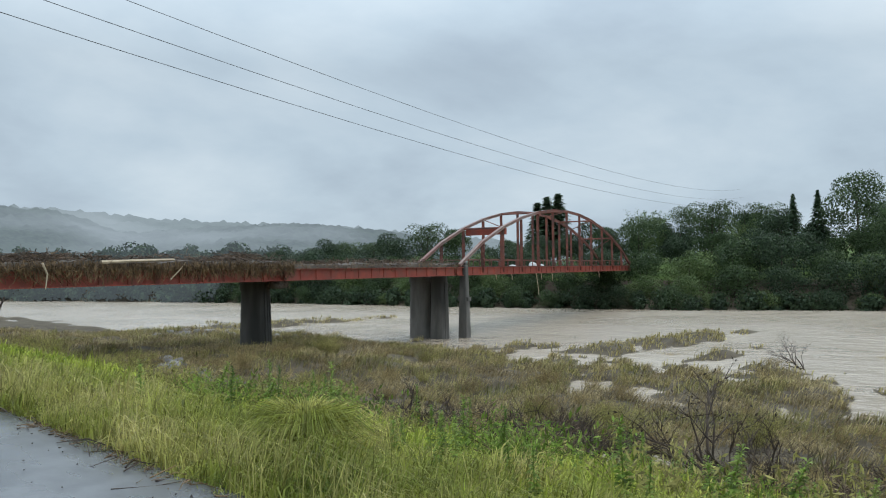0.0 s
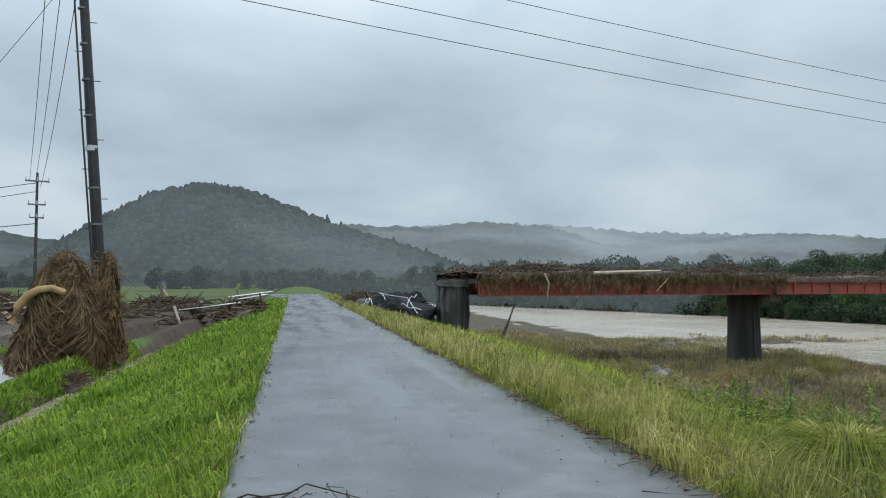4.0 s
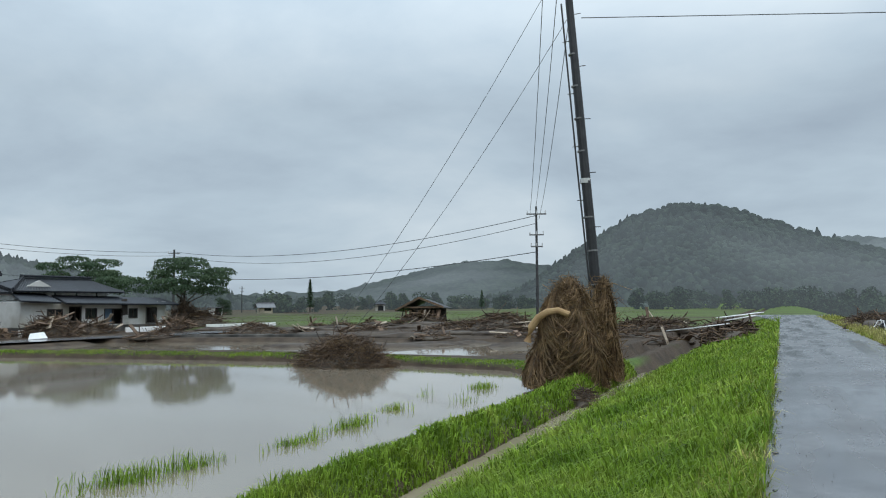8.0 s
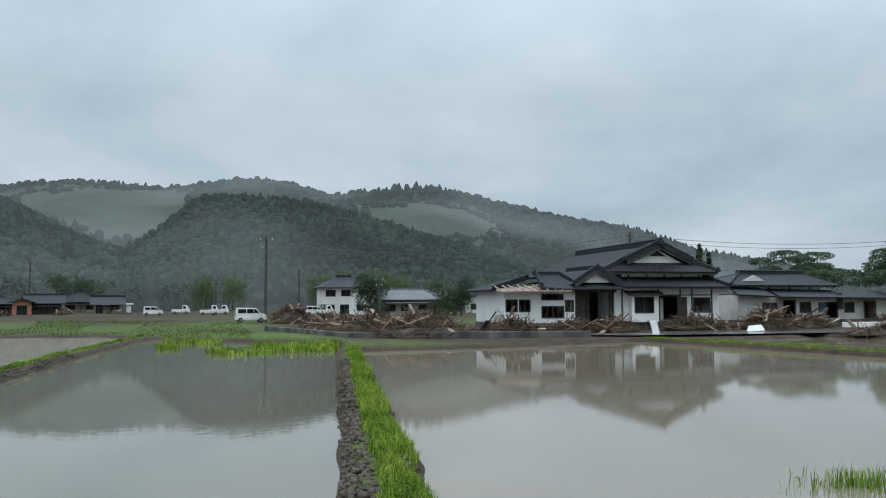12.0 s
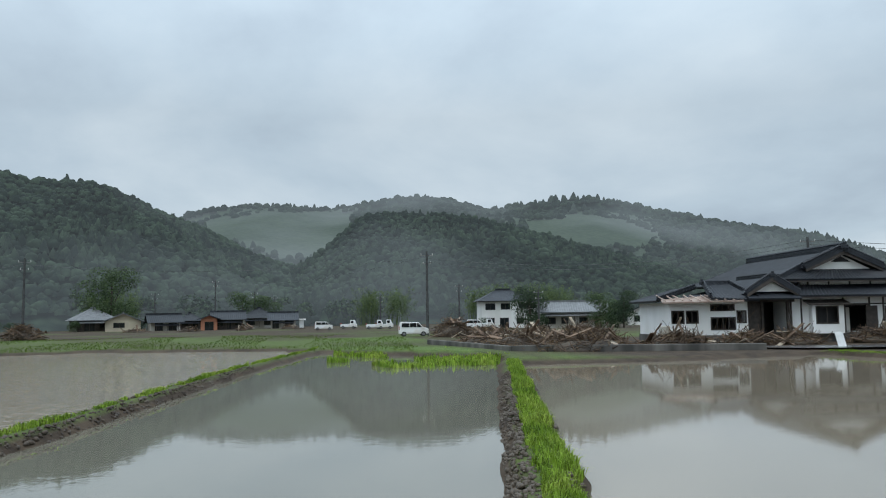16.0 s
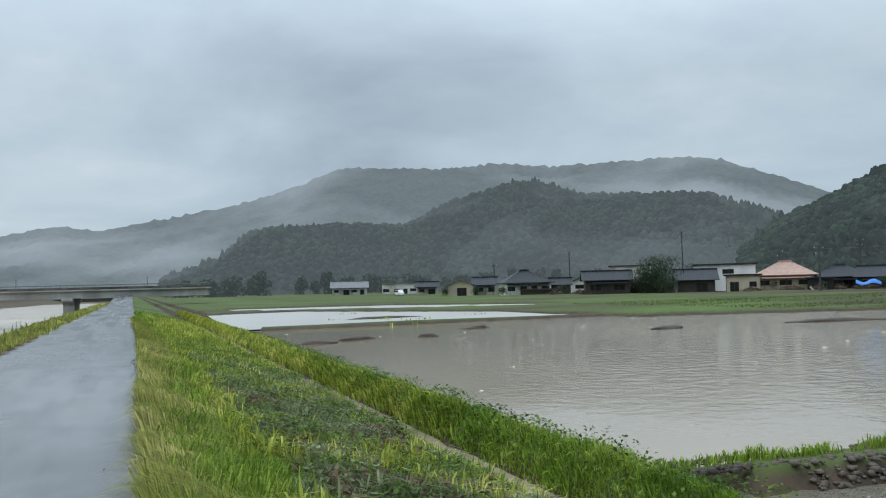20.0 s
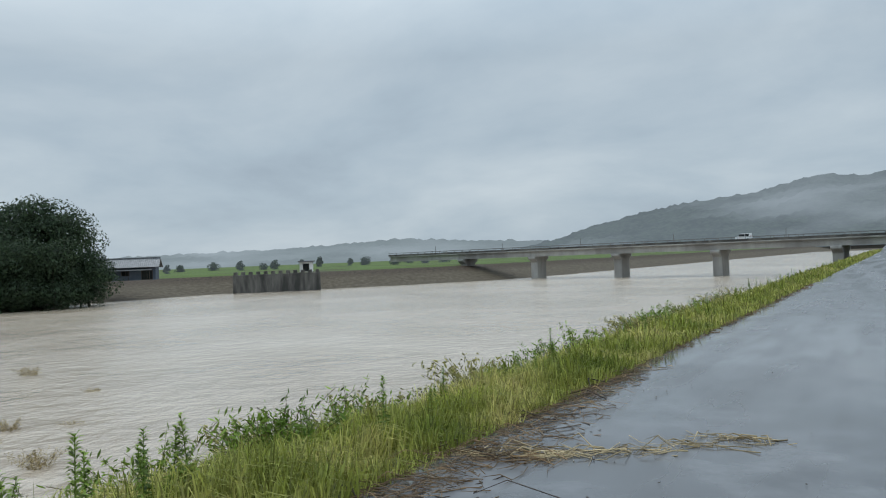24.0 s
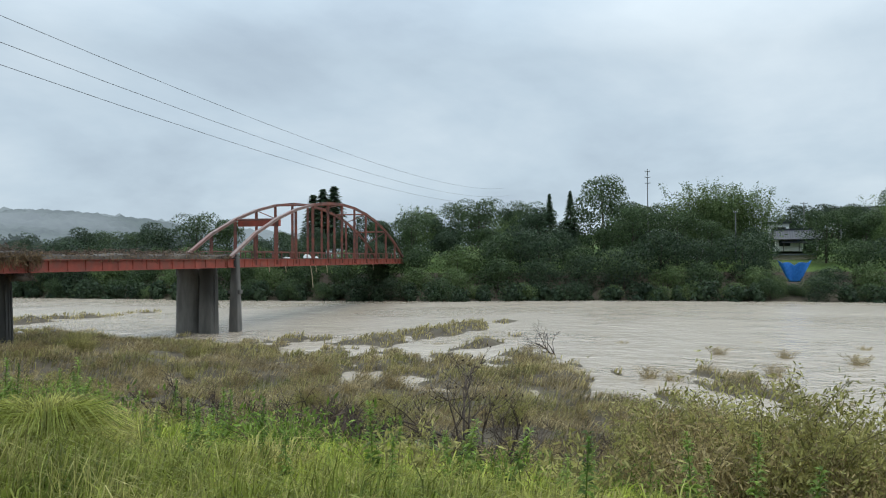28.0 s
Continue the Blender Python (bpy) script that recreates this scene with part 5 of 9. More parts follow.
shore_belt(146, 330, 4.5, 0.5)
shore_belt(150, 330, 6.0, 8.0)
shore_belt(-84, 3.5, 4.0, -1.2, 0.3)
shore_belt(13, 148, 4.0, -1.2, 0.3)
# hedges and garden bushes between the village houses
for az, d, s in ((-157.8, 186, 0.3), (-155.6, 186, 0.28), (-153.6, 172, 0.3), (-149.3, 172, 0.3), (-147.2, 168, 0.35), (-141.6, 164, 0.45), (-142.9, 163, 0.6), (-144.0, 165, 0.5), (-136.2, 170, 0.35), (-134.9, 172, 0.3), (-131.9, 168, 0.3), (-128.6, 172, 0.35), (-126.4, 172, 0.4), (-125.4, 172, 0.3), (-122.4, 176, 0.35), (-120.4, 182, 0.3), (-117.2, 180, 0.3), (-114.6, 182, 0.4), (-113.6, 184, 0.35), (-109.9, 190, 0.4), (-107.6, 190, 0.35), (-105.8, 190, 0.4), (-103.4, 196, 0.5), (-102.3, 196, 0.4), (-100.4, 202, 0.4), (-98.4, 204, 0.4), (-96.2, 204, 0.4), (-81.6, 142, 0.3), (-77.6, 133, 0.35), (-72.4, 132, 0.35), (-66.9, 150, 0.4), (-69.5, 160, 0.35)):
    plant("mound", *polar(az, d), s, tree_rng.choice((0, 1, 1)), group="garden bushes of the village")

# ---------------------------------------------------------------- grass and weeds
def blades(name, x, y, h, w, mat, label, seed, lean=0.5, bias=(0, 0), lift=0.0, z=None):
    """Curved grass blades rooted on the land; one object past counting."""
    rs = np.random.default_rng(seed)
    n = len(x)
    z = (land(x, y) if z is None else z) - 0.03 + lift
    hh = h * (0.5 + 0.8 * rs.random(n)) * (1 + 0.45 * fnoise(x, y, 0.45, seed * 0.37) + 0.3 * fnoise(x, y, 1.6, seed * 0.21))
    a = rs.random(n) * 6.283
    lx = np.cos(a) * lean * hh * rs.random(n) + bias[0] * hh
    ly = np.sin(a) * lean * hh * rs.random(n) + bias[1] * hh
    sa = a + 1.57 + rs.normal(size=n) * 0.5
    ww = w * (0.6 + 0.8 * rs.random(n))
    sx, sy = np.cos(sa) * ww, np.sin(sa) * ww
    p0 = np.stack([x, y, z], 1)
    p1 = np.stack([x + lx * 0.35, y + ly * 0.35, z + hh * 0.62], 1)
    drop = np.clip(1 - 0.55 * np.hypot(lx, ly) / np.maximum(hh, 1e-6), 0.25, 1)
    p2 = np.stack([x + lx, y + ly, z + hh * drop], 1)
    s = np.stack([sx, sy, 0 * sx], 1)
    v = np.stack([p0 - s, p0 + s, p1 + s * 0.8, p1 - s * 0.8, p2], 1).reshape(-1, 3)
    b = np.arange(n)[:, None] * 5
    f = np.concatenate([b + np.array([[0, 1, 2]]), b + np.array([[0, 2, 3]]), b + np.array([[3, 2, 4]])])
    ob = new(name, mesh_of(name, v, f, mat))
    return tagged(ob, label, "grass", kind="stuff")


def scatter(seed, n, x0, x1, y0, y1, keep=None):
    rs = np.random.default_rng(seed)
    x, y = x0 + (x1 - x0) * rs.random(n), y0 + (y1 - y0) * rs.random(n)
    if keep is not None:
        k = keep(x, y)
        x, y = x[k], y[k]
    return x, y


def thinning(seed, r):
    """Keeps fewer far from the middle of the walk."""
    rs = np.random.default_rng(seed + 500)
    return lambda x, y: rs.random(len(x)) < 1 / (1 + (np.abs(y) / r) ** 2)


def herb(name, colors, scale=0.8):
    return material(name, colors, scale, 0.6, island=0.55, spec=0.2, space="World", trans=0.4)


MAT["grass_lush"] = herb("grass_lush", [(0.095, 0.175, 0.015), (0.185, 0.285, 0.03), (0.295, 0.365, 0.065)])
MAT["grass_pale"] = herb("grass_pale", [(0.12, 0.16, 0.022), (0.28, 0.295, 0.062), (0.53, 0.455, 0.175)])
MAT["creeper_green"] = herb("creeper_green", [(0.045, 0.09, 0.018), (0.10, 0.17, 0.03), (0.18, 0.25, 0.06)], 1.4)
MAT["grass_straw"] = herb("grass_straw", [(0.24, 0.24, 0.06), (0.38, 0.35, 0.12), (0.52, 0.45, 0.2)])
MAT["grass_weed"] = herb("grass_weed", [(0.15, 0.21, 0.025), (0.34, 0.38, 0.056), (0.54, 0.52, 0.13)])
MAT["reed_brown"] = herb("reed_brown", [(0.12, 0.088, 0.045), (0.26, 0.2, 0.10), (0.46, 0.37, 0.2)], 0.4)
MAT["reed_olive"] = herb("reed_olive", [(0.10, 0.104, 0.032), (0.24, 0.218, 0.075), (0.42, 0.36, 0.15)], 0.4)
MAT["reed_gold"] = herb("reed_gold", [(0.30, 0.25, 0.105), (0.47, 0.39, 0.18)], 0.4)
MAT["field_green"] = material("field_green", [(0.07, 0.115, 0.02), (0.13, 0.185, 0.035)], 0.25, 0.6, island=0.2, spec=0.2, space="World", trans=0.4)
MAT["weed_grey"] = herb("weed_grey", [(0.085, 0.125, 0.05), (0.17, 0.21, 0.10), (0.29, 0.31, 0.19)], 1.6)
MAT["dead_leaf"] = herb("dead_leaf", [(0.10, 0.062, 0.038), (0.20, 0.14, 0.09), (0.32, 0.26, 0.18)], 1.0)

def near_band(seed, r0, r1):
    """Keeps what lies between two distances from the walk, thinning at both ends."""
    rs = np.random.default_rng(seed + 900)

    def keep(x, y):
        d = np.hypot(x + 0.5, y - 0.2)
        p = np.clip((r1 - d) / (0.35 * r1), 0, 1) * np.clip((d - r0) / (0.3 * r0 + 1e-6) + 1e-9, 0, 1)
        return rs.random(len(x)) < p
    return keep


# landward slope, leaning with the wet
for k, (n, r0, r1, w, hgt) in enumerate(((90000, 0.0, 13, 0.006, 0.27), (62000, 8, 40, 0.013, 0.28), (15000, 28, 110, 0.034, 0.30))):
    x, y = scatter(100 + k, n, -4.7, -0.74, -min(r1, 70), min(r1, 85), near_band(k, r0, r1))
    gap = (x < -1.9) & (x > -4.3) & (y < -2.2) & (y > -26) & (np.random.default_rng(k).random(len(x)) > 0.3)
    x, y = x[~gap], y[~gap]
    blades("grass_slope", x, y, np.where(x > -1.7, hgt, hgt * 0.85), w, MAT["grass_lush"], "lush wet green grass on the levee slope", k, 1.1, (-0.25, -0.3))
# dry pale fringe at the road's landward edge
x, y = scatter(3, 22000, -1.3, -0.72, -30, 40, thinning(3, 12.0))
blades("grass_fringe", x, y, 0.22, 0.005, MAT["grass_pale"], "pale dry grass fringe along the asphalt", 3, 1.2, (0.2, -0.2))
# bank between ditch and paddies
for k, (n, r0, r1, w) in enumerate(((42000, 0.0, 15, 0.007), (34000, 9, 45, 0.017))):
    x, y = scatter(110 + k, n, -6.42, -5.4, -r1, min(r1, 29), near_band(10 + k, r0, r1))
    blades("grass_bank", x, y, np.where(x < -6.2, 0.12, 0.20), w, MAT["grass_lush"], "thick green grass on the bank beside the ditch", 4 + k, 1.1)
x, y = scatter(5, 20000, -6.42, -5.4, -95, -12)
blades("grass_bank", x, y, 0.26, 0.02, MAT["grass_weed"], "rank green weeds on the bank beside the ditch", 5, 0.8)
# taller weeds on the slope downstream
x, y = scatter(6, 50000, -5.0, -1.6, -60, -4, lambda x, y: fnoise(x, y, 1.4, 2.2) + 0.5 * fnoise(x, y, 0.5, 3.1) > -0.15)
blades("weed_slope", x, y, 0.30, 0.012, MAT["grass_weed"], "rank weeds and wilted leaves on the levee slope", 6, 1.1)
x, y = scatter(31, 30000, -4.5, -1.9, -22, -2.0, lambda x, y: fnoise(x, y, 0.7, 9.2) + 0.6 * fnoise(x, y, 2.1, 1.7) > -0.12)
blades("flattened_weeds", x, y, 0.26, 0.011, MAT["weed_grey"], "grey-green weeds laid flat by the flood", 31, 1.9, (-0.3, -0.5))
x, y = scatter(7, 20000, -4.4, -2.0, -18, -3, lambda x, y: fnoise(x, y, 0.9, 6.2) > 0.05)
blades("wilted_weeds", x, y, 0.19, 0.018, MAT["dead_leaf"], "brown wilted leaves and stalks among the weeds", 7, 1.3)
x, y = scatter(8, 30000, -1.9, -0.72, -45, -2.5)
blades("grass_fringe", x, y, 0.36, 0.006, MAT["grass_pale"], "pale feathery grass along the asphalt", 8, 1.1, (0.15, -0.2))
# creepers and broad weeds over the slope downstream: leaf rosettes past counting
def creeper(name, seed, n, x0, x1, y0, y1, level, size, rise, mat, label):
    rs = np.random.default_rng(seed)
    x, y = scatter(seed, n, x0, x1, y0, y1, lambda x, y: fnoise(x, y, 1.1, seed) + 0.5 * fnoise(x, y, 0.45, seed + 3) > level)
    n = len(x)
    c = np.stack([x, y, land(x, y) + rise * (0.4 + 0.6 * rs.random(n)) * (1 + 0.6 * fnoise(x, y, 0.8, seed + 1))], 1)
    nrm = np.stack([rs.normal(size=n) * 0.5 - 0.2, rs.normal(size=n) * 0.5, np.ones(n)], 1)
    nrm /= np.linalg.norm(nrm, axis=1)[:, None]
    a = np.cross(nrm, rs.normal(size=(n, 3)))
    a /= np.linalg.norm(a, axis=1)[:, None]
    b = np.cross(nrm, a)
    s = (size * (0.5 + rs.random(n)))[:, None]
    v = np.stack([c - a * s, c - a * s * 0.1 + b * s * 0.55 + nrm * s * 0.12, c + a * s - nrm * s * 0.25, c - a * s * 0.1 - b * s * 0.55 + nrm * s * 0.12], 1).reshape(-1, 3)
    tagged(new(name, mesh_of(name, v, np.arange(4 * n).reshape(n, 4), mat)), label, "weeds", kind="stuff")


creeper("creeper_leaves", 71, 30000, -4.5, -1.7, -30, -2.2, -0.1, 0.03, 0.22, MAT["creeper_green"], "dark green creeper leaves over the levee slope")
creeper("creeper_leaves", 72, 16000, -4.4, -2.0, -16, -2.2, 0.0, 0.032, 0.2, MAT["weed_grey"], "grey-green wilted creeper leaves over the levee slope")
creeper("dead_leaves", 73, 12000, -4.3, -2.2, -13, -2.5, 0.05, 0.034, 0.19, MAT["dead_leaf"], "brown dead leaves among the creepers")
creeper("bank_leaves", 74, 7000, -6.3, -5.5, -40, -3.0, -0.2, 0.03, 0.28, MAT["creeper_green"], "broad green weeds on the bank beside the ditch")
# riverward shoulder
for k, (n, r0, r1, w) in enumerate(((64000, 0.0, 14, 0.0055), (42000, 8, 45, 0.013), (18000, 30, 150, 0.03))):
    x, y = scatter(120 + k, n, 2.5, 4.6, -r1, min(r1, 85), near_band(20 + k, r0, r1))
    blades("grass_shoulder", x, y, np.where(x < 3.0, 0.26, 0.36), w, MAT["grass_pale"], "tall pale green grass on the river shoulder", 9 + k, 1.1, (0.1, -0.25))
for k, (n, r0, r1, w) in enumerate(((72000, 0.0, 16, 0.008), (40000, 10, 45, 0.018))):
    x, y = scatter(130 + k, n, 3.2, 12.0, -min(r1, 30), min(r1, 42), near_band(30 + k, r0, r1))
    blades("weed_bank", x, y, np.where(x > 8, 0.42, 0.27), w, MAT["grass_weed"], "rank green weeds on the river slope", 12 + k, 1.0, (0.05, -0.25))
for k, (n, r0, r1, w) in enumerate(((12000, 0.0, 15, 0.003), (12000, 9, 60, 0.008))):
    x, y = scatter(140 + k, n, 2.55, 3.8, -2, min(r1, 60), near_band(40 + k, r0, r1))
    keep = fnoise(x, y, 1.7, 8.8) + 0.5 * fnoise(x, y, 0.5, 1.9) > -0.25
    blades("seed_grass", x[keep], y[keep], 0.44, w, MAT["grass_straw"], "yellow seeding grass stalks on the river shoulder", 60 + k, 1.0, (0.15, -0.3))


def dry(x, y):
    """True on the plain clear of the river and its pools."""
    ok = land(x, y) > RIVER + 0.05
    for cx, cy, rx, ry, lv in POOLS:
        ok &= ((x - cx) / rx) ** 2 + ((y - cy) / ry) ** 2 > 1.9
    return ok


# flood plain: flattened brown reeds
x, y = scatter(12, 110000, 9, 46, 0, 66, lambda x, y: dry(x, y) & (fnoise(x, y, 2.3, 1.2) + 0.6 * fnoise(x, y, 0.8, 4.2) > -0.30))
blades("reeds_plain", x, y, 0.5, 0.014, MAT["reed_brown"], "flood-flattened brown reeds and silted grass", 15, 1.4, (0.25, -0.8))
x, y = scatter(13, 66000, 8, 42, -4, 66, lambda x, y: dry(x, y) & (fnoise(x, y, 3.3, 5.2) > -0.02))
blades("reeds_plain", x, y, 0.6, 0.014, MAT["reed_olive"], "olive reeds standing among flattened grass", 16, 1.2, (0.15, -0.5))
x, y = scatter(14, 40000, 36, 72, 5, 84, lambda x, y: (land(x, y) > RIVER + 0.02) & (fnoise(x, y, 1.3, 8.2) > -0.45))
blades("reeds_bar", x, y, 0.42, 0.03, MAT["reed_gold"], "golden reeds on half-drowned river bars", 17, 0.8, (0.05, -0.4))
# dikes between the paddies
for k, (pts, mat, n, w) in enumerate(((DIKE_A, "grass_lush", 30000, 0.9), (DIKE_B, "grass_lush", 26000, 0.8), (DIKE_C, "grass_lush", 13000, 0.9))):
    xs, ys = [p[0] for p in pts], [p[1] for p in pts]
    x, y = scatter(20 + k, 400000, min(xs), max(xs), min(ys) - 1.2, max(ys) + 1.2, lambda x, y, pts=pts, w=w: (path_distance(x, y, pts)[0] < w) & (land(x, y) > PADDY + 0.12))
    sel = np.random.default_rng(k).permutation(len(x))[:n]
    x, y = x[sel], y[sel]
    if k == 0:
        keep = (fnoise(x, y, 1.7, 3.3) + 0.7 * fnoise(x, y, 0.6, 1.3) > -0.25) & (y < np.interp(x, xs[::-1], ys[::-1]) + 0.02)
        x, y = x[keep], y[keep]
    if k == 1:
        keep = y > np.interp(x, xs[::-1], ys[::-1]) - 0.16 - 0.12 * fnoise(x, y, 0.8, 2.3)
        x, y = x[keep], y[keep]
    blades("grass_dike", x, y, (0.16, 0.2, 0.13)[k], 0.010, MAT[mat], "green grass on a narrow paddy dike", 20 + k, 0.9)
# rice and grass tufts standing in the near paddy
tuft_rs = np.random.default_rng(40)
tx, ty = [], []
for cx, cy, rx_, ry_, n in ((-9.55, 9.4, 0.35, 0.75, 420), (-9.3, 10.6, 0.2, 0.5, 160), (-9.0, 13.0, 0.18, 0.7, 260), (-9.05, 15.0, 0.2, 0.8, 300), (-9.4, 17.6, 0.26, 0.42, 260), (-9.1, 23.0, 0.35, 0.6, 260), (-8.4, 19.9, 0.3, 0.4, 50), (-9.9, 20.6, 0.25, 0.4, 30)):
    tx.append(cx + tuft_rs.normal(size=n) * rx_ * 0.6)
    ty.append(cy + tuft_rs.normal(size=n) * ry_ * 0.6)
tx, ty = np.concatenate(tx), np.concatenate(ty)
blades("paddy_tufts", tx, ty, 0.32, 0.007, MAT["grass_lush"], "green tufts of rice standing in the flooded paddy", 41, 0.8, z=np.full(len(tx), PADDY - 0.08))
x, y = scatter(42, 14000, -58, -40, -2, 9, lambda x, y: fnoise(x, y, 3.0, 4.4) > 0.1)
blades("paddy_tufts", x, y, 0.35, 0.035, MAT["grass_lush"], "green tufts of rice standing in the flooded paddy", 42, 0.6, z=np.full(len(x), PADDY - 0.06))
x, y = scatter(43, 3000, -34, -14, -78, -38, lambda x, y: fnoise(x, y, 2.6, 7.4) > 0.62)
blades("paddy_tufts", x, y, 0.3, 0.05, MAT["grass_weed"], "dark tufts standing in the muddy paddy", 43, 0.7, z=np.full(len(x), PADDY - 0.02))
# grass of the far fields, coarse
x, y = scatter(44, 60000, -110, -46, -130, 4, lambda x, y: (land(x, y) > PADDY + 0.1) & (y > -76) & (fnoise(x * 0.3, y, 5.0, 2.7) > -0.2))
blades("field_grass", x, y, 0.16, 0.03, MAT["field_green"], "green grass and weeds across the fields", 44, 0.7)
x, y = scatter(45, 12000, -110, -30, 45, 200, lambda x, y: (fnoise(x, y, 14, 3.4) > -0.1) & (np.hypot(x + 27, y - 52) > 34) & (np.hypot(x + 54, y - 34) > 24))
blades("field_grass", x, y, 0.13, 0.06, MAT["field_green"], "green grass and weeds across the fields", 45, 0.7)

# ---------------------------------------------------------------- buildings
def tile_slope(bm, A, B, C, D, pitch=0.28, depth=0.035, thick=0.12):
    """A tiled roof slope: eave A to B, upper edge D to C; ribs run up the slope."""
    A, B, C, D = (Vector(p) for p in (A, B, C, D))
    nrm = (B - A).cross(D - A).normalized()
    if nrm.z < 0:
        nrm = -nrm
    n = max(4, int((B - A).length / pitch) * 4)
    lo, hi = [], []
    for i in range(n + 1):
        t = i / n
        o = nrm * depth * (0.5 + 0.5 * math.cos(i * math.pi / 2)) 
        lo.append(bm.verts.new(A.lerp(B, t) + o))
        hi.append(bm.verts.new(D.lerp(C, t) + o))
    for i in range(n):
        bm.faces.new((lo[i], lo[i + 1], hi[i + 1], hi[i]))
    low = [bm.verts.new(p - nrm * thick) for p in (A, B, C, D)]
    bm.faces.new(low)
    bm.faces.new([low[0]] + lo + [low[1]])
    bm.faces.new([low[2]] + hi[::-1] + [low[3]])
    bm.faces.new((low[1], lo[-1], hi[-1], low[2]))
    bm.faces.new((low[3], hi[0], lo[0], low[0]))
    return bm


def flat_slope(bm, pts, thick=0.1):
    pts = [Vector(p) for p in pts]
    nrm = (pts[1] - pts[0]).cross(pts[2] - pts[0]).normalized()
    if nrm.z < 0:
        nrm = -nrm
    hi = [bm.verts.new(p) for p in pts]
    lo = [bm.verts.new(p - nrm * thick) for p in pts]
    k = len(pts)
    bm.faces.new(hi)
    bm.faces.new(lo[::-1])
    for i in range(k):
        bm.faces.new((hi[i], lo[i], lo[(i + 1) % k], hi[(i + 1) % k]))
    return bm


def pierced_wall(bm, x, y0, y1, z0, z1, holes, t=0.14):
    """A wall in the plane x, from y0 to y1, with rectangular openings (ya, yb, za, zb) through it, as one closed mesh."""
    ys = sorted({y0, y1, *[h[0] for h in holes], *[h[1] for h in holes]})
    zs = sorted({z0, z1, *[h[2] for h in holes], *[h[3] for h in holes]})
    solid = {}
    for i, (a, b) in enumerate(zip(ys, ys[1:])):
        for j, (c, d) in enumerate(zip(zs, zs[1:])):
            m, q = (a + b) / 2, (c + d) / 2
            solid[i, j] = not any(h[0] < m < h[1] and h[2] < q < h[3] for h in holes)
    vs = {}

    def v(i, j, s):
        if (i, j, s) not in vs:
            vs[i, j, s] = bm.verts.new((x - t * s, ys[i], zs[j]))
        return vs[i, j, s]

    for (i, j), full in solid.items():
        if not full:
            continue
        bm.faces.new((v(i, j, 0), v(i + 1, j, 0), v(i + 1, j + 1, 0), v(i, j + 1, 0)))
        bm.faces.new((v(i, j + 1, 1), v(i + 1, j + 1, 1), v(i + 1, j, 1), v(i, j, 1)))
        for (di, dj), (p, q) in (((-1, 0), ((i, j), (i, j + 1))), ((1, 0), ((i + 1, j + 1), (i + 1, j))), ((0, -1), ((i + 1, j), (i, j))), ((0, 1), ((i, j + 1), (i + 1, j + 1)))):
            if not solid.get((i + di, j + dj), False):
                bm.faces.new((v(*p, 0), v(*q, 0), v(*q, 1), v(*p, 1)))
    return bm


def window(parent, x, ya, yb, za, zb, broken=False, bars=1):
    w = part("window", pierced_wall(bmesh.new(), x + 0.03, ya - 0.05, yb + 0.05, za - 0.05, zb + 0.05, [(ya + 0.04, yb - 0.04, za + 0.04, zb - 0.04)], 0.1), MAT["dark_wood"], parent)
    if not broken:
        part("pane", one_box(x - 0.06, x - 0.05, ya + 0.04, yb - 0.04, za + 0.04, zb - 0.04), MAT["glass_dark"], w)
    for k in range(bars):
        yy = ya + (yb - ya) * (k + 1) / (bars + 1)
        part("mullion", one_box(x - 0.045, x + 0.01, yy - 0.025, yy + 0.025, za + 0.04, zb - 0.04), MAT["dark_wood"], w)
    return w


def ridge_tiles(bm, pts, r=0.16):
    tube(bm, pts, r, seg=6)
    return bm


# the flood-struck main house
def oni(bm, p, s=1.0):
    """An end tile: a stepped block with two shoulders that closes a ridge."""
    x, y, z = p
    box(bm, x - 0.07 * s, x + 0.07 * s, y - 0.26 * s, y + 0.26 * s, z - 0.1 * s, z + 0.24 * s, bevel=0.03)
    box(bm, x - 0.06 * s, x + 0.06 * s, y - 0.14 * s, y + 0.14 * s, z + 0.2 * s, z + 0.46 * s, bevel=0.04)
    return bm


def stacked_ridge(parent, a, b, name="ridge", w=0.3, h=0.3):
    """A ridge of courses of flat tiles under a round capping tile."""
    a, b = Vector(a), Vector(b)
    d = b - a
    m = Matrix.Translation((a + b) / 2) @ d.to_track_quat("X", "Z").to_matrix().to_4x4()
    bm = bmesh.new()
    for k in range(3):
        g = w / 2 - 0.03 * k
        box(bm, -d.length / 2, d.length / 2, -g, g, -0.05 + h * k / 3, -0.05 + h * (k + 0.8) / 3, m)
    part(name, bm, MAT["roof_tile"], parent)
    bm = bmesh.new()
    n = max(2, int(d.length / 0.45))
    for k in range(n):
        p, q = a.lerp(b, k / n), a.lerp(b, (k + 0.96) / n)
        up = Vector((0, 0, h + 0.02))
        tube(bm, [p + up, q + up], w * 0.3, w * 0.26, seg=6)
    part("capping_tile", bm, MAT["roof_tile"], parent)


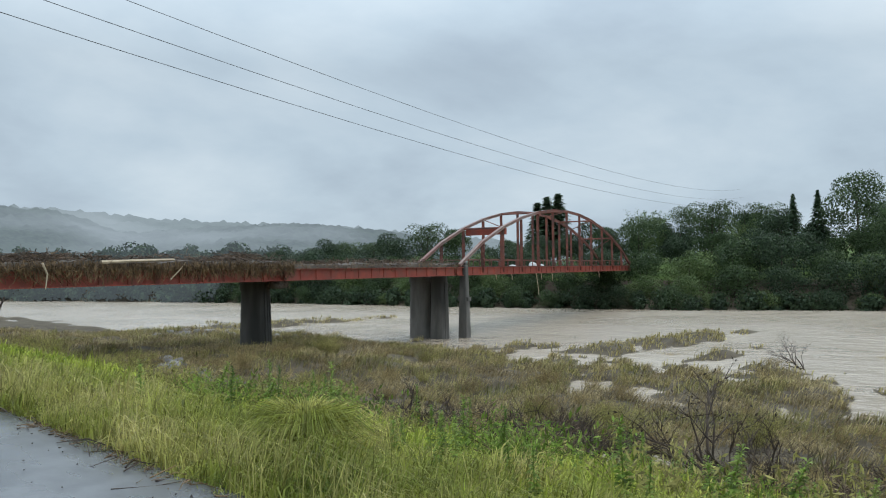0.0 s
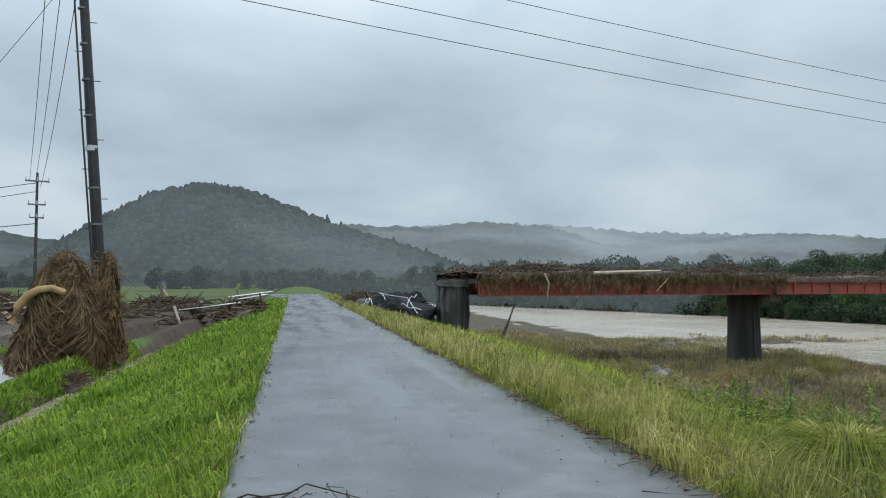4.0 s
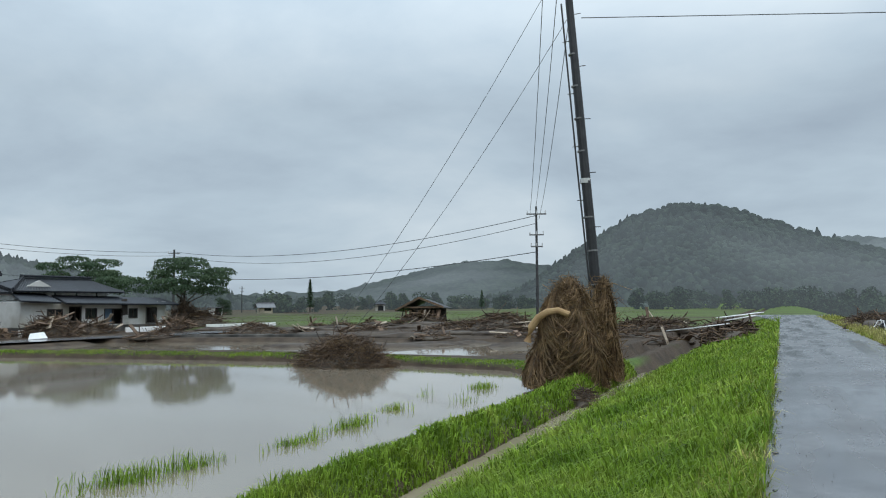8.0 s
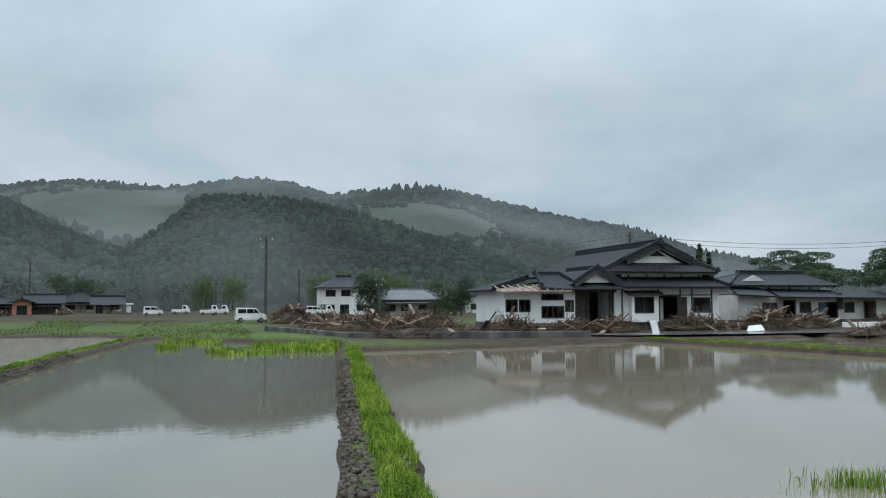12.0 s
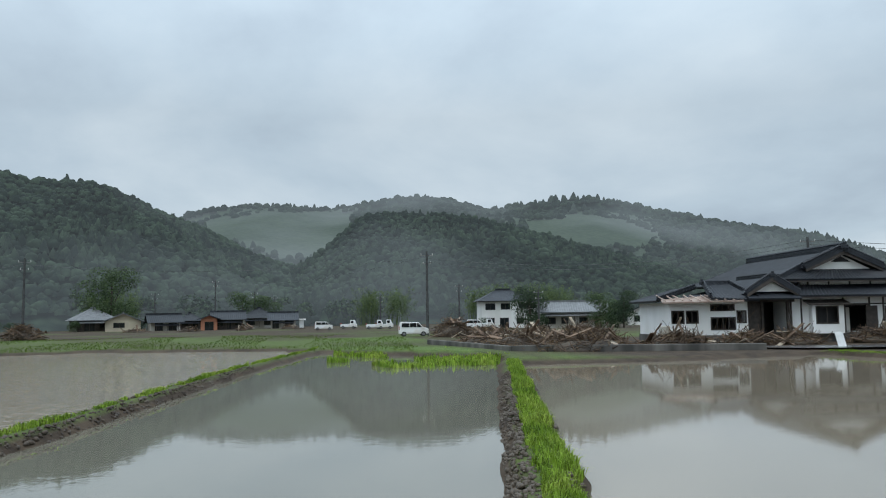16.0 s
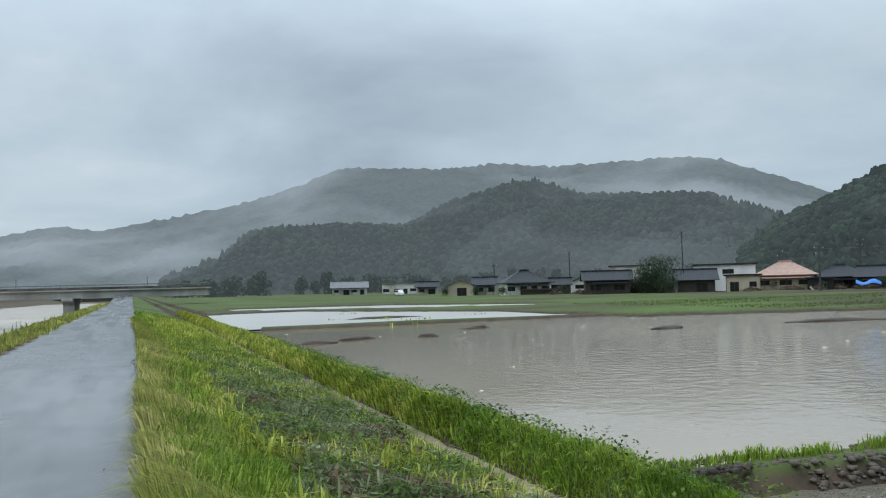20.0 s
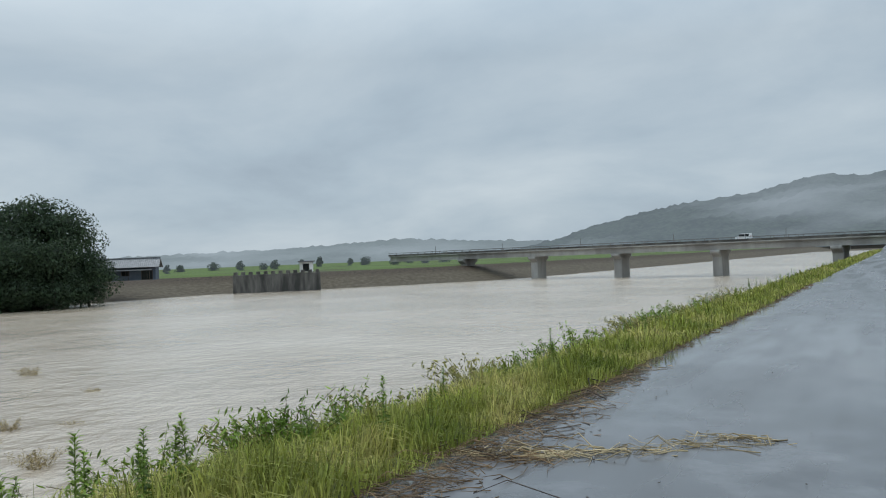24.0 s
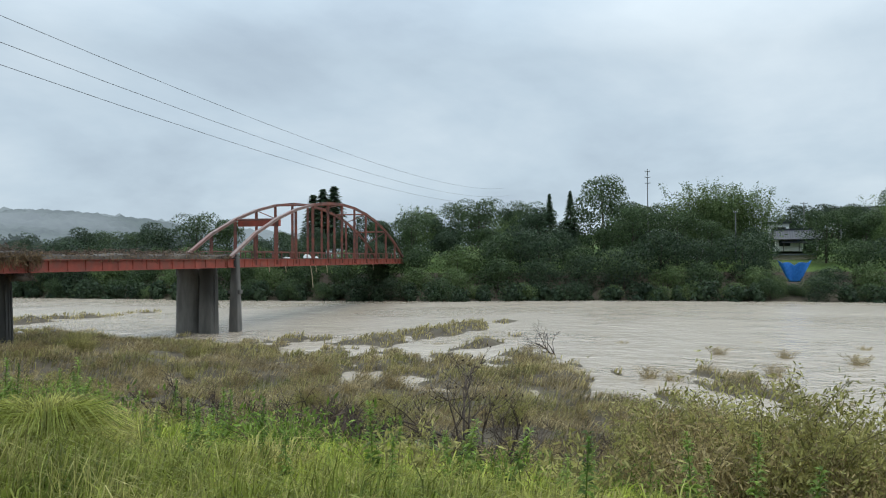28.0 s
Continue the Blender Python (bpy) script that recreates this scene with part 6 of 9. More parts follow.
GABLE_TURN = Matrix(((0, 0, 1, 0), (1, 0, 0, 0), (0, 1, 0, 0), (0, 0, 0, 1)))
house = place("house", pose(-54.5, 31.5, -0.25, 0, 0, -2), "white plastered house with dark tiled roof, gutted by the flood", "house")
HW = MAT["white_wall"]
W0, W1, WT = -0.65, 8.8, 2.75
holes = [(3.45, 5.15, 0.15, 2.05), (6.5, 8.0, 0.78, 1.92)]
part("wall", pierced_wall(bmesh.new(), 0, W0, W1, 0, WT, holes), HW, house)
part("wall", one_box(-17, -16.86, -4.2, W1, 0, WT), HW, house)
part("wall", one_box(-16.86, -0.14, W1 - 0.14, W1, 0, WT), HW, house)
part("wall", one_box(-16.86, -2.6, -4.2, -4.06, 0, WT), HW, house)
part("wall", one_box(-2.6, -0.14, W0, W0 + 0.14, 0, WT), HW, house)
# added black panel behind the openings, in place of an unlit room
part("interior_shade", one_box(-4.5, -4.4, W0 + 0.2, W1 - 0.2, 0, 2.9), MAT["shade_black"], house, "near-black panel for the gutted room's shade")
part("room_ceiling", one_box(-4.4, -0.15, W0 + 0.15, W1 - 0.15, 2.45, 2.5), MAT["dark_wood"], house)
part("floor_slab", one_box(-4.4, -0.15, W0 + 0.15, W1 - 0.15, -0.3, 0.1), MAT["mud"], house, "silted floor")
part("plinth", one_box(-17.1, 0.08, W0 - 0.1, W1 + 0.1, -0.7, 0.08), MAT["old_concrete"], house)
# box bay with its own little roof
part("bay_wall", pierced_wall(bmesh.new(), 0.5, 0.72, 3.08, 0.05, 2.15, [(1.02, 2.62, 0.78, 1.96)], 0.12), HW, house)
for y0 in (0.72, 2.96):
    part("bay_side", one_box(0.003, 0.377, y0, y0 + 0.12, 0.05, 2.15), HW, house)
# black sheet behind the bay window imitates its shaded depth
part("bay_back", one_box(0.004, 0.02, 0.9, 2.9, 0.3, 2.1), MAT["shade_black"], house)
window(house, 0.5, 1.02, 2.62, 0.78, 1.96, broken=True)
part("bay_roof", flat_slope(bmesh.new(), [(0.95, 0.3, 2.18), (0.95, 3.4, 2.18), (0.0, 3.4, 2.5), (0.0, 0.3, 2.5)]), MAT["dark_wood"], house)
window(house, 0, 6.5, 8.0, 0.78, 1.92, broken=True)
part("door_frame", pierced_wall(bmesh.new(), 0.04, 3.35, 5.25, 0.1, 2.15, [(3.47, 5.13, 0.14, 2.03)], 0.1), MAT["dark_wood"], house)
part("door", one_box(0.02, 0.08, 5.0, 5.9, 0.12, 2.0, m=Matrix.Translation((0.25, 0, 0)) @ Matrix.Rotation(radians(3), 4, "Z")), MAT["dark_wood"], house, "sliding door torn from its track")
part("shoji", one_box(-0.6, -0.56, 3.7, 4.1, 0.2, 1.9), MAT["dirty_wall"], house, "torn pale inner screen")
for yy in (-0.6, 0.16, 3.32, 5.3, 6.35, 8.15):
    part("post", one_box(0.0, 0.05, yy - 0.055, yy + 0.055, 0.08, WT), MAT["dark_wood"], house)
for ya, yb in ((3.4, 6.4), (6.4, 8.2)):
    part("beam", one_box(0.0, 0.045, ya, yb, 2.1, 2.19), MAT["dark_wood"], house)
# skirt roof
bm = bmesh.new()
tile_slope(bm, (1.1, -0.75, 2.78), (1.1, 9.15, 2.78), (-1.1, 8.0, 3.62), (-1.1, 0.6, 3.62), depth=0.06)
tile_slope(bm, (1.1, 9.15, 2.78), (-17.2, 9.15, 2.78), (-17.2, 8.0, 3.62), (-1.1, 8.0, 3.62), depth=0.06)
tile_slope(bm, (-17.2, -4.6, 2.6), (-1.4, -4.6, 2.6), (-1.4, 0.6, 3.66), (-17.2, 0.6, 3.66), depth=0.06)
split("roof_slope", bm, MAT["roof_tile"], house, "dark grey tiled skirt roof")
part("eave_board", one_box(1.02, 1.06, -0.7, 9.1, 2.6, 2.74), MAT["dark_wood"], house)
part("soffit", one_box(0.06, 1.0, -0.7, 9.1, 2.62, 2.66), MAT["dark_wood"], house)
stacked_ridge(house, (1.05, 9.1, 2.85), (-1.0, 8.0, 3.68), "hip_ridge", 0.24, 0.16)
stacked_ridge(house, (1.05, -0.7, 2.85), (-1.0, 0.6, 3.68), "hip_ridge", 0.24, 0.16)
part("upper_wall", one_box(-16.6, -1.0, 0.5, 8.1, 3.5, 4.0), HW, house)
for yy in (1.3, 2.9, 4.5, 6.1, 7.7):
    part("post", one_box(-0.998, -0.95, yy - 0.05, yy + 0.05, 3.5, 4.0), MAT["dark_wood"], house)
# upper hip-and-gable roof
YM, RZ_, EZ = 4.0, 6.2, 3.98
bm = bmesh.new()
for s in (-1, 1):
    e, m1 = YM + (4.75 if s > 0 else -5.5), YM + s * 3.0
    tile_slope(bm, (-18.6, e, EZ), (0.2, e, EZ), (-1.3, m1, 4.86), (-17.4, m1, 4.86), depth=0.06)
    tile_slope(bm, (-17.4, m1, 4.86), (-0.6, m1, 4.86), (-0.6, YM, RZ_), (-16.4, YM, RZ_), depth=0.06)
tile_slope(bm, (0.2, YM - 5.5, EZ), (0.2, YM + 4.75, EZ), (-1.3, YM + 3.0, 4.8), (-1.3, YM - 3.0, 4.8), depth=0.06)
flat_slope(bm, [(-18.6, YM - 5.5, EZ), (-18.6, YM + 4.75, EZ), (-16.4, YM, RZ_)])
split("roof_slope", bm, MAT["roof_tile"], house, "dark grey tiled hip-and-gable roof")
stacked_ridge(house, (-16.5, YM, RZ_), (-0.5, YM, RZ_), "ridge", 0.4, 0.42)
part("ridge_end", oni(bmesh.new(), (-0.45, YM, RZ_ + 0.12)), MAT["roof_tile"], house)
for s in (-1, 1):
    stacked_ridge(house, (0.15, YM + (4.7 if s > 0 else -5.45), EZ + 0.05), (-1.3, YM + s * 3.0, 4.95), "hip_ridge", 0.26, 0.22)
    part("ridge_end", oni(bmesh.new(), (0.2, YM + (4.75 if s > 0 else -5.5), EZ + 0.1), 0.7), MAT["roof_tile"], house)
    stacked_ridge(house, (-0.75, YM + s * 3.1, 4.92), (-0.75, YM + s * 0.15, RZ_ + 0.05), "verge_ridge", 0.3, 0.24)
    stacked_ridge(house, (-1.75, YM + s * 3.1, 4.92), (-1.75, YM + s * 0.15, RZ_ + 0.05), "verge_ridge", 0.24, 0.16)
    part("barge_board", flat_slope(bmesh.new(), [(-0.68, YM + s * 2.95, 4.55), (-0.68, YM + s * 2.95, 4.82), (-0.68, YM, RZ_ - 0.05), (-0.68, YM, RZ_ - 0.38)], 0.06), MAT["dark_wood"], house)
part("gable", prism(bmesh.new(), [(-2.3, 4.75), (2.3, 4.75), (0, 5.85)], 0, 0.1, Matrix.Translation((-1.25, YM, 0)) @ GABLE_TURN), HW, house)
part("gable_vent", prism(bmesh.new(), [(-0.75, 5.3), (0.75, 5.3), (0, 5.72)], 0, 0.03, Matrix.Translation((-1.14, YM, 0)) @ GABLE_TURN), MAT["shade_black"], house)
part("eave_board", one_box(0.1, 0.14, YM - 5.3, YM + 4.6, EZ - 0.2, EZ - 0.06), MAT["dark_wood"], house)
# open entrance under its small gable
# entrance shade is painted as a near-black back wall
part("entrance_wall", one_box(-3.4, -3.3, -4.1, W0, 0, 2.7), MAT["shade_black"], house, "near-black wall for the gutted entrance's shade")
part("entrance_ceiling", one_box(-3.3, 0.1, -4.1, W0 - 0.02, 2.5, 2.55), MAT["dark_wood"], house)
part("entrance_floor", one_box(-3.3, 0.4, -4.1, W0 - 0.02, -0.5, 0.02), MAT["mud"], house)
for yy in (-3.95, -2.75, -0.85):
    part("entrance_post", one_box(-0.1, 0.08, yy - 0.08, yy + 0.08, 0, 2.6), MAT["dark_wood"], house)
part("entrance_screen", one_box(-0.12, -0.06, -3.9, -2.8, 0.05, 2.5), MAT["dark_wood"], house, "splintered dark screen of boards")
bm = bmesh.new()
for s in (-1, 1):
    tile_slope(bm, (-4.6, -2.4 + s * 1.95, 2.95), (1.15, -2.4 + s * 1.95, 2.95), (1.15, -2.4, 4.15), (-4.6, -2.4, 4.15), depth=0.06)
split("porch_roof", bm, MAT["roof_tile"], house)
part("porch_gable", prism(bmesh.new(), [(-1.35, 3.1), (1.35, 3.1), (0, 3.9)], 0, 0.1, Matrix.Translation((0.6, -2.4, 0)) @ GABLE_TURN), HW, house)
stacked_ridge(house, (-4.6, -2.4, 4.15), (1.1, -2.4, 4.15), "porch_ridge", 0.28, 0.22)
part("ridge_end", oni(bmesh.new(), (1.15, -2.4, 4.2), 0.8), MAT["roof_tile"], house)
for s in (-1, 1):
    stacked_ridge(house, (1.0, -2.4 + s * 2.0, 2.98), (1.0, -2.4 + s * 0.1, 4.18), "porch_verge", 0.3, 0.2)
    part("barge_board", flat_slope(bmesh.new(), [(1.1, -2.4 + s * 1.9, 2.7), (1.1, -2.4 + s * 1.9, 2.95), (1.1, -2.4, 4.1), (1.1, -2.4, 3.82)], 0.06), MAT["dark_wood"], house)
part("porch_apron", flat_slope(bmesh.new(), [(1.5, -4.3, 2.62), (1.5, -0.5, 2.62), (0.4, -0.5, 3.05), (0.4, -4.3, 3.05)], 0.1), MAT["roof_tile"], house)
part("porch_lintel", one_box(0.2, 0.4, -4.2, -0.5, 2.35, 2.55), MAT["dark_wood"], house)
# wing with its windows smashed and its roof half torn off
holes = [(-9.55, -8.7, 0.93, 1.78), (-8.5, -7.67, 0.93, 1.78), (-6.7, -5.0, 1.8, 2.2), (-6.7, -4.95, 0.45, 1.28), (-4.78, -4.15, 0.92, 1.74)]
part("wing_wall", pierced_wall(bmesh.new(), 0.4, -9.7, -4.0, 0, 2.42, holes), HW, house, "white wing wall with smashed windows")
for y0 in (-9.7, -4.14):
    part("wing_wall", one_box(-6.5, 0.26, y0, y0 + 0.14, 0, 2.42), HW, house)
# black panel closes the wing's openings to look unlit
part("wing_back", one_box(-2.6, -2.5, -9.5, -4.2, 0, 2.4), MAT["shade_black"], house, "near-black panel for the wrecked room's shade")
part("wing_ceiling", one_box(-2.5, 0.25, -9.5, -4.2, 2.3, 2.34), MAT["dark_wood"], house)
part("wing_plinth", one_box(-6.5, 0.5, -9.8, -3.9, -0.7, 0.05), MAT["old_concrete"], house)
for h in holes:
    window(house, 0.4, *h, broken=True, bars=1 if h[1] - h[0] < 1.2 else 3)
q = random.Random(9)
for h in holes:      # laths and splinters standing in the openings
    for k in range(5):
        y0 = h[0] + (h[1] - h[0]) * q.random()
        part("lath", tube(bmesh.new(), [(0.1 - 0.5 * q.random(), y0, h[2]), (0.15, y0 + q.gauss(0, 0.25), h[3])], 0.03, 0.02, 5), MAT["driftwood"], house)
TORN = material("torn_board", [(0.28, 0.19, 0.15), (0.42, 0.34, 0.29)], 1.2, 0.8)
part("torn_eave", flat_slope(bmesh.new(), [(1.3, -10.5, 2.42), (1.25, -4.6, 2.5), (0.2, -4.4, 2.66), (-1.2, -6.4, 2.9), (-0.6, -10.0, 2.66)], 0.1), TORN, house, "torn pinkish eave boards")
for k in range(9):
    y0 = -10.3 + 0.62 * k
    part("rafter", tube(bmesh.new(), [(1.35, y0, 2.5 + 0.05 * q.random()), (-0.9, y0 + 0.3 * q.random(), 2.95)], 0.05, 0.05, 5), TORN, house)
bm = bmesh.new()
tile_slope(bm, (-7, -10.4, 2.55), (-0.4, -10.4, 2.55), (-1.6, -7.0, 3.5), (-6.2, -7.0, 3.5), depth=0.06)
tile_slope(bm, (1.1, -6.9, 2.7), (1.1, -3.4, 2.5), (-1.7, -4.4, 3.75), (-1.7, -6.3, 3.75), depth=0.08)
tile_slope(bm, (1.1, -3.4, 2.5), (-4.0, -3.4, 2.5), (-4.0, -4.4, 3.75), (-1.7, -4.4, 3.75), depth=0.06)
split("wing_roof", bm, MAT["roof_tile"], house)
for p, r in (((1.0, -6.9, 2.78), (-1.7, -6.3, 3.8)), ((1.1, -3.5, 2.55), (-1.7, -4.4, 3.8)), ((-1.7, -6.4, 3.75), (-1.7, -4.3, 3.75)), ((-0.4, -10.3, 2.6), (-1.6, -7.0, 3.55))):
    stacked_ridge(house, p, r, "wing_hip", 0.3, 0.2)
part("ridge_end", oni(bmesh.new(), (-1.6, -6.45, 3.8), 0.8), MAT["roof_tile"], house)
part("gas_box", one_box(0.5, 0.95, -10.6, -9.9, -0.2, 0.75, bevel=0.04), MAT["dirty_wall"], house, "grey metal cabinet at the wing's corner")

# the second house with a pine beside it
house2 = place("house", pose(-57.5, 46.0, -0.3, 0, 0, -2), "grey-roofed old farmhouse with dirty white walls and broken shutters", "house")
DW = MAT["dirty_wall"]
holes = [(1.25, 2.7, 0.6, 1.5), (3.4, 4.6, 0.1, 1.7), (5.1, 6.25, 0.65, 1.55), (7.1, 9.1, 0.16, 1.5), (9.9, 10.9, 0.65, 1.5), (12.0, 13.3, 0.1, 1.6)]
part("wall", pierced_wall(bmesh.new(), 0, -1.2, 14.5, 0, 2.2, holes), DW, house2)
for y0 in (-1.2, 14.36):
    part("wall", one_box(-8, -0.14, y0, y0 + 0.14, 0, 2.2), DW, house2)
part("interior_shade", one_box(-2.5, -2.4, -1.0, 14.3, 0, 2.2), MAT["shade_black"], house2)
part("room_ceiling", one_box(-2.4, -0.15, -1.0, 14.3, 2.1, 2.15), MAT["dark_wood"], house2)
part("plinth", one_box(-8, 0.1, -1.3, 14.6, -0.7, 0.03), MAT["old_concrete"], house2)
for k, h in enumerate(holes):
    window(house2, 0, *h, broken=k in (1, 3, 5), bars=1)
part("door", one_box(-0.05, 0.06, 7.15, 7.85, 0.16, 1.5), material("blue_door", [(0.05, 0.09, 0.13), (0.08, 0.13, 0.18)], 1.5, 0.6), house2, "faded blue door")
part("shutter", one_box(0.1, 0.16, 9.1, 9.7, 0.1, 1.6, m=Matrix.Rotation(radians(5), 4, "X")), MAT["dark_wood"], house2, "hanging dark shutter")
bm = bmesh.new()
tile_slope(bm, (1.1, 2.2, 2.05), (1.1, 15.2, 1.9), (-1.8, 15.2, 2.55), (-1.8, 3.0, 2.75), depth=0.05)
tile_slope(bm, (0.9, -1.9, 2.25), (0.9, 1.9, 2.1), (-1.8, 2.2, 2.85), (-1.8, -0.8, 2.95), depth=0.05)
flat_slope(bm, [(-1.8, 8.8, 2.7), (-1.8, 15.2, 2.55), (-8.2, 15.2, 2.6), (-8.2, 8.8, 2.7)])
split("lower_roof", bm, MAT["roof_tile"], house2)
part("upper_wall", one_box(-8.5, -1.9, -0.4, 9.0, 2.3, 3.15), HW, house2)
for yy in (1.2, 3.4, 5.6, 7.8):
    part("post", one_box(-1.898, -1.86, yy - 0.05, yy + 0.05, 2.5, 3.12), MAT["dark_wood"], house2)
bm = bmesh.new()
tile_slope(bm, (-0.9, -1.3, 3.08), (-0.9, 10.2, 3.08), (-4.6, 9.2, 4.25), (-4.6, 2.2, 4.25), depth=0.05)
tile_slope(bm, (-9.5, 10.2, 3.08), (-9.5, -1.3, 3.08), (-4.6, 2.2, 4.25), (-4.6, 9.2, 4.25), depth=0.05)
flat_slope(bm, [(-0.9, 10.2, 3.08), (-9.5, 10.2, 3.08), (-4.6, 9.2, 4.25)])
flat_slope(bm, [(-9.5, -1.3, 3.08), (-0.9, -1.3, 3.08), (-4.6, 2.2, 4.25)])
split("upper_roof", bm, MAT["roof_tile"], house2)
stacked_ridge(house2, (-4.6, 2.0, 4.2), (-4.6, 9.4, 4.2), "ridge", 0.36, 0.3)
stacked_ridge(house2, (-1.0, -1.2, 3.12), (-4.5, 2.2, 4.28), "hip_ridge", 0.26, 0.16)
part("porch_gable", prism(bmesh.new(), [(-1.2, 3.5), (1.2, 3.5), (0, 4.05)], 0, 0.1, Matrix.Translation((-2.2, 2.0, 0)) @ GABLE_TURN), DW, house2)


def village_house(az, d, turn, w, dep, h, roof, wall="white_wall", tile="roof_tile", storeys=1, wins=2, z=None, label="small tiled village house beside the fields"):
    """A plain village house: local x faces the river, w along y, dep along x."""
    x, y = polar(az, d)
    z = float(land(x, y)) - 0.1 if z is None else z
    b = place("house", Matrix.Translation((x, y, z)) @ Matrix.Rotation(radians(90 - (az + 180) + turn), 4, "Z"), label, "house", "village houses")
    hr = random.Random(int(az * 10) * 7 + int(w * 10))
    hs = []
    for s in range(storeys):
        for k in range(wins):
            c = -w / 2 + w * (k + 0.35 + 0.3 * hr.random()) / wins
            g = min(1.1, w / wins * (0.2 + 0.16 * hr.random()))
            door = s == 0 and hr.random() < 0.45
            hs.append((max(c - g, -w / 2 + 0.2), min(c + g, w / 2 - 0.2), s * 2.7 + (0.1 if door else 0.8 + 0.3 * hr.random()), s * 2.7 + 1.95))
    if storeys == 1 and h > 2 and roof != "flat":
        h *= 0.86
    top = h
    part("wall", pierced_wall(bmesh.new(), dep / 2, -w / 2, w / 2, 0, top, hs), MAT[wall], b)
    part("wall", one_box(-dep / 2, -dep / 2 + 0.14, -w / 2, w / 2, 0, top), MAT[wall], b)
    for s in (-1, 1):
        part("wall", one_box(-dep / 2 + 0.14, dep / 2 - 0.14, s * w / 2 - 0.07, s * w / 2 + 0.07, 0, top), MAT[wall], b)
    # one near-black panel per house, painted as the shade behind its windows
    part("interior_shade", one_box(0, 0.1, -w / 2 + 0.2, w / 2 - 0.2, 0, top - 0.1), MAT["shade_black"], b)
    for q in hs:
        window(b, dep / 2, *q)
    o = 0.85
    bm = bmesh.new()
    if roof in ("hip", "gable") and wins > 1 and storeys == 1:      # a low eave over the front openings
        ya = -w * (0.5 - 0.15 * hr.random())
        part("front_eave", flat_slope(bmesh.new(), [(dep / 2 + 1.3, ya, top - 0.65), (dep / 2 + 1.3, w * 0.45, top - 0.65), (dep / 2 + 0.01, w * 0.45, top - 0.3), (dep / 2 + 0.01, ya, top - 0.3)], 0.08), MAT[tile], b)
        for k in range(3):
            yy = ya + (w * 0.45 - ya) * (0.05 + 0.45 * k)
            part("eave_post", one_box(dep / 2 + 1.1, dep / 2 + 1.2, yy - 0.05, yy + 0.05, 0, top - 0.7), MAT["dark_wood"], b)
    if roof == "hip":
        i = min(w, dep) * 0.45
        i = min(i, w / 2 - 0.2)
        zr = top + (dep / 2) * 0.6
        for s in (-1, 1):
            tile_slope(bm, (s * (dep / 2 + o), -s * (w / 2 + o), top - 0.05), (s * (dep / 2 + o), s * (w / 2 + o), top - 0.05), (0, s * (w / 2 - i), zr), (0, -s * (w / 2 - i), zr), 0.4)
            flat_slope(bm, [(s * (dep / 2 + o), s * (w / 2 + o), top - 0.05), (-s * (dep / 2 + o), s * (w / 2 + o), top - 0.05), (0, s * (w / 2 - i), zr)])
        part("ridge", one_box(-0.15, 0.15, -w / 2 + i - 0.1, w / 2 - i + 0.1, zr, zr + 0.28), MAT[tile], b)
    elif roof == "gable":   # ridge along y
        zr = top + (dep / 2) * 0.6
        for s in (-1, 1):
            tile_slope(bm, (s * (dep / 2 + o), -s * (w / 2 + o), top - 0.05), (s * (dep / 2 + o), s * (w / 2 + o), top - 0.05), (0, s * (w / 2 + o), zr), (0, -s * (w / 2 + o), zr), 0.4)
            part("gable", prism(bmesh.new(), [(-dep / 2, top), (dep / 2, top), (0, zr - 0.12)], -0.06, 0.06, Matrix.Translation((0, s * (w / 2), 0)) @ Matrix(((1, 0, 0, 0), (0, 0, -1, 0), (0, 1, 0, 0), (0, 0, 0, 1)))), MAT[wall], b)
        part("ridge", one_box(-0.15, 0.15, -w / 2 - o, w / 2 + o, zr, zr + 0.25), MAT[tile], b)
    elif roof == "front":   # gable faces the river
        zr = top + (w / 2) * 0.5
        for s in (-1, 1):
            tile_slope(bm, (-s * (dep / 2 + o), s * (w / 2 + o), top - 0.05), (s * (dep / 2 + o), s * (w / 2 + o), top - 0.05), (s * (dep / 2 + o), 0, zr), (-s * (dep / 2 + o), 0, zr), 0.4)
            part("gable", prism(bmesh.new(), [(-w / 2, top), (w / 2, top), (0, zr - 0.12)], -0.06, 0.06, Matrix.Translation((s * (dep / 2 - 0.07), 0, 0)) @ Matrix(((0, 0, 1, 0), (1, 0, 0, 0), (0, 1, 0, 0), (0, 0, 0, 1)))), MAT[wall], b)
        part("ridge", one_box(-dep / 2 - o, dep / 2 + o, -0.15, 0.15, zr, zr + 0.25), MAT[tile], b)
    else:
        box(bm, -dep / 2 - 0.5, dep / 2 + 0.5, -w / 2 - 0.5, w / 2 + 0.5, top, top + 0.3)
    split("roof_slope", bm, MAT[tile], b)
    return b


# beyond the paddies
village_house(-80.2, 150, 10, 9, 7, 5.2, "hip", storeys=2, wins=3, label="white two-storey house with a dark hipped roof")
village_house(-79.0, 152, 10, 6, 6, 5.0, "hip", storeys=2, wins=2, label="white two-storey house wing with a dark roof")
village_house(-75.2, 140, 5, 11, 6, 3.4, "gable", tile="roof_grey", wall="dirty_wall", wins=4, label="long low pale building with a grey roof")
village_house(-70.4, 165, 0, 5, 5, 3.0, "front", wins=1)
village_house(-68.6, 175, 0, 4.5, 5, 3.0, "front", wall="dirty_wall", wins=1)
village_house(-40.0, 200, 10, 2.8, 3, 1.9, "flat", tile="roof_grey", wins=1, label="small white hut among the far fields")
village_house(-36.6, 230, 10, 3.6, 4, 1.8, "gable", tile="roof_grey", wall="cream_wall", wins=1)
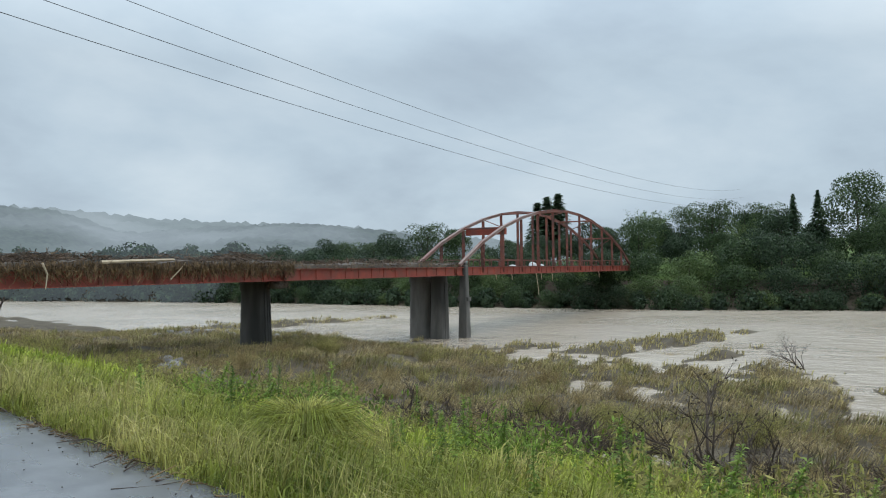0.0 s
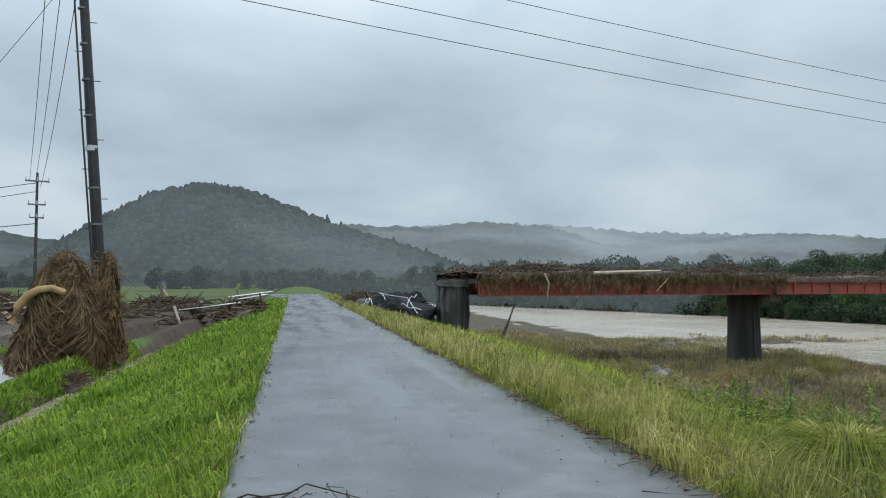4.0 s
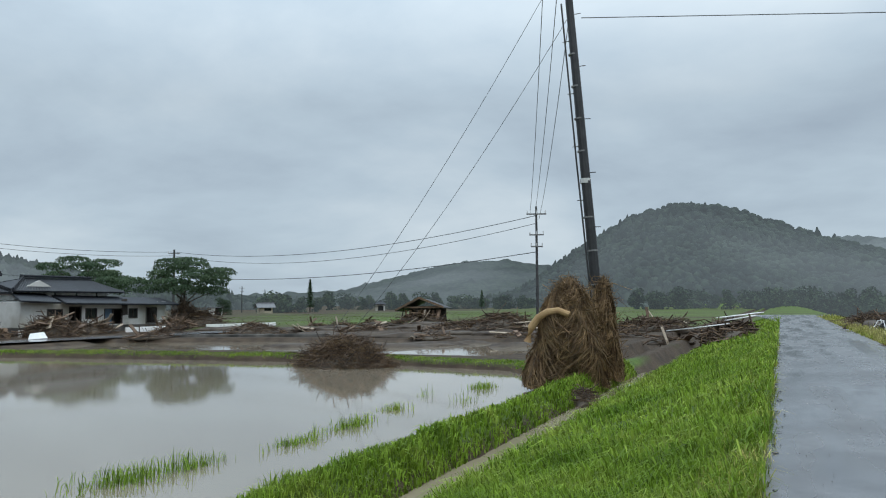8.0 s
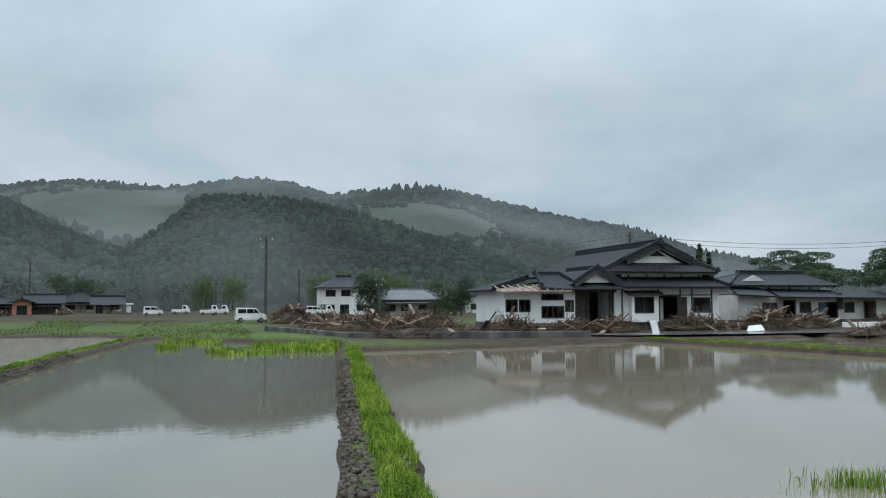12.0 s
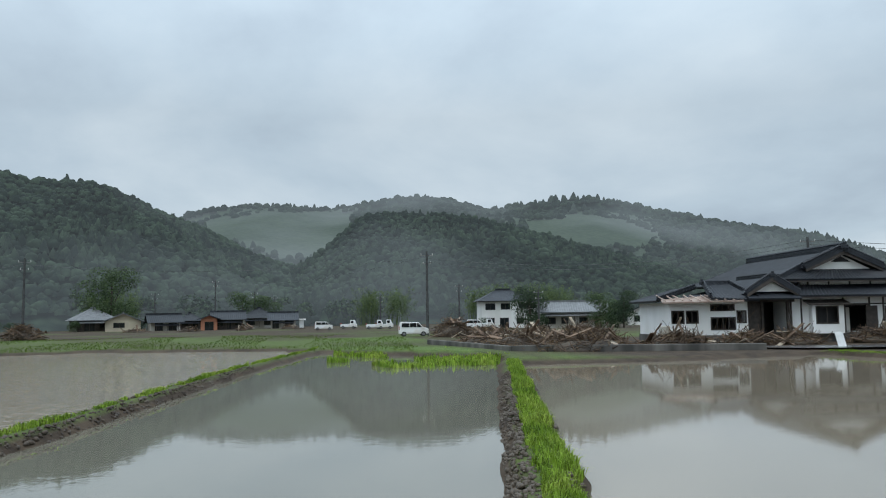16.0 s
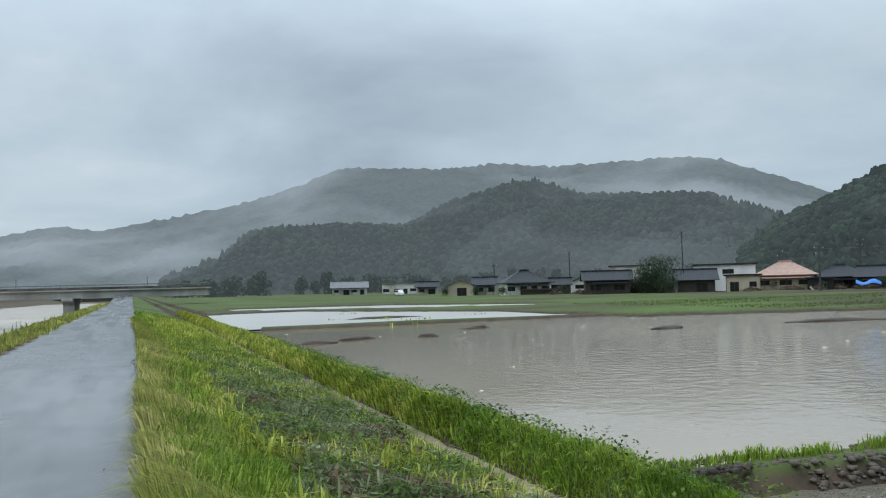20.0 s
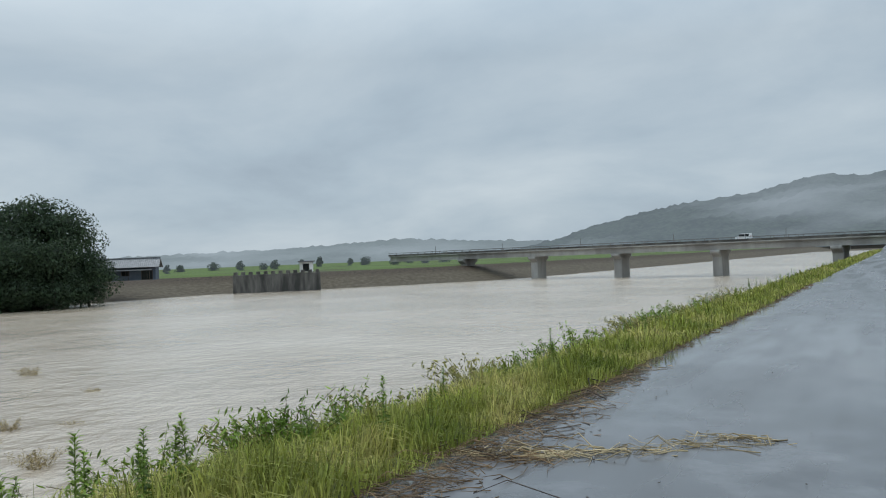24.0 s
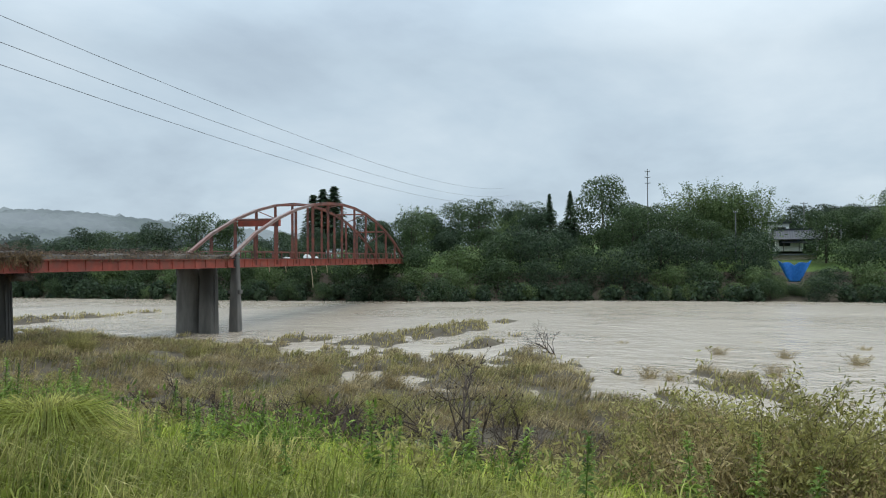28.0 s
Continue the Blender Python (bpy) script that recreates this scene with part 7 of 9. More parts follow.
village_house(-28.3, 300, 0, 3.4, 4, 3.0, "hip", wall="dirty_wall", wins=1)
village_house(-118.2, 190, 6, 6.6, 7, 5.4, "front", tile="roof_grey", storeys=2, wins=1, label="white two-storey house with a low lean-to")
# closed near-black walls imitate the shade of an open porch
village_house(-119.0, 185, 6, 8.6, 3, 2.1, "flat", wall="shade_black", tile="roof_grey", wins=2, label="lean-to porch of a white house, shade painted as black walls")
village_house(-121.2, 200, 6, 7, 9, 3.6, "hip", wall="dark_wood", wins=2, label="dark timber house with a high tiled roof")
village_house(-115.8, 186, 6, 5.5, 5, 3.2, "flat", wall="dirty_wall", tile="roof_tile", wins=1, label="open garage shed with pale posts")
village_house(-123.9, 182, -12, 10, 9, 3.0, "hip", wall="dirty_wall", wins=3, label="low tiled farmhouse with an open front")
village_house(-126.6, 186, -8, 5, 6, 2.4, "gable", wall="dark_wood", wins=1)
village_house(-128.6, 178, -8, 7, 7, 2.8, "gable", wall="dark_wood", wins=2, label="low dark house with a sagging tiled roof")
village_house(-130.9, 184, -8, 9, 8, 3.0, "hip", wall="dark_wood", wins=2, label="low dark house with a broad tiled roof")
village_house(-108.8, 196, 12, 8, 9, 3.0, "hip", wall="dark_wood", tile="roof_grey", wins=2)
village_house(-106.9, 186, 0, 7, 7, 2.7, "front", wall="cream_wall", tile="roof_grey", wins=1, label="pale gabled village house")
village_house(-104.3, 184, 8, 6, 6, 2.2, "gable", wall="dirty_wall", wins=2)
village_house(-102.6, 196, 0, 5, 6, 2.6, "hip", wall="dark_wood", wins=2)
village_house(-101.3, 182, 0, 3.4, 5, 3.0, "front", wall="orange_wall", wins=1, label="orange-walled shop with a tiled roof")
village_house(-100.0, 184, 0, 6.2, 6, 2.7, "gable", wall="dark_wood", wins=3)
village_house(-97.9, 196, 0, 7.5, 8, 3.0, "hip", wall="dirty_wall", wins=2)
village_house(-96.2, 188, 0, 5.5, 6, 2.3, "gable", wall="dirty_wall", wins=2)
village_house(-94.9, 186, 0, 0.9, 0.9, 2.0, "flat", tile="white_wall", wins=0, label="pale metal roadside cabinet beside the village street")
# downstream village
village_house(-156.7, 190, 0, 6, 9, 3.0, "front", wall="cream_wall", tile="roof_grey", wins=1, label="cream gabled house with a pale grey roof")
village_house(-154.9, 194, 0, 5, 6, 3.0, "gable", tile="roof_tile", wall="dirty_wall", wins=2)
village_house(-152.0, 178, 12, 10, 9, 3.3, "hip", wins=4, label="long white house with a grey hipped roof")
village_house(-150.9, 172, 12, 8, 0.6, 1.1, "flat", wall="dark_wood", tile="dark_wood", wins=0, label="dark garden wall before a white house")
village_house(-149.4, 182, 0, 4, 5, 2.6, "gable", wall="dark_wood", wins=1)
village_house(-147.9, 195, 0, 5, 6, 3.0, "front", wins=1)
village_house(-146.1, 162, 5, 8.6, 6, 3.4, "gable", wall="dark_wood", tile="roof_tile", wins=2, label="dark timber shed with a tiled roof")
village_house(-144.4, 205, 0, 10, 7, 6.4, "flat", wall="dirty_wall", tile="dark_wood", storeys=2, wins=3)
village_house(-145.6, 190, 0, 7, 7, 3.4, "gable", wall="dirty_wall", tile="roof_grey", wins=2)
village_house(-138.1, 180, 4, 12, 8, 5.6, "flat", wall="white_wall", tile="roof_tile", storeys=2, wins=1, label="tall white flat-roofed shop with a dark eave")
village_house(-140.0, 168, 4, 7, 7, 3.0, "gable", wall="dark_wood", wins=1)
village_house(-136.9, 166, 4, 6, 4, 3.2, "flat", wall="cream_wall", tile="roof_tile", wins=2, label="low brown-fronted shop extension")
village_house(-134.2, 176, 0, 10.5, 9, 3.6, "hip", wall="cream_wall", tile="roof_pink", wins=3, label="cream house with a faded pink hipped roof")
# black walls painted as the shaded space under the carport roof
village_house(-132.1, 170, 0, 4.5, 4, 2.3, "flat", wall="shade_black", tile="roof_tile", wins=0, label="carport with a dark flat roof, its shade a black box")
village_house(-164.9, 300, 0, 13, 8, 3.2, "gable", tile="roof_grey", wall="dirty_wall", wins=4)
village_house(-161.2, 290, 0, 13, 8, 3.8, "flat", tile="roof_grey", wall="dirty_wall", wins=4, label="long pale flat-roofed workshop")
village_house(-159.2, 240, 0, 6, 5, 2.8, "gable", wall="dirty_wall", wins=2)
# across the river
village_house(86.4, 160, 4, 7, 6, 2.6, "gable", wins=2, z=2.6, label="white riverside house with a long dark roof")
village_house(85.2, 165, 4, 4.0, 5, 5.4, "flat", storeys=2, wins=1, z=2.6, label="white two-storey block of a riverside house")
village_house(86.3, 150, 4, 7, 0.8, 0.9, "flat", wall="cream_wall", tile="roof_grey", wins=0, z=0.9, label="cream retaining wall below a riverside house")
village_house(93.1, 154, -6, 6, 6, 2.4, "front", tile="roof_grey", wins=1, z=0.9, label="small white hut with a pale gabled roof")
village_house(79.9, 150, 0, 4, 4, 2.4, "flat", wall="white_wall", tile="roof_grey", wins=1, z=1.0, label="small white shed in the trees")
village_house(90.2, 215, 0, 14, 7, 4, "gable", wins=3, z=8.0)
village_house(127.3, 178, -8, 11, 6, 3.2, "gable", wall="blue_wall", tile="roof_grey", wins=3, z=-0.7, label="dark blue-grey hut beside the weir")
weir = place("weir_wall", Matrix.Translation((*polar(137.2, 185), -2.9)) @ Matrix.Rotation(radians(40), 4, "Z"), "dark crenellated concrete weir wall on the far bank", "wall")
part("wall", one_box(-10, 10, -0.6, 0.6, -2.0, 2.2, bevel=0.08), MAT["old_concrete"], weir)
for k in range(12):
    part("merlon", one_box(-9.8 + k * 1.7, -8.9 + k * 1.7, -0.5, 0.5, 2.2, 2.9), MAT["old_concrete"], weir)
village_house(139.3, 198, 0, 3.2, 3, 2.4, "flat", tile="roof_grey", wins=1, z=-0.6, label="small white gatehouse on the weir")

# ---------------------------------------------------------------- sticks, straw and heaps
def ribbon_mesh(name, P, W, mat):
    """Strips through points P (n, k, 3), each W (n, 1) wide, turned at random."""
    n, k, _ = P.shape
    rs = np.random.default_rng(n * 7 + k)
    d = P[:, -1] - P[:, 0]
    s = np.cross(d, rs.normal(size=(n, 3)))
    s = s / (np.linalg.norm(s, axis=1)[:, None] + 1e-9) * W
    V = np.stack([P - s[:, None, :], P + s[:, None, :]], 2).reshape(-1, 3)
    i = (np.arange(n) * k * 2)[:, None] + (np.arange(k - 1) * 2)[None, :]
    i = i.reshape(-1, 1)
    return mesh_of(name, V, np.concatenate([i, i + 1, i + 3, i + 2], 1), mat)


def stick_mesh(name, a, b, r, mat, bend=0.08, seed=0):
    """Thin three-sided bent sticks from a to b (n, 3) with radii r (n,)."""
    rs = np.random.default_rng(seed)
    n = len(a)
    L = np.linalg.norm(b - a, axis=1)[:, None]
    m = (a + b) / 2 + rs.normal(size=(n, 3)) * bend * L
    d = (b - a) / (L + 1e-9)
    u = np.cross(d, rs.normal(size=(n, 3)))
    u /= np.linalg.norm(u, axis=1)[:, None] + 1e-9
    w = np.cross(d, u)
    rings = []
    for p, f in ((a, 1.0), (m, 0.85), (b, 0.45)):
        for k in range(3):
            c, s = math.cos(2.094 * k), math.sin(2.094 * k)
            rings.append(p + (u * c + w * s) * (r * f)[:, None])
    V = np.stack(rings, 1).reshape(-1, 3)
    q = []
    for g in (0, 3):
        for k in range(3):
            q.append((g + k, g + (k + 1) % 3, g + 3 + (k + 1) % 3, g + 3 + k))
    F = (np.arange(n) * 9)[:, None, None] + np.array(q)[None]
    return mesh_of(name, V, F.reshape(-1, 4), mat)


def lump(rx, ry, h, seed, n=18):
    """A low uneven mound, for the packed heart of a heap."""
    bm = bmesh.new()
    bmesh.ops.create_icosphere(bm, subdivisions=3, radius=1.0)
    for v in bm.verts:
        f = 1 + 0.28 * noise.noise(v.co * 1.7 + Vector((seed, 0, 0))) + 0.15 * noise.noise(v.co * 4.1 + Vector((0, seed, 0)))
        v.co = Vector((v.co.x * rx * f, v.co.y * ry * f, max(-0.25, v.co.z) * h * f))
    return bm


def heap(name, x, y, rx, ry, h, n, label, seed, length=1.2, r=0.018, mat="driftwood", core="mud", straw=0.4, turn=0.0, z=None, category="debris heap", group="flood debris", stand=0.25, boards=0):
    """A heap of flood wrack: packed core, sticks lying over it, straw and broken boards."""
    rs = np.random.default_rng(seed)
    z = float(land(x, y)) if z is None else z
    t = place(name, pose(x, y, z, 0, 0, turn), label, category, group)
    part("core", lump(rx * 0.85, ry * 0.85, h * 0.72, seed), MAT[core], t, smooth=True)

    def pts(k):
        a, q = rs.random(k) * 6.283, rs.random(k) ** 0.6
        px, py = np.cos(a) * q * rx, np.sin(a) * q * ry
        return np.stack([px, py, h * np.clip(1 - q ** 2, 0, 1) * (0.75 + 0.3 * rs.random(k))], 1)

    def sticks(k, ln, rad, m, part_name):
        c = pts(k)
        d = rs.normal(size=(k, 3)) * np.array([1, 1, stand])
        d /= np.linalg.norm(d, axis=1)[:, None]
        s = (ln * (0.4 + 0.9 * rs.random(k)))[:, None] * 0.5
        c[:, 2] = np.maximum(c[:, 2], 0.03)
        o = new(part_name, stick_mesh(part_name, c - d * s, c + d * s, rad * (0.5 + rs.random(k)), m, 0.1, seed))
        o.parent = t
        o["kind"] = "stuff"

    sticks(n, length, r, MAT[mat], "stick_layer")
    if straw:
        sticks(int(n * straw * 2), length * 0.6, r * 0.4, MAT["straw"], "straw")
    q = random.Random(seed)
    for k, p in enumerate(pts(boards) if boards else ()):
        m = Matrix.Translation((p[0], p[1], p[2] + 0.1)) @ Euler((q.gauss(0, 0.35), q.gauss(0, 0.45), q.random() * 6.28)).to_matrix().to_4x4()
        L, w = 0.5 + 1.1 * q.random(), 0.06 + 0.14 * q.random() ** 2
        part("board", one_box(-L, L, -w, w, -0.025, 0.025, m=m), MAT[q.choice(("board_pale", "board_brown", "board_brown", "driftwood"))], t)
    return t


# the barn that the flood broke open
bx_, by_ = polar(-25.2, 106)
barn = place("barn", Matrix.Translation((bx_, by_, float(land(bx_, by_)))) @ Matrix.Rotation(radians(90 - (-25.2 + 180) - 14), 4, "Z"), "brown collapsed timber barn with a sagging open gable", "barn")
for y0, lean in ((-2.7, 0.5), (-0.6, 0.2), (0.9, -0.1), (2.7, -0.35)):
    for x0 in (-2.0, 2.2):
        part("post", tube(bmesh.new(), [(x0, y0, -0.2), (x0 + 0.1, y0 + lean, 2.0)], 0.09, 0.08, 6), MAT["dark_wood"], barn)
for s, low in ((-1, 1.3), (1, 1.7)):
    part("roof_slope", flat_slope(bmesh.new(), [(-2.9, s * 3.3, low), (2.9, s * 3.2, low + 0.15), (2.8, 0.1, 3.1), (-2.8, 0.1, 2.9)], 0.12), MAT["roof_tile"], barn)
    part("barge_board", flat_slope(bmesh.new(), [(2.95, s * 3.3, low), (2.95, s * 3.3, low + 0.28), (2.95, 0, 3.25), (2.95, 0, 2.95)], 0.07), MAT["board_brown"], barn)
part("tie_beam", one_box(2.5, 2.62, -2.7, 2.8, 1.75, 1.95), MAT["board_brown"], barn)
part("back_wall", one_box(-2.1, -2.0, -2.6, 2.6, 0, 2.0), MAT["dark_wood"], barn)
for k in range(9):
    y0 = -2.6 + 0.62 * k
    part("wall_board", one_box(2.24, 2.3, y0 - 0.16, y0 + 0.16, -0.1, 0.7 + 0.9 * abs(math.sin(k * 2.1))), MAT["board_brown" if k % 3 else "board_pale"], barn)
heap("debris_heap", *polar(-25.4, 103), 3.6, 1.2, 1.1, 160, "dark wreckage spilled from a broken barn", 18, 2.0, 0.05, boards=16)
wr = random.Random(23)
for k in range(34):
    az, d = -46 + 40 * wr.random(), 44 + 52 * wr.random()
    x, y = polar(az, d)
    if not (-60 < x < -4) or bool(inside(x, y, PADDY_5)):
        continue
    heap("debris_heap", x, y, 0.8 + 1.2 * wr.random(), 0.5 + 0.4 * wr.random(), 0.25 + 0.35 * wr.random(), 50, "low scatter of sticks and boards in a muddy field", 400 + k, 1.5, 0.03, boards=3, turn=-az)
for k in range(40):     # wreckage and rubbish along the village's edge
    az = -152 + 58 * wr.random()
    x, y = polar(az, 158 + 18 * wr.random())
    heap("debris_heap", x, y, 0.8 + 1.4 * wr.random(), 0.7, 0.4 + 0.6 * wr.random(), 36, "low heap of wreckage before the village houses", 450 + k, 1.6, 0.05, boards=3, turn=-az)

# the straw-hung power pole beside the paddy
def straw_drape(name, x, y, z, rx, ry, h, n, label, seed, lean=0.0, turn=0.0):
    """Straw and reeds draped over a core, hanging down its sides like thatch."""
    rs = np.random.default_rng(seed)
    t = place(name, pose(x, y, z, 0, 0, turn), label, "debris heap", "straw caught by the flood")
    bm = bmesh.new()
    bmesh.ops.create_icosphere(bm, subdivisions=3, radius=1.0)
    for v in bm.verts:
        q = (v.co.z + 1) / 2
        g = (1 - q ** 1.5) ** 0.62 if q < 1 else 0
        a = math.atan2(v.co.y, v.co.x)
        f = 0.9 + 0.2 * noise.noise(Vector((math.cos(a) * 2, math.sin(a) * 2, q * 3 + seed)))
        v.co = Vector((math.cos(a) * rx * 0.9 * g * f + lean * q * h, math.sin(a) * ry * 0.9 * g * f, q * h * 0.96 - 0.15))
    part("core", bm, MAT["mud"], t, smooth=True)
    a = rs.random(n) * 6.283
    lumpy = 1 + 0.13 * np.sin(a * 3 + seed) + 0.08 * np.sin(a * 7 + 2 * seed)
    q0 = 1 - 0.95 * rs.random(n) ** 1.1
    run = 0.12 + 0.33 * rs.random(n)
    tw = rs.normal(size=n) * 0.8
    P = []
    for k in range(5):
        u = k / 4
        q = np.clip(q0 - run * u, 0.0, 1)
        aa = a + tw * u
        g = np.clip(1 - q ** 1.5, 0, 1) ** 0.62 + 0.03 + 0.07 * rs.random(n) * (u + 0.3)
        g = g * lumpy * (1 + 0.10 * np.sin(q * 9 + aa * 2))
        P.append(np.stack([np.cos(aa) * rx * g + lean * q * h, np.sin(aa) * ry * g, q * h + 0.05 * rs.normal(size=n)], 1))
    o = new("straw", ribbon_mesh("straw", np.stack(P, 1), (0.006 + 0.011 * rs.random(n))[:, None], MAT["straw"]))
    o.parent = t
    o["kind"] = "stuff"
    m = n // 4
    hq, ta = 0.1 + 0.88 * rs.random(m), rs.random(m) * 6.283
    tr_ = (1 - hq ** 1.5) ** 0.62 * (0.75 + 0.35 * rs.random(m))
    c = np.stack([np.cos(ta) * rx * tr_ + lean * h * hq, np.sin(ta) * ry * tr_, h * hq], 1)
    d = rs.normal(size=(m, 3)) * np.array([1, 1, 0.8])
    o = new("stalk_layer", stick_mesh("stalk_layer", c - d * 0.16, c + d * 0.26, 0.006 + 0.010 * rs.random(m), MAT["straw"], 0.2, seed))
    o.parent = t
    o["kind"] = "stuff"
    return t


nest = straw_drape("straw_heap", -6.55, 23.5, -0.95, 0.98, 0.95, 3.15, 6500, "tall brown straw heap piled against a power pole", 3, lean=0.03)
bm = bmesh.new()
tube(bm, [(-1.0, -0.72, 1.3), (-0.86, -0.78, 1.72), (-0.62, -0.82, 2.02), (-0.34, -0.84, 2.18), (-0.02, -0.8, 2.22), (0.28, -0.74, 2.1)], 0.12, 0.09, 10, 0.1)
part("bent_log", bm, material("pale_log", [(0.30, 0.18, 0.08), (0.46, 0.31, 0.15)], 3.0, 0.75, 0.004, 25), nest, "pale bent peeled log")
straw_drape("straw_heap", -5.85, 25.3, -0.9, 0.5, 0.45, 3.2, 1800, "brown straw wound round the foot of a power pole", 4, lean=0.02)
heap("straw_heap", -5.35, 20.4, 0.45, 0.6, 0.45, 160, "small clump of brown straw on the ditch bank", 8, 0.7, 0.01)

# ---------------------------------------------------------------- poles and wires
INS = material("insulator", [(0.5, 0.5, 0.48), (0.6, 0.6, 0.58)], 2.0, 0.3)


def power_pole(x, y, top, r=0.15, arms=((0.4, 1.6),), turn=0.0, mat="pole_concrete", lean=(0, 0), label="grey concrete power pole with crossarms", steps=False):
    z = float(land(x, y)) - 0.3
    h = top - z
    t = place("power_pole", pose(x, y, z, 0, 0, turn), label, "power pole", "power poles")
    part("shaft", tube(bmesh.new(), [(0, 0, 0), (lean[0] * 0.5, lean[1] * 0.5, h * 0.5), (lean[0], lean[1], h)], r, r * 0.62, 10), MAT[mat], t)
    for below, w in arms:
        f = (h - below) / h
        a = part("crossarm", one_box(lean[0] * f - w / 2, lean[0] * f + w / 2, lean[1] * f - 0.05 - r, lean[1] * f + 0.05 - r, h - below - 0.05, h - below + 0.05), MAT["pole_concrete"], t)
        for s in (-0.46, 0, 0.46):
            part("insulator", tube(bmesh.new(), [(lean[0] * f + s * w, lean[1] * f - r, h - below + 0.05), (lean[0] * f + s * w, lean[1] * f - r, h - below + 0.27)], 0.05, 0.035, 6), INS, a)
    if steps:
        for k in range(int(h / 0.9)):
            zz = 2.2 + k * 0.9
            if zz > h - 0.3:
                break
            f, s = zz / h, (1 if k % 2 else -1)
            part("step_bolt", tube(bmesh.new(), [(lean[0] * f + s * r * 0.6, lean[1] * f, zz), (lean[0] * f + s * (r + 0.16), lean[1] * f, zz)], 0.014, seg=5), MAT["pole_black"], t)
    return t


def wire(a, b, sag, r=0.016, label="dark overhead power line", group="power lines", n=22):
    a, b = Vector(a), Vector(b)
    pts = [a.lerp(b, k / n) - Vector((0, 0, sag * 4 * (k / n) * (1 - k / n))) for k in range(n + 1)]
    o = part("power_line", tube(bmesh.new(), pts, r, seg=4), MAT["wire"])
    return tagged(o, label, "power line", group)


p1 = power_pole(-5.85, 25.5, 14.3, 0.185, ((0.3, 1.9), (1.5, 1.2)), 0, "pole_black", (-1.15, 0.1), "tall leaning power pole in a black sleeve", True)
part("bare_foot", tube(bmesh.new(), [(0, 0, 0), (-0.25, 0.02, 2.9)], 0.2, 0.192, 10), MAT["pole_concrete"], p1, "bare grey concrete foot")
for k, zz in enumerate((3.0, 4.1, 5.2, 6.35, 7.4, 8.5, 9.6, 10.7)):
    f = zz / 14.5
    part("band", tube(bmesh.new(), [(-1.15 * f, 0.1 * f, zz), (-1.15 * f - 0.004, 0.1 * f, zz + (0.16 if k == 3 else 0.05))], 0.205 - 0.07 * f, seg=10), INS if k == 3 else MAT["pole_concrete"], p1)
part("conduit", tube(bmesh.new(), [(-0.24, -0.12, 1.2), (-0.75, -0.1, 7.0), (-1.2, 0, 12.5)], 0.03, seg=6), MAT["pole_black"], p1)
P2 = polar(-17.1, 60)
power_pole(*P2, 8.9, 0.13, ((0.6, 1.5), (2.2, 1.1), (3.1, 0.9)), 20, "pole_dark", label="dark slender power pole with crossarms")
PH = [(polar(-42.9, 108), 8.8), (polar(-59.4, 92), 9.3), (polar(-85.7, 95), 9.3), (polar(-112.8, 115), 9.7), (polar(-100.9, 190), 10.5), (polar(-38.2, 250), 7.2), (polar(-83.4, 150), 7.5),
      (polar(-77.6, 128), 5.5), (polar(-148.7, 190), 9.1), (polar(-140.8, 200), 13.5), (polar(-129.7, 185), 9.5), (polar(-154.2, 200), 7.0), (polar(-98.2, 200), 8.0), (polar(-96.8, 205), 7.0), (polar(-104.9, 185), 7.5), (polar(-89.2, 190), 6.5), (polar(-122.8, 190), 6.5), (polar(-134.5, 195), 8.0),
      (polar(-132.1, 150), 7.0), (polar(-36.6, 260), 6.5)]
for (px_, py_), top in PH:
    power_pole(px_, py_, top, 0.2, ((0.5, 1.5), (1.5, 1.0)), math.degrees(math.atan2(py_, px_)) + 90, "pole_dark", label="dark weathered power pole with crossarms")
for az, d, top, arms in ((76.7, 150, 18.2, ((0.5, 1.0), (1.6, 1.0), (2.7, 1.0))), (82.6, 143, 9.6, ((0.3, 0.6),)), (86.9, 175, 12.8, ((0.3, 1.4),)), (89.1, 178, 12.0, ())):
    power_pole(*polar(az, d), top, 0.14, arms, -az)
top1 = (-6.95, 25.6)
far_pole = polar(66.9, 205)
for k, (dx, zt, zf) in enumerate(((0.55, 11.0, 16.5), (0.0, 12.0, 18.2), (-0.55, 13.2, 20.2))):
    wire((top1[0] + dx, top1[1], zt), (far_pole[0], far_pole[1] + k * 1.0, zf), 3.5, 0.015)
for k, dx in enumerate((-0.7, -0.2, 0.3)):
    wire((top1[0] + dx, top1[1], 13.0 - 0.4 * k), (P2[0] + dx * 0.7, P2[1], 8.4 - k * 0.25), 0.7, 0.014)
for dx, zt, e in ((0.1, 13.2, (-17.8, 28.6, 0.45)), (0.3, 11.3, (-17.0, 28.9, 0.5))):
    wire((top1[0] + dx, top1[1] - 0.1, zt), e, 0.5, 0.011, "slack cable hanging from a leaning pole")
for z0, z1, sg, rr in ((8.2, 8.5, 1.6, 0.026), (7.6, 8.0, 1.9, 0.022)):
    wire((*P2, z0), (*PH[0][0], z1), sg, rr)
    wire((*PH[0][0], z1), (*PH[1][0], z1 + 0.5), 0.7, rr)
    wire((*PH[1][0], z1 + 0.5), (*PH[2][0], z1), 1.7, rr)
wire((*P2, 5.4), (*PH[0][0], 5.3), 1.1, 0.03)
wire((*PH[0][0], 5.3), (*PH[1][0], 5.8), 0.8, 0.026)
wire((*PH[2][0], 8.6), (*PH[3][0], 8.9), 1.3, 0.022)
wire((*PH[3][0], 8.9), (*PH[18][0], 6.4), 1.3, 0.022)
wire((*PH[4][0], 9.8), (*PH[2][0], 8.7), 1.5, 0.025)

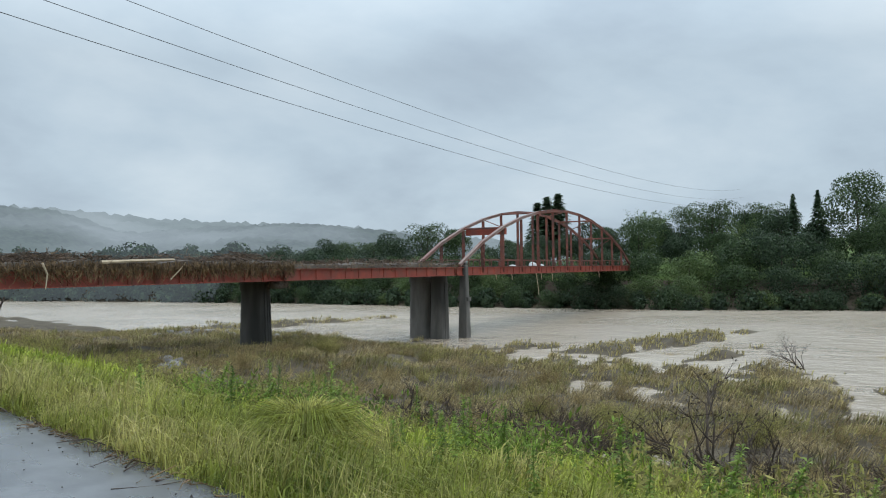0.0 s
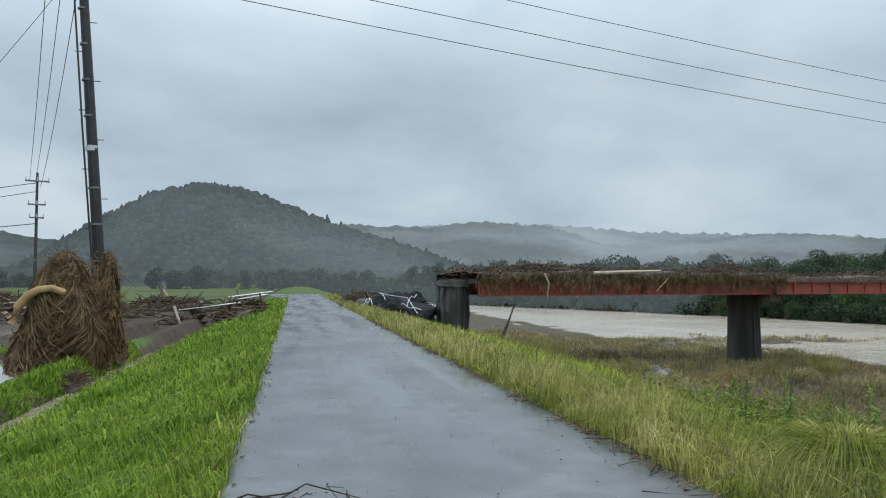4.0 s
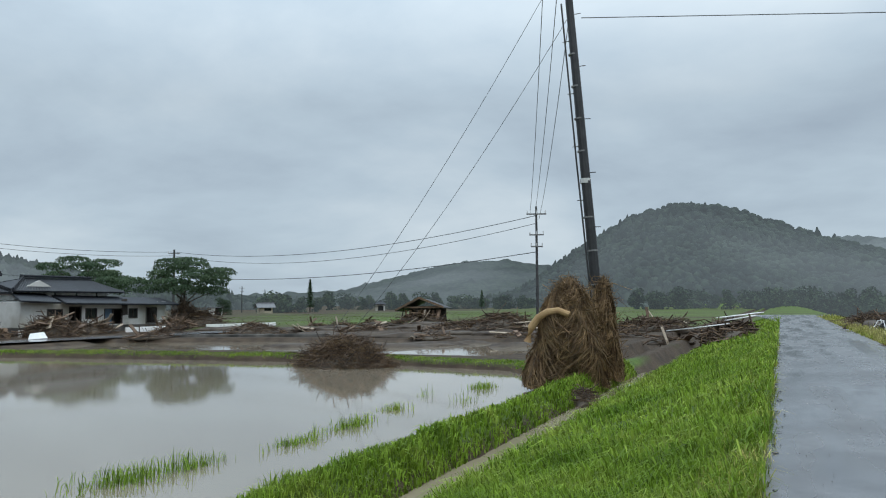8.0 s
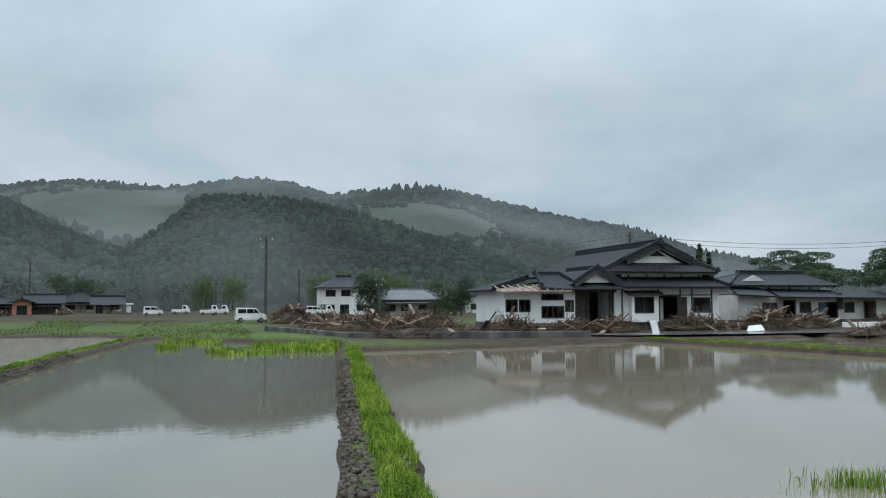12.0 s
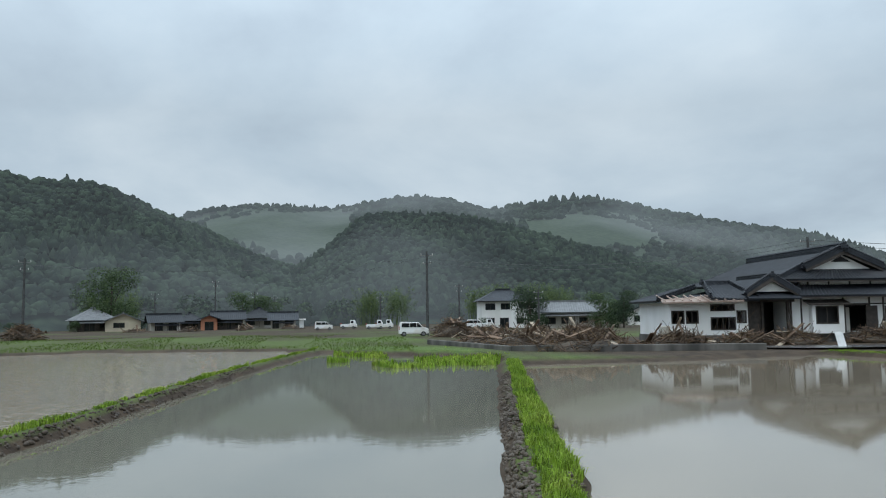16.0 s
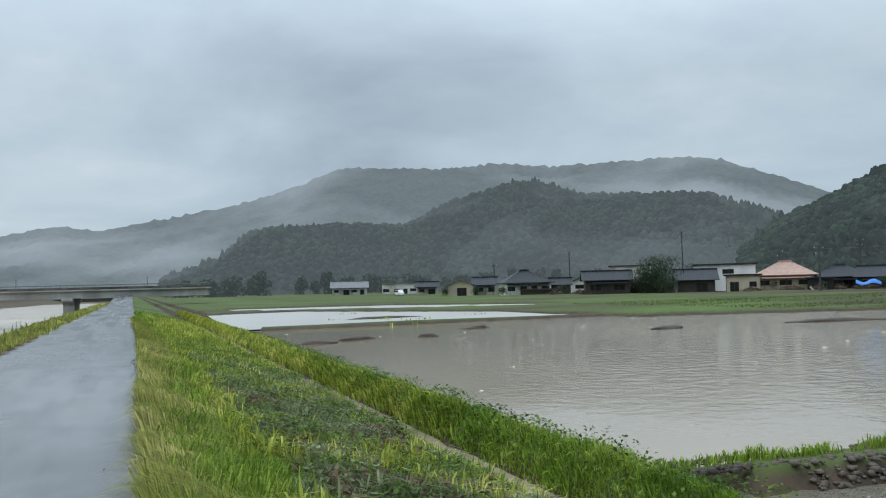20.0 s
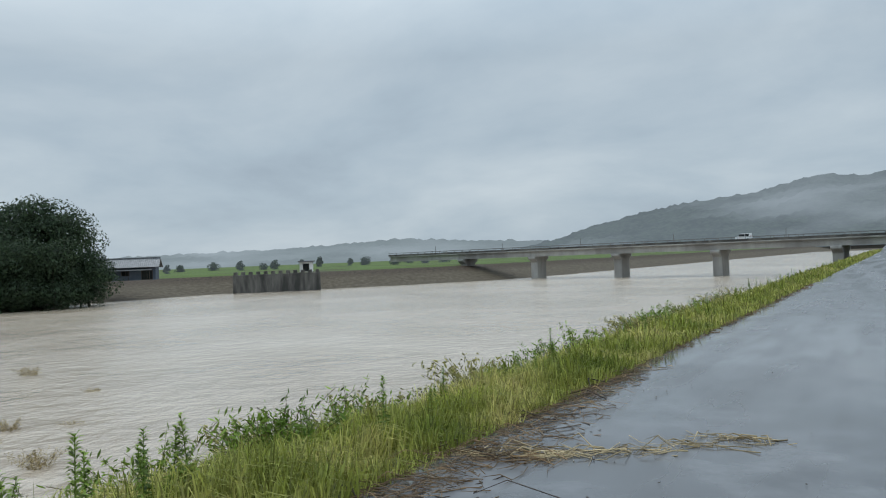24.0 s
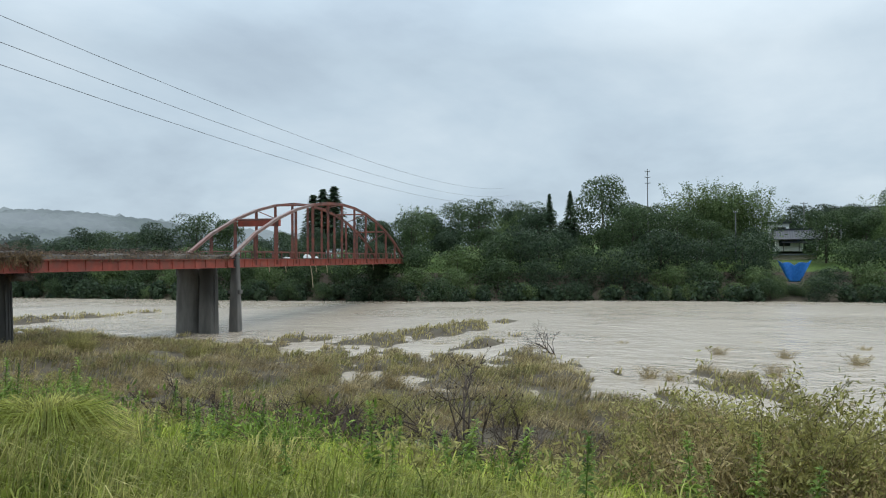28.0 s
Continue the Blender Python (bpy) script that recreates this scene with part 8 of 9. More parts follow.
# ---------------------------------------------------------------- walls, lane and wrack round the houses
lane_pts = [(-44.0, 60.0), (-43.8, 46), (-45.0, 36), (-47.5, 27), (-52, 20.5)]
bm = bmesh.new()
rows_ = [(bm.verts.new((x - 1.5, y, float(land(x, y)) + 0.14)), bm.verts.new((x + 1.5, y, float(land(x, y)) + 0.12))) for x, y in lane_pts]
for (a, b), (c, d) in zip(rows_, rows_[1:]):
    bm.faces.new((a, b, d, c))
bmesh.ops.recalc_face_normals(bm, faces=list(bm.faces))
tagged(part("lane", bm, MAT["asphalt_dry"]), "pale concrete lane past the flooded houses", "road", kind="structure")


def low_wall(a, b, z0, z1, t, label, mat="old_concrete"):
    d = Vector((b[0] - a[0], b[1] - a[1], 0))
    o = part("low_wall", one_box(0, d.length, -t / 2, t / 2, z0, z1, bevel=0.03), MAT[mat])
    o.matrix_basis = Matrix.Translation((a[0], a[1], 0)) @ Matrix.Rotation(math.atan2(d.y, d.x), 4, "Z")
    return tagged(o, label, "wall")


low_wall((-49.5, 9.4), (-46.4, 24.6), -1.5, -0.48, 0.3, "dark concrete retaining wall before the gutted house")
low_wall((-49.5, 9.4), (-66, 5.4), -1.5, -0.5, 0.3, "dark concrete retaining wall along the paddy")
low_wall((-43.5, 43.0), (-27, 50.5), -1.4, -0.62, 0.3, "dark concrete wall in the muddy field")
low_wall((-52.8, 41), (-52.6, 45.5), -0.9, -0.3, 0.15, "white slab wall before the farmhouse", "white_wall")
low_wall((-53, 51.5), (-52.8, 56), -0.9, -0.4, 0.15, "white slab wall before the farmhouse", "white_wall")
low_wall((-54, 63), (-52, 72), -0.9, -0.45, 0.15, "white slab wall beside a pine", "white_wall")
H_IN = [(-50.2, 14, 2.2, 3.6, 1.0, 320), (-50.0, 20.5, 1.8, 2.6, 0.9, 260), (-51.5, 25.8, 1.2, 2.0, 0.8, 180), (-52.2, 30, 1.2, 1.6, 0.7, 140), (-51.8, 36.5, 1.2, 3.2, 0.9, 260), (-51.2, 42.5, 1.6, 2.2, 1.4, 300), (-52.4, 47.5, 1.2, 2.0, 0.8, 160), (-54, 58.5, 1.4, 2.2, 0.9, 180),
        (-56.5, 11.5, 2.6, 3.0, 1.0, 240), (-60, 17, 2.4, 3, 1.3, 280), (-66, 14.5, 2.0, 2.6, 1.1, 200), (-72, 11.5, 2.2, 2.6, 1.2, 200), (-85.5, 9.5, 1.8, 2.2, 1.9, 240), (-61, 9, 2.2, 1.6, 0.8, 140)]
for k, (x, y, rx_, ry_, h_, n_) in enumerate(H_IN):
    heap("debris_heap", x, y, rx_, ry_, h_, n_, "brown heap of driftwood and wreckage beside the flooded houses", 100 + k, 1.9, 0.032, straw=0.6, stand=0.55, boards=14)
heap("debris_heap", -17.5, 28.9, 2.5, 1.3, 1.45, 1000, "broad brown heap of reeds and driftwood on a paddy dike", 9, 1.5, 0.014, straw=1.3, stand=0.5)
heap("debris_heap", *polar(-41.0, 86), 2.4, 2.4, 1.7, 260, "brown heap of driftwood in the muddy field", 10, 2.0, 0.03, boards=8)
heap("debris_heap", *polar(-37.5, 62), 2.6, 2.0, 0.9, 260, "brown heap of driftwood in the muddy field", 11, 1.6, 0.03)
heap("debris_heap", *polar(-19.8, 60), 3.4, 2.4, 1.5, 320, "dark wreckage heaped round a power pole", 12, 2.2, 0.035, boards=12)
heap("debris_heap", *polar(-22.5, 66), 3.0, 1.5, 0.8, 200, "low heap of driftwood in the muddy field", 13, 2.0, 0.04)
heap("debris_heap", *polar(-112.8, 113), 2.6, 2.2, 1.9, 260, "reddish brown heap of branches at a pole's foot", 14, 1.9, 0.05)
heap("debris_heap", *polar(-9.0, 66), 3.6, 2.0, 0.9, 240, "driftwood strewn over the muddy field", 15, 2.2, 0.04)
heap("debris_heap", *polar(-12.5, 54), 3.2, 1.2, 0.5, 200, "driftwood strewn over the muddy field", 16, 1.8, 0.03)
for k, (az, d) in enumerate(((-144.5, 168), (-146.5, 166), (-142.8, 164))):
    heap("debris_heap", *polar(az, d), 3.5, 2.2, 1.9, 200, "wreckage piled before the village sheds", 30 + k, 2.5, 0.05, boards=10)
# rows of mud and wrack lines in the drained fields
for k, (a0, a1, d) in enumerate(((-36, -14, 48), (-34, -12, 57), (-41, -22, 74), (-30, -8, 84))):
    for q in range(7):
        az = a0 + (a1 - a0) * (q + 0.5) / 7
        x, y = polar(az, d + 2 * math.sin(q * 2.1 + k))
        o = part("mud_ridge", lump(2.6 + 0.8 * math.sin(q), 0.55, 0.4, 60 + k * 7 + q), MAT["mud"], smooth=True)
        o.matrix_basis = pose(x, y, float(land(x, y)) - 0.02, 0, 0, -az + 6 * math.sin(q * 1.7))
        tagged(o, "low dark ridge of mud and wrack in a drained field", "mud bank", "mud ridges")
def layered_pine(seed, h, w):
    """A garden pine: flat cloud-like pads of needles on spreading limbs."""
    rs = np.random.default_rng(seed)
    cs, rr = [], []
    for zf, wf, m in ((0.52, 0.34, 5), (0.66, 0.40, 7), (0.80, 0.36, 6), (0.93, 0.18, 4)):
        for k in range(m):
            a = 6.283 * (k + rs.random() * 0.6) / m
            q = wf * (0.6 + 0.5 * rs.random())
            cs.append((math.cos(a) * q * w, math.sin(a) * q * w, h * (zf + 0.04 * rs.normal())))
            e = w * (0.12 + 0.05 * rs.random())
            rr.append((e, e, h * 0.065))
    v, f = leaf_cloud(rs, cs, rr, 12000, 0.11, up=0.6)
    return make_tree("tree", limbs(rs, h * 0.95, 0.2, cs[::2], 0.3), v, f, "leaf_cedar", "spreading dark pine with flat layered pads of needles")


pine = layered_pine(71, 7.2, 11.6)
pine.matrix_basis = Matrix.Translation((*polar(-42.2, 88), -0.75))
pine2 = copy_thing(pine, Matrix.Translation((*polar(-48.4, 96), -0.6)) @ Matrix.Rotation(2.1, 4, "Z"))
pine2.scale = (0.95, 0.95, 1.02)
plant("cedar", *polar(-54.7, 81), 0.72, 1, group="garden trees")
plant("cedar", *polar(-54.1, 81.5), 0.55, 0, group="garden trees")
plant("broad", *polar(-71.6, 135), 0.75, 0, group="garden trees")
plant("broad", *polar(-73.2, 132), 0.6, 1, group="garden trees")
plant("mound", *polar(-142.4, 160), 0.95, 1, stretch=1.2, group="garden trees")
plant("mound", *polar(-143.4, 162), 0.8, 1, group="garden trees")
plant("broad", *polar(-78.2, 135), 0.85, 2, group="garden trees")
heap("debris_heap", *polar(-42.2, 86.5), 1.7, 1.7, 2.6, 320, "driftwood and straw packed round a pine trunk", 17, 1.8, 0.03, stand=1.2)


# ---------------------------------------------------------------- vehicles
def extrude_profile(prof, y0, y1, inset=0.0):
    """A body from a side outline (x, z): narrows by inset towards the roof."""
    bm = bmesh.new()
    zs = [p[1] for p in prof]
    lo, hi = min(zs), max(zs)
    a = [bm.verts.new((x, y0 + inset * max(0, (z - lo) / (hi - lo) - 0.45) * 2, z)) for x, z in prof]
    b = [bm.verts.new((x, y1 - inset * max(0, (z - lo) / (hi - lo) - 0.45) * 2, z)) for x, z in prof]
    bm.faces.new(a[::-1])
    bm.faces.new(b)
    k = len(prof)
    for i in range(k):
        bm.faces.new((a[i], a[(i + 1) % k], b[(i + 1) % k], b[i]))
    bmesh.ops.recalc_face_normals(bm, faces=list(bm.faces))
    bmesh.ops.bevel(bm, geom=list(bm.edges), offset=0.05, segments=2, affect="EDGES")
    return bm


def car(x, y, turn, kind, label, paint="car_white"):
    t = place("car", pose(x, y, float(land(x, y)) + 0.02, 0, 0, turn), label, "car", "parked cars")
    if kind == "van":
        prof = [(-1.68, 0.3), (1.62, 0.28), (1.7, 0.62), (1.62, 0.92), (1.05, 1.05), (0.55, 1.6), (-1.5, 1.66), (-1.66, 1.1)]
        side, L = [(-1.38, -0.5, 1.05, 1.5), (-0.42, 0.3, 1.05, 1.5)], (-1.12, 1.1)
        front = [(0.36, 1.05), (0.95, 1.05), (0.5, 1.5), (0.36, 1.5)]
    else:
        prof = [(-1.65, 0.35), (1.65, 0.32), (1.72, 0.8), (1.5, 1.05), (1.2, 1.75), (0.45, 1.78), (0.4, 0.95), (-1.68, 0.92)]
        side, L = [(0.55, 1.12, 1.1, 1.6)], (-1.15, 1.1)
        front = [(1.18, 1.1), (1.42, 1.1), (1.16, 1.62), (1.16, 1.62)]
    part("body", extrude_profile(prof, -0.73, 0.73, 0.1), MAT[paint], t)
    for s in (-1, 1):
        for xa, xb, za, zb in side:
            part("side_window", one_box(xa, xb, s * 0.705 - 0.04, s * 0.705 + 0.04, za, zb, bevel=0.02), MAT["glass_dark"], t)
        bm = prism(bmesh.new(), front[:3] + front[3:], -0.04, 0.04, Matrix.Translation((0, s * 0.705, 0)) @ Matrix(((1, 0, 0, 0), (0, 0, -1, 0), (0, 1, 0, 0), (0, 0, 0, 1)))) if kind == "van" else None
        if bm:
            part("side_window", bm, MAT["glass_dark"], t)
        part("headlight", one_box(1.58, 1.7, s * 0.55 - 0.12, s * 0.55 + 0.12, 0.68, 0.86, bevel=0.03), INS, t)
        part("tail_light", one_box(-1.69, -1.6, s * 0.62 - 0.07, s * 0.62 + 0.07, 0.75, 1.15, bevel=0.02), MAT["red_paint"], t)
        for wx in L:
            wheel = part("wheel", tube(bmesh.new(), [(wx, s * 0.62, 0.28), (wx, s * 0.76, 0.28)], 0.28, seg=16), MAT["rubber"], t)
            part("rim", tube(bmesh.new(), [(wx, s * 0.755, 0.28), (wx, s * 0.775, 0.28)], 0.17, seg=12), MAT["pole_concrete"], wheel)
    part("bumper", one_box(1.6, 1.74, -0.7, 0.7, 0.3, 0.55, bevel=0.04), MAT[paint], t)
    return t


vx, vy = polar(-86.75, 90)
car(vx, vy, 93, "van", "white boxy minivan parked beside the flooded paddies")
for az, d, turn, kind in ((-93.3, 150, 90, "van"), (-89.6, 150, 95, "truck"), (-88.9, 152, 85, "truck"), (-82.2, 140, 90, "van"), (-81.6, 140, 100, "truck"), (-115.5, 178, 60, "truck"), (-161.2, 205, 20, "van"), (-91.5, 165, 80, "truck")):
    car(*polar(az, d), turn - az - 90, kind, "small white vehicle parked beyond the fields")
cx_, cy_ = FB_A[0] + (FB_B[0] - FB_A[0]) * 0.30, FB_A[1] + (FB_B[1] - FB_A[1]) * 0.30
c = car(cx_, cy_, -11, "van", "small white car standing on the long bridge")
c.location.z = FB_TOP + 0.02

# ---------------------------------------------------------------- wrack on the red bridge
def on_bridge(p):
    return red_bridge.matrix_basis @ Vector(p)


def bridge_wrack():
    rs = np.random.default_rng(55)
    n = 3600
    s = rs.random(n) ** 1.15 * (S_P2 - 0.5) + 0.2
    pile = 0.38 + 0.30 * np.abs(fnoise(s, s * 0, 2.3, 2.0)) + 0.22 * (s < S_P1 + 1.5)
    side = rs.random(n)
    y = -HALF - 0.25 + side * (2 * HALF + 0.5)
    z = G_HI + 0.12 + pile * rs.random(n)
    c = np.stack([s, y, z], 1)
    d = rs.normal(size=(n, 3)) * np.array([1.3, 0.8, 0.35])
    d /= np.linalg.norm(d, axis=1)[:, None]
    L = (0.3 + 0.9 * rs.random(n) ** 2)[:, None]
    o = new("driftwood_mat", stick_mesh("driftwood_mat", c - d * L / 2, c + d * L / 2, 0.012 + 0.035 * rs.random(n) ** 3, MAT["driftwood"], 0.1, 5))
    o.matrix_basis = red_bridge.matrix_basis
    tagged(o, "brown driftwood and branches matted along the bridge deck", "debris", kind="stuff")
    n = 3400
    s = np.where(rs.random(n) < 0.72, rs.random(n) * (S_P1 + 1), rs.random(n) * S_P2)
    L = (0.15 + 0.75 * rs.random(n) ** 1.5) * np.where(s < S_P1 + 1, 1, 0.45)
    z0 = G_HI + 0.1 + 0.45 * rs.random(n)
    y0 = -HALF - 0.22 - 0.12 * rs.random(n)
    P = np.stack([np.stack([s + k * 0.06 * rs.normal(size=n), y0 - 0.02 * k * rs.random(n), z0 - L * k / 3], 1) for k in range(4)], 1)
    o = new("hanging_straw", ribbon_mesh("hanging_straw", P, (0.005 + 0.012 * rs.random(n))[:, None], MAT["straw"]))
    o.matrix_basis = red_bridge.matrix_basis
    tagged(o, "brown straw hanging over the bridge girder", "debris", kind="stuff")
    bm = bmesh.new()
    rings = []
    for s in np.linspace(0.3, S_P2 - 0.4, 90):
        h = 0.32 + 0.25 * abs(float(fnoise(s, 0.0, 2.3, 2.0))) + (0.15 if s < S_P1 else 0)
        rings.append([bm.verts.new((s, y, z)) for y, z in ((-HALF - 0.2, G_HI + 0.05), (-HALF - 0.1, G_HI + h * 0.8), (-0.8, G_HI + h), (0.9, G_HI + h * 0.9), (HALF, G_HI + h * 0.7), (HALF + 0.1, G_HI + 0.05))])
    for a, b in zip(rings, rings[1:]):
        for k in range(5):
            bm.faces.new((a[k], a[k + 1], b[k + 1], b[k]))
    o = part("silt_bed", bm, MAT["mud"])
    o.matrix_basis = red_bridge.matrix_basis
    tagged(o, "brown silt and packed wrack lying on the bridge deck", "debris")


bridge_wrack()


def loose_log(pts, r0, r1, label, mat="driftwood", name="log"):
    o = part(name, tube(bmesh.new(), pts, r0, r1, 7, 0.25, random.Random(len(pts))), MAT[mat] if isinstance(mat, str) else mat)
    return tagged(o, label, "log", "driftwood logs")


PALE = material("pale_wood", [(0.40, 0.31, 0.20), (0.55, 0.45, 0.32)], 3.0, 0.8)
loose_log([on_bridge(p) for p in ((7.0, -2.55, 1.95), (9.0, -2.6, 2.02), (11.6, -2.5, 2.1))], 0.10, 0.06, "pale stripped log lying along the bridge deck", PALE)
loose_log([on_bridge(p) for p in ((11.2, -2.6, 1.0), (11.8, -2.65, 1.5), (12.4, -2.5, 1.95))], 0.035, 0.025, "broken pale branch sticking out from the bridge", PALE)
loose_log([on_bridge(p) for p in ((3.9, -2.6, 1.9), (4.1, -2.66, 1.4), (4.0, -2.68, 0.7))], 0.07, 0.02, "pale bark strip hanging over the girder", PALE)
for s, l in ((64.5, 2.6), (66.0, 0.8), (57.5, 0.7), (69.5, 1.0), (88, 0.9), (53.5, 0.6)):
    loose_log([on_bridge(p) for p in ((s, -2.2, 0.85), (s + 0.15 * l, -2.25, 0.85 - l * 0.5), (s + 0.3 * l, -2.2, 0.85 - l))], 0.05, 0.03, "pale splintered timber dangling under the deck", PALE)
hp = on_bridge((S_P1, -1.9, G_LO - 0.3))
heap("branch_tangle", hp.x, hp.y, 0.9, 0.55, 1.2, 300, "tangle of branches caught on a bridge pier", 77, 1.0, 0.014, turn=16, z=hp.z, stand=1.4)
hp = on_bridge((4.5, -1.0, G_HI + 0.1))
heap("branch_tangle", hp.x, hp.y, 4.0, 1.6, 0.75, 420, "matted branches heaped on the bridge deck", 78, 1.2, 0.02, turn=16, z=hp.z)
hp = on_bridge((18.0, -1.0, G_HI + 0.1))
heap("branch_tangle", hp.x, hp.y, 3.6, 1.6, 0.9, 420, "matted branches heaped on the bridge deck", 79, 1.2, 0.02, turn=16, z=hp.z)
for s, y, w, h in ((66, -1.2, 0.9, 0.45), (68, -1.4, 0.7, 0.2), (60, -1.3, 0.7, 0.15)):
    o = part("white_bundle", lump(w / 2, 0.4, h, s), MAT["white_sheet"], smooth=True)
    q = on_bridge((s, y, G_HI + 0.12))
    o.matrix_basis = Matrix.Translation(q)
    tagged(o, "crumpled white sheeting lying on the arch deck", "sheet", "scraps on the bridge")

# ---------------------------------------------------------------- along the road
def sack_heap(x, y, rx_, ry_, h, label):
    t = place("sheeted_heap", pose(x, y, float(land(x, y)), 0, 0, 8), label, "debris heap", "flood debris")
    rs = random.Random(4)
    part("sheet", lump(rx_, ry_, h * 0.7, 3.3), MAT["black_sheet"], t)
    for k in range(9):
        b = lump(0.55 + 0.35 * rs.random(), 0.6 + 0.4 * rs.random(), h * (0.45 + 0.3 * rs.random()), 5.1 + k)
        bmesh.ops.translate(b, verts=b.verts, vec=((rs.random() - 0.5) * rx_ * 1.4, (rs.random() - 0.5) * ry_ * 1.5, h * (0.1 + 0.35 * rs.random())))
        part("sack", b, MAT["black_sheet"], t)
    for k in range(11):
        a, b = rs.random() * 6.28, rs.random() * 6.28
        pts = []
        for q in range(7):
            u = q / 6
            px_, py_ = rx_ * (math.cos(a) * (1 - u) + math.cos(b) * u) * 0.95, ry_ * (math.sin(a) * (1 - u) + math.sin(b) * u) * 0.95
            rr = min(1, math.hypot(px_ / rx_, py_ / ry_))
            pts.append((px_, py_, h * math.sqrt(max(0, 1 - rr * rr)) * 0.95 + 0.12 * math.sin(q * 2.3 + k)))
        part("rope", tube(bmesh.new(), pts, 0.018, seg=5), MAT["white_sheet"], t, "white rope")
    return t


sack_heap(5.2, 42.5, 1.9, 4.2, 1.35, "black sheeting and netting heaped beside the road, tied with white rope")
heap("rubble_heap", 4.0, 49, 1.6, 4.5, 0.9, 260, "brown rubble and driftwood along the road's edge", 81, 1.3, 0.03)
heap("rubble_heap", 4.4, 58, 2.0, 5.0, 0.7, 220, "brown rubble and driftwood along the road's edge", 82, 1.3, 0.03)
heap("wreckage_heap", -3.2, 47, 1.5, 3.6, 0.8, 260, "boards and dark wreckage beside the road", 83, 1.8, 0.05)
for k, (x0, y0, x1, y1, zz) in enumerate(((-3.8, 45, -1.6, 48.5, 0.75), (-3.4, 45.6, -1.9, 47.6, 0.6), (-5.2, 43.5, -3.2, 44.6, 0.2), (-6.2, 43, -4.2, 42.5, 0.1))):
    d = Vector((x1 - x0, y1 - y0, 0.25))
    o = part("white_board", one_box(-d.length / 2, d.length / 2, -0.12, 0.12, -0.02, 0.02, bevel=0.01), MAT["white_sheet"])
    o.matrix_basis = Matrix.Translation(((x0 + x1) / 2, (y0 + y1) / 2, zz)) @ d.to_track_quat("X", "Z").to_matrix().to_4x4()
    tagged(o, "white board thrown up beside the road", "board", "white boards")
for x, y, sx, sy, sz, tl in ((-5.5, -6.6, 0.19, 0.15, 0.16, 30), (-5.3, -6.75, 0.11, 0.1, 0.12, -20), (-4.7, 23.4, 0.12, 0.2, 0.25, 40)):
    o = part("plastic_bag", lump(sx, sy, sz, x), MAT["white_sheet"], smooth=True)
    o.matrix_basis = pose(x, y, float(land(x, y)) + 0.02, 12, 8, tl)
    tagged(o, "crumpled white plastic bag in the grass", "bag", "plastic bags")
o = part("plastic_sheet", flat_slope(bmesh.new(), [(-0.6, -0.5, 0.05), (0.6, -0.4, 0.12), (0.5, 0.4, 0.5), (-0.35, 0.45, 0.4)], 0.05), MAT["white_sheet"])
o.matrix_basis = pose(-46.5, 37.5, -0.75, 0, 0, 60)
tagged(o, "crumpled white sheet of plastic beside the lane", "sheet")
o = part("sign_board", one_box(-0.03, 0.03, -0.3, 0.3, 0, 1.0, bevel=0.01), MAT["white_sheet"])
o.matrix_basis = pose(-46.8, 29.8, -0.85, 0, -18, 10)
tagged(o, "white board leaning at the lane's edge", "board")
# tarpaulins
for az, d, w, h, z, pts in ((86.3, 131, 4.8, 3.0, -2.3, None), (-129.3, 168, 4.2, 1.7, -0.7, None)):
    x, y = polar(az, d)
    bm = bmesh.new()
    if az > 0:
        bmesh.ops.create_grid(bm, x_segments=14, y_segments=12, size=0.5)
        for v in bm.verts:
            u, q = v.co.x, v.co.y + 0.5
            v.co = Vector((0.25 * math.sin(u * 13) * q + 0.8 * q, u * w * (0.35 + 0.65 * q), q * h + 0.35 * abs(math.sin(u * 9)) * q - 0.5 * (1 - abs(u) * 2) * q))
    else:
        bmesh.ops.create_grid(bm, x_segments=14, y_segments=8, size=0.5)
        for v in bm.verts:
            u, q = v.co.x, v.co.y + 0.5
            v.co = Vector((1.5 - 3 * q, u * w, h * math.sin(min(1, q + 0.25) * 2.2) * (0.75 + 0.2 * math.sin(u * 8))))
    bmesh.ops.solidify(bm, geom=list(bm.faces), thickness=0.03)
    o = part("blue_tarpaulin", bm, MAT["blue_sheet"], smooth=True)
    o.matrix_basis = Matrix.Translation((x, y, z)) @ Matrix.Rotation(radians(90 - (az + 180)), 4, "Z")
    tagged(o, "bright blue tarpaulin spread over a slip on the bank" if az > 0 else "bright blue tarpaulin over a damaged roof", "tarpaulin")

# ---------------------------------------------------------------- shrubs and tall weeds by the river
MAT["bush_leaf"] = herb("bush_leaf", [(0.17, 0.165, 0.048), (0.29, 0.265, 0.085), (0.44, 0.385, 0.155)], 0.6)
MAT["bush_brown"] = herb("bush_brown", [(0.19, 0.14, 0.063), (0.33, 0.25, 0.115), (0.46, 0.37, 0.185)], 0.6)
MAT["weed_leaf"] = herb("weed_leaf", [(0.085, 0.145, 0.022), (0.17, 0.25, 0.04), (0.28, 0.36, 0.085)], 1.2)
MAT["whip"] = material("whip", [(0.09, 0.065, 0.035), (0.19, 0.14, 0.08)], 5.0, 0.85, island=0.3)
MAT["twig"] = material("twig", [(0.03, 0.02, 0.014), (0.085, 0.058, 0.04)], 5.0, 0.85, island=0.3)


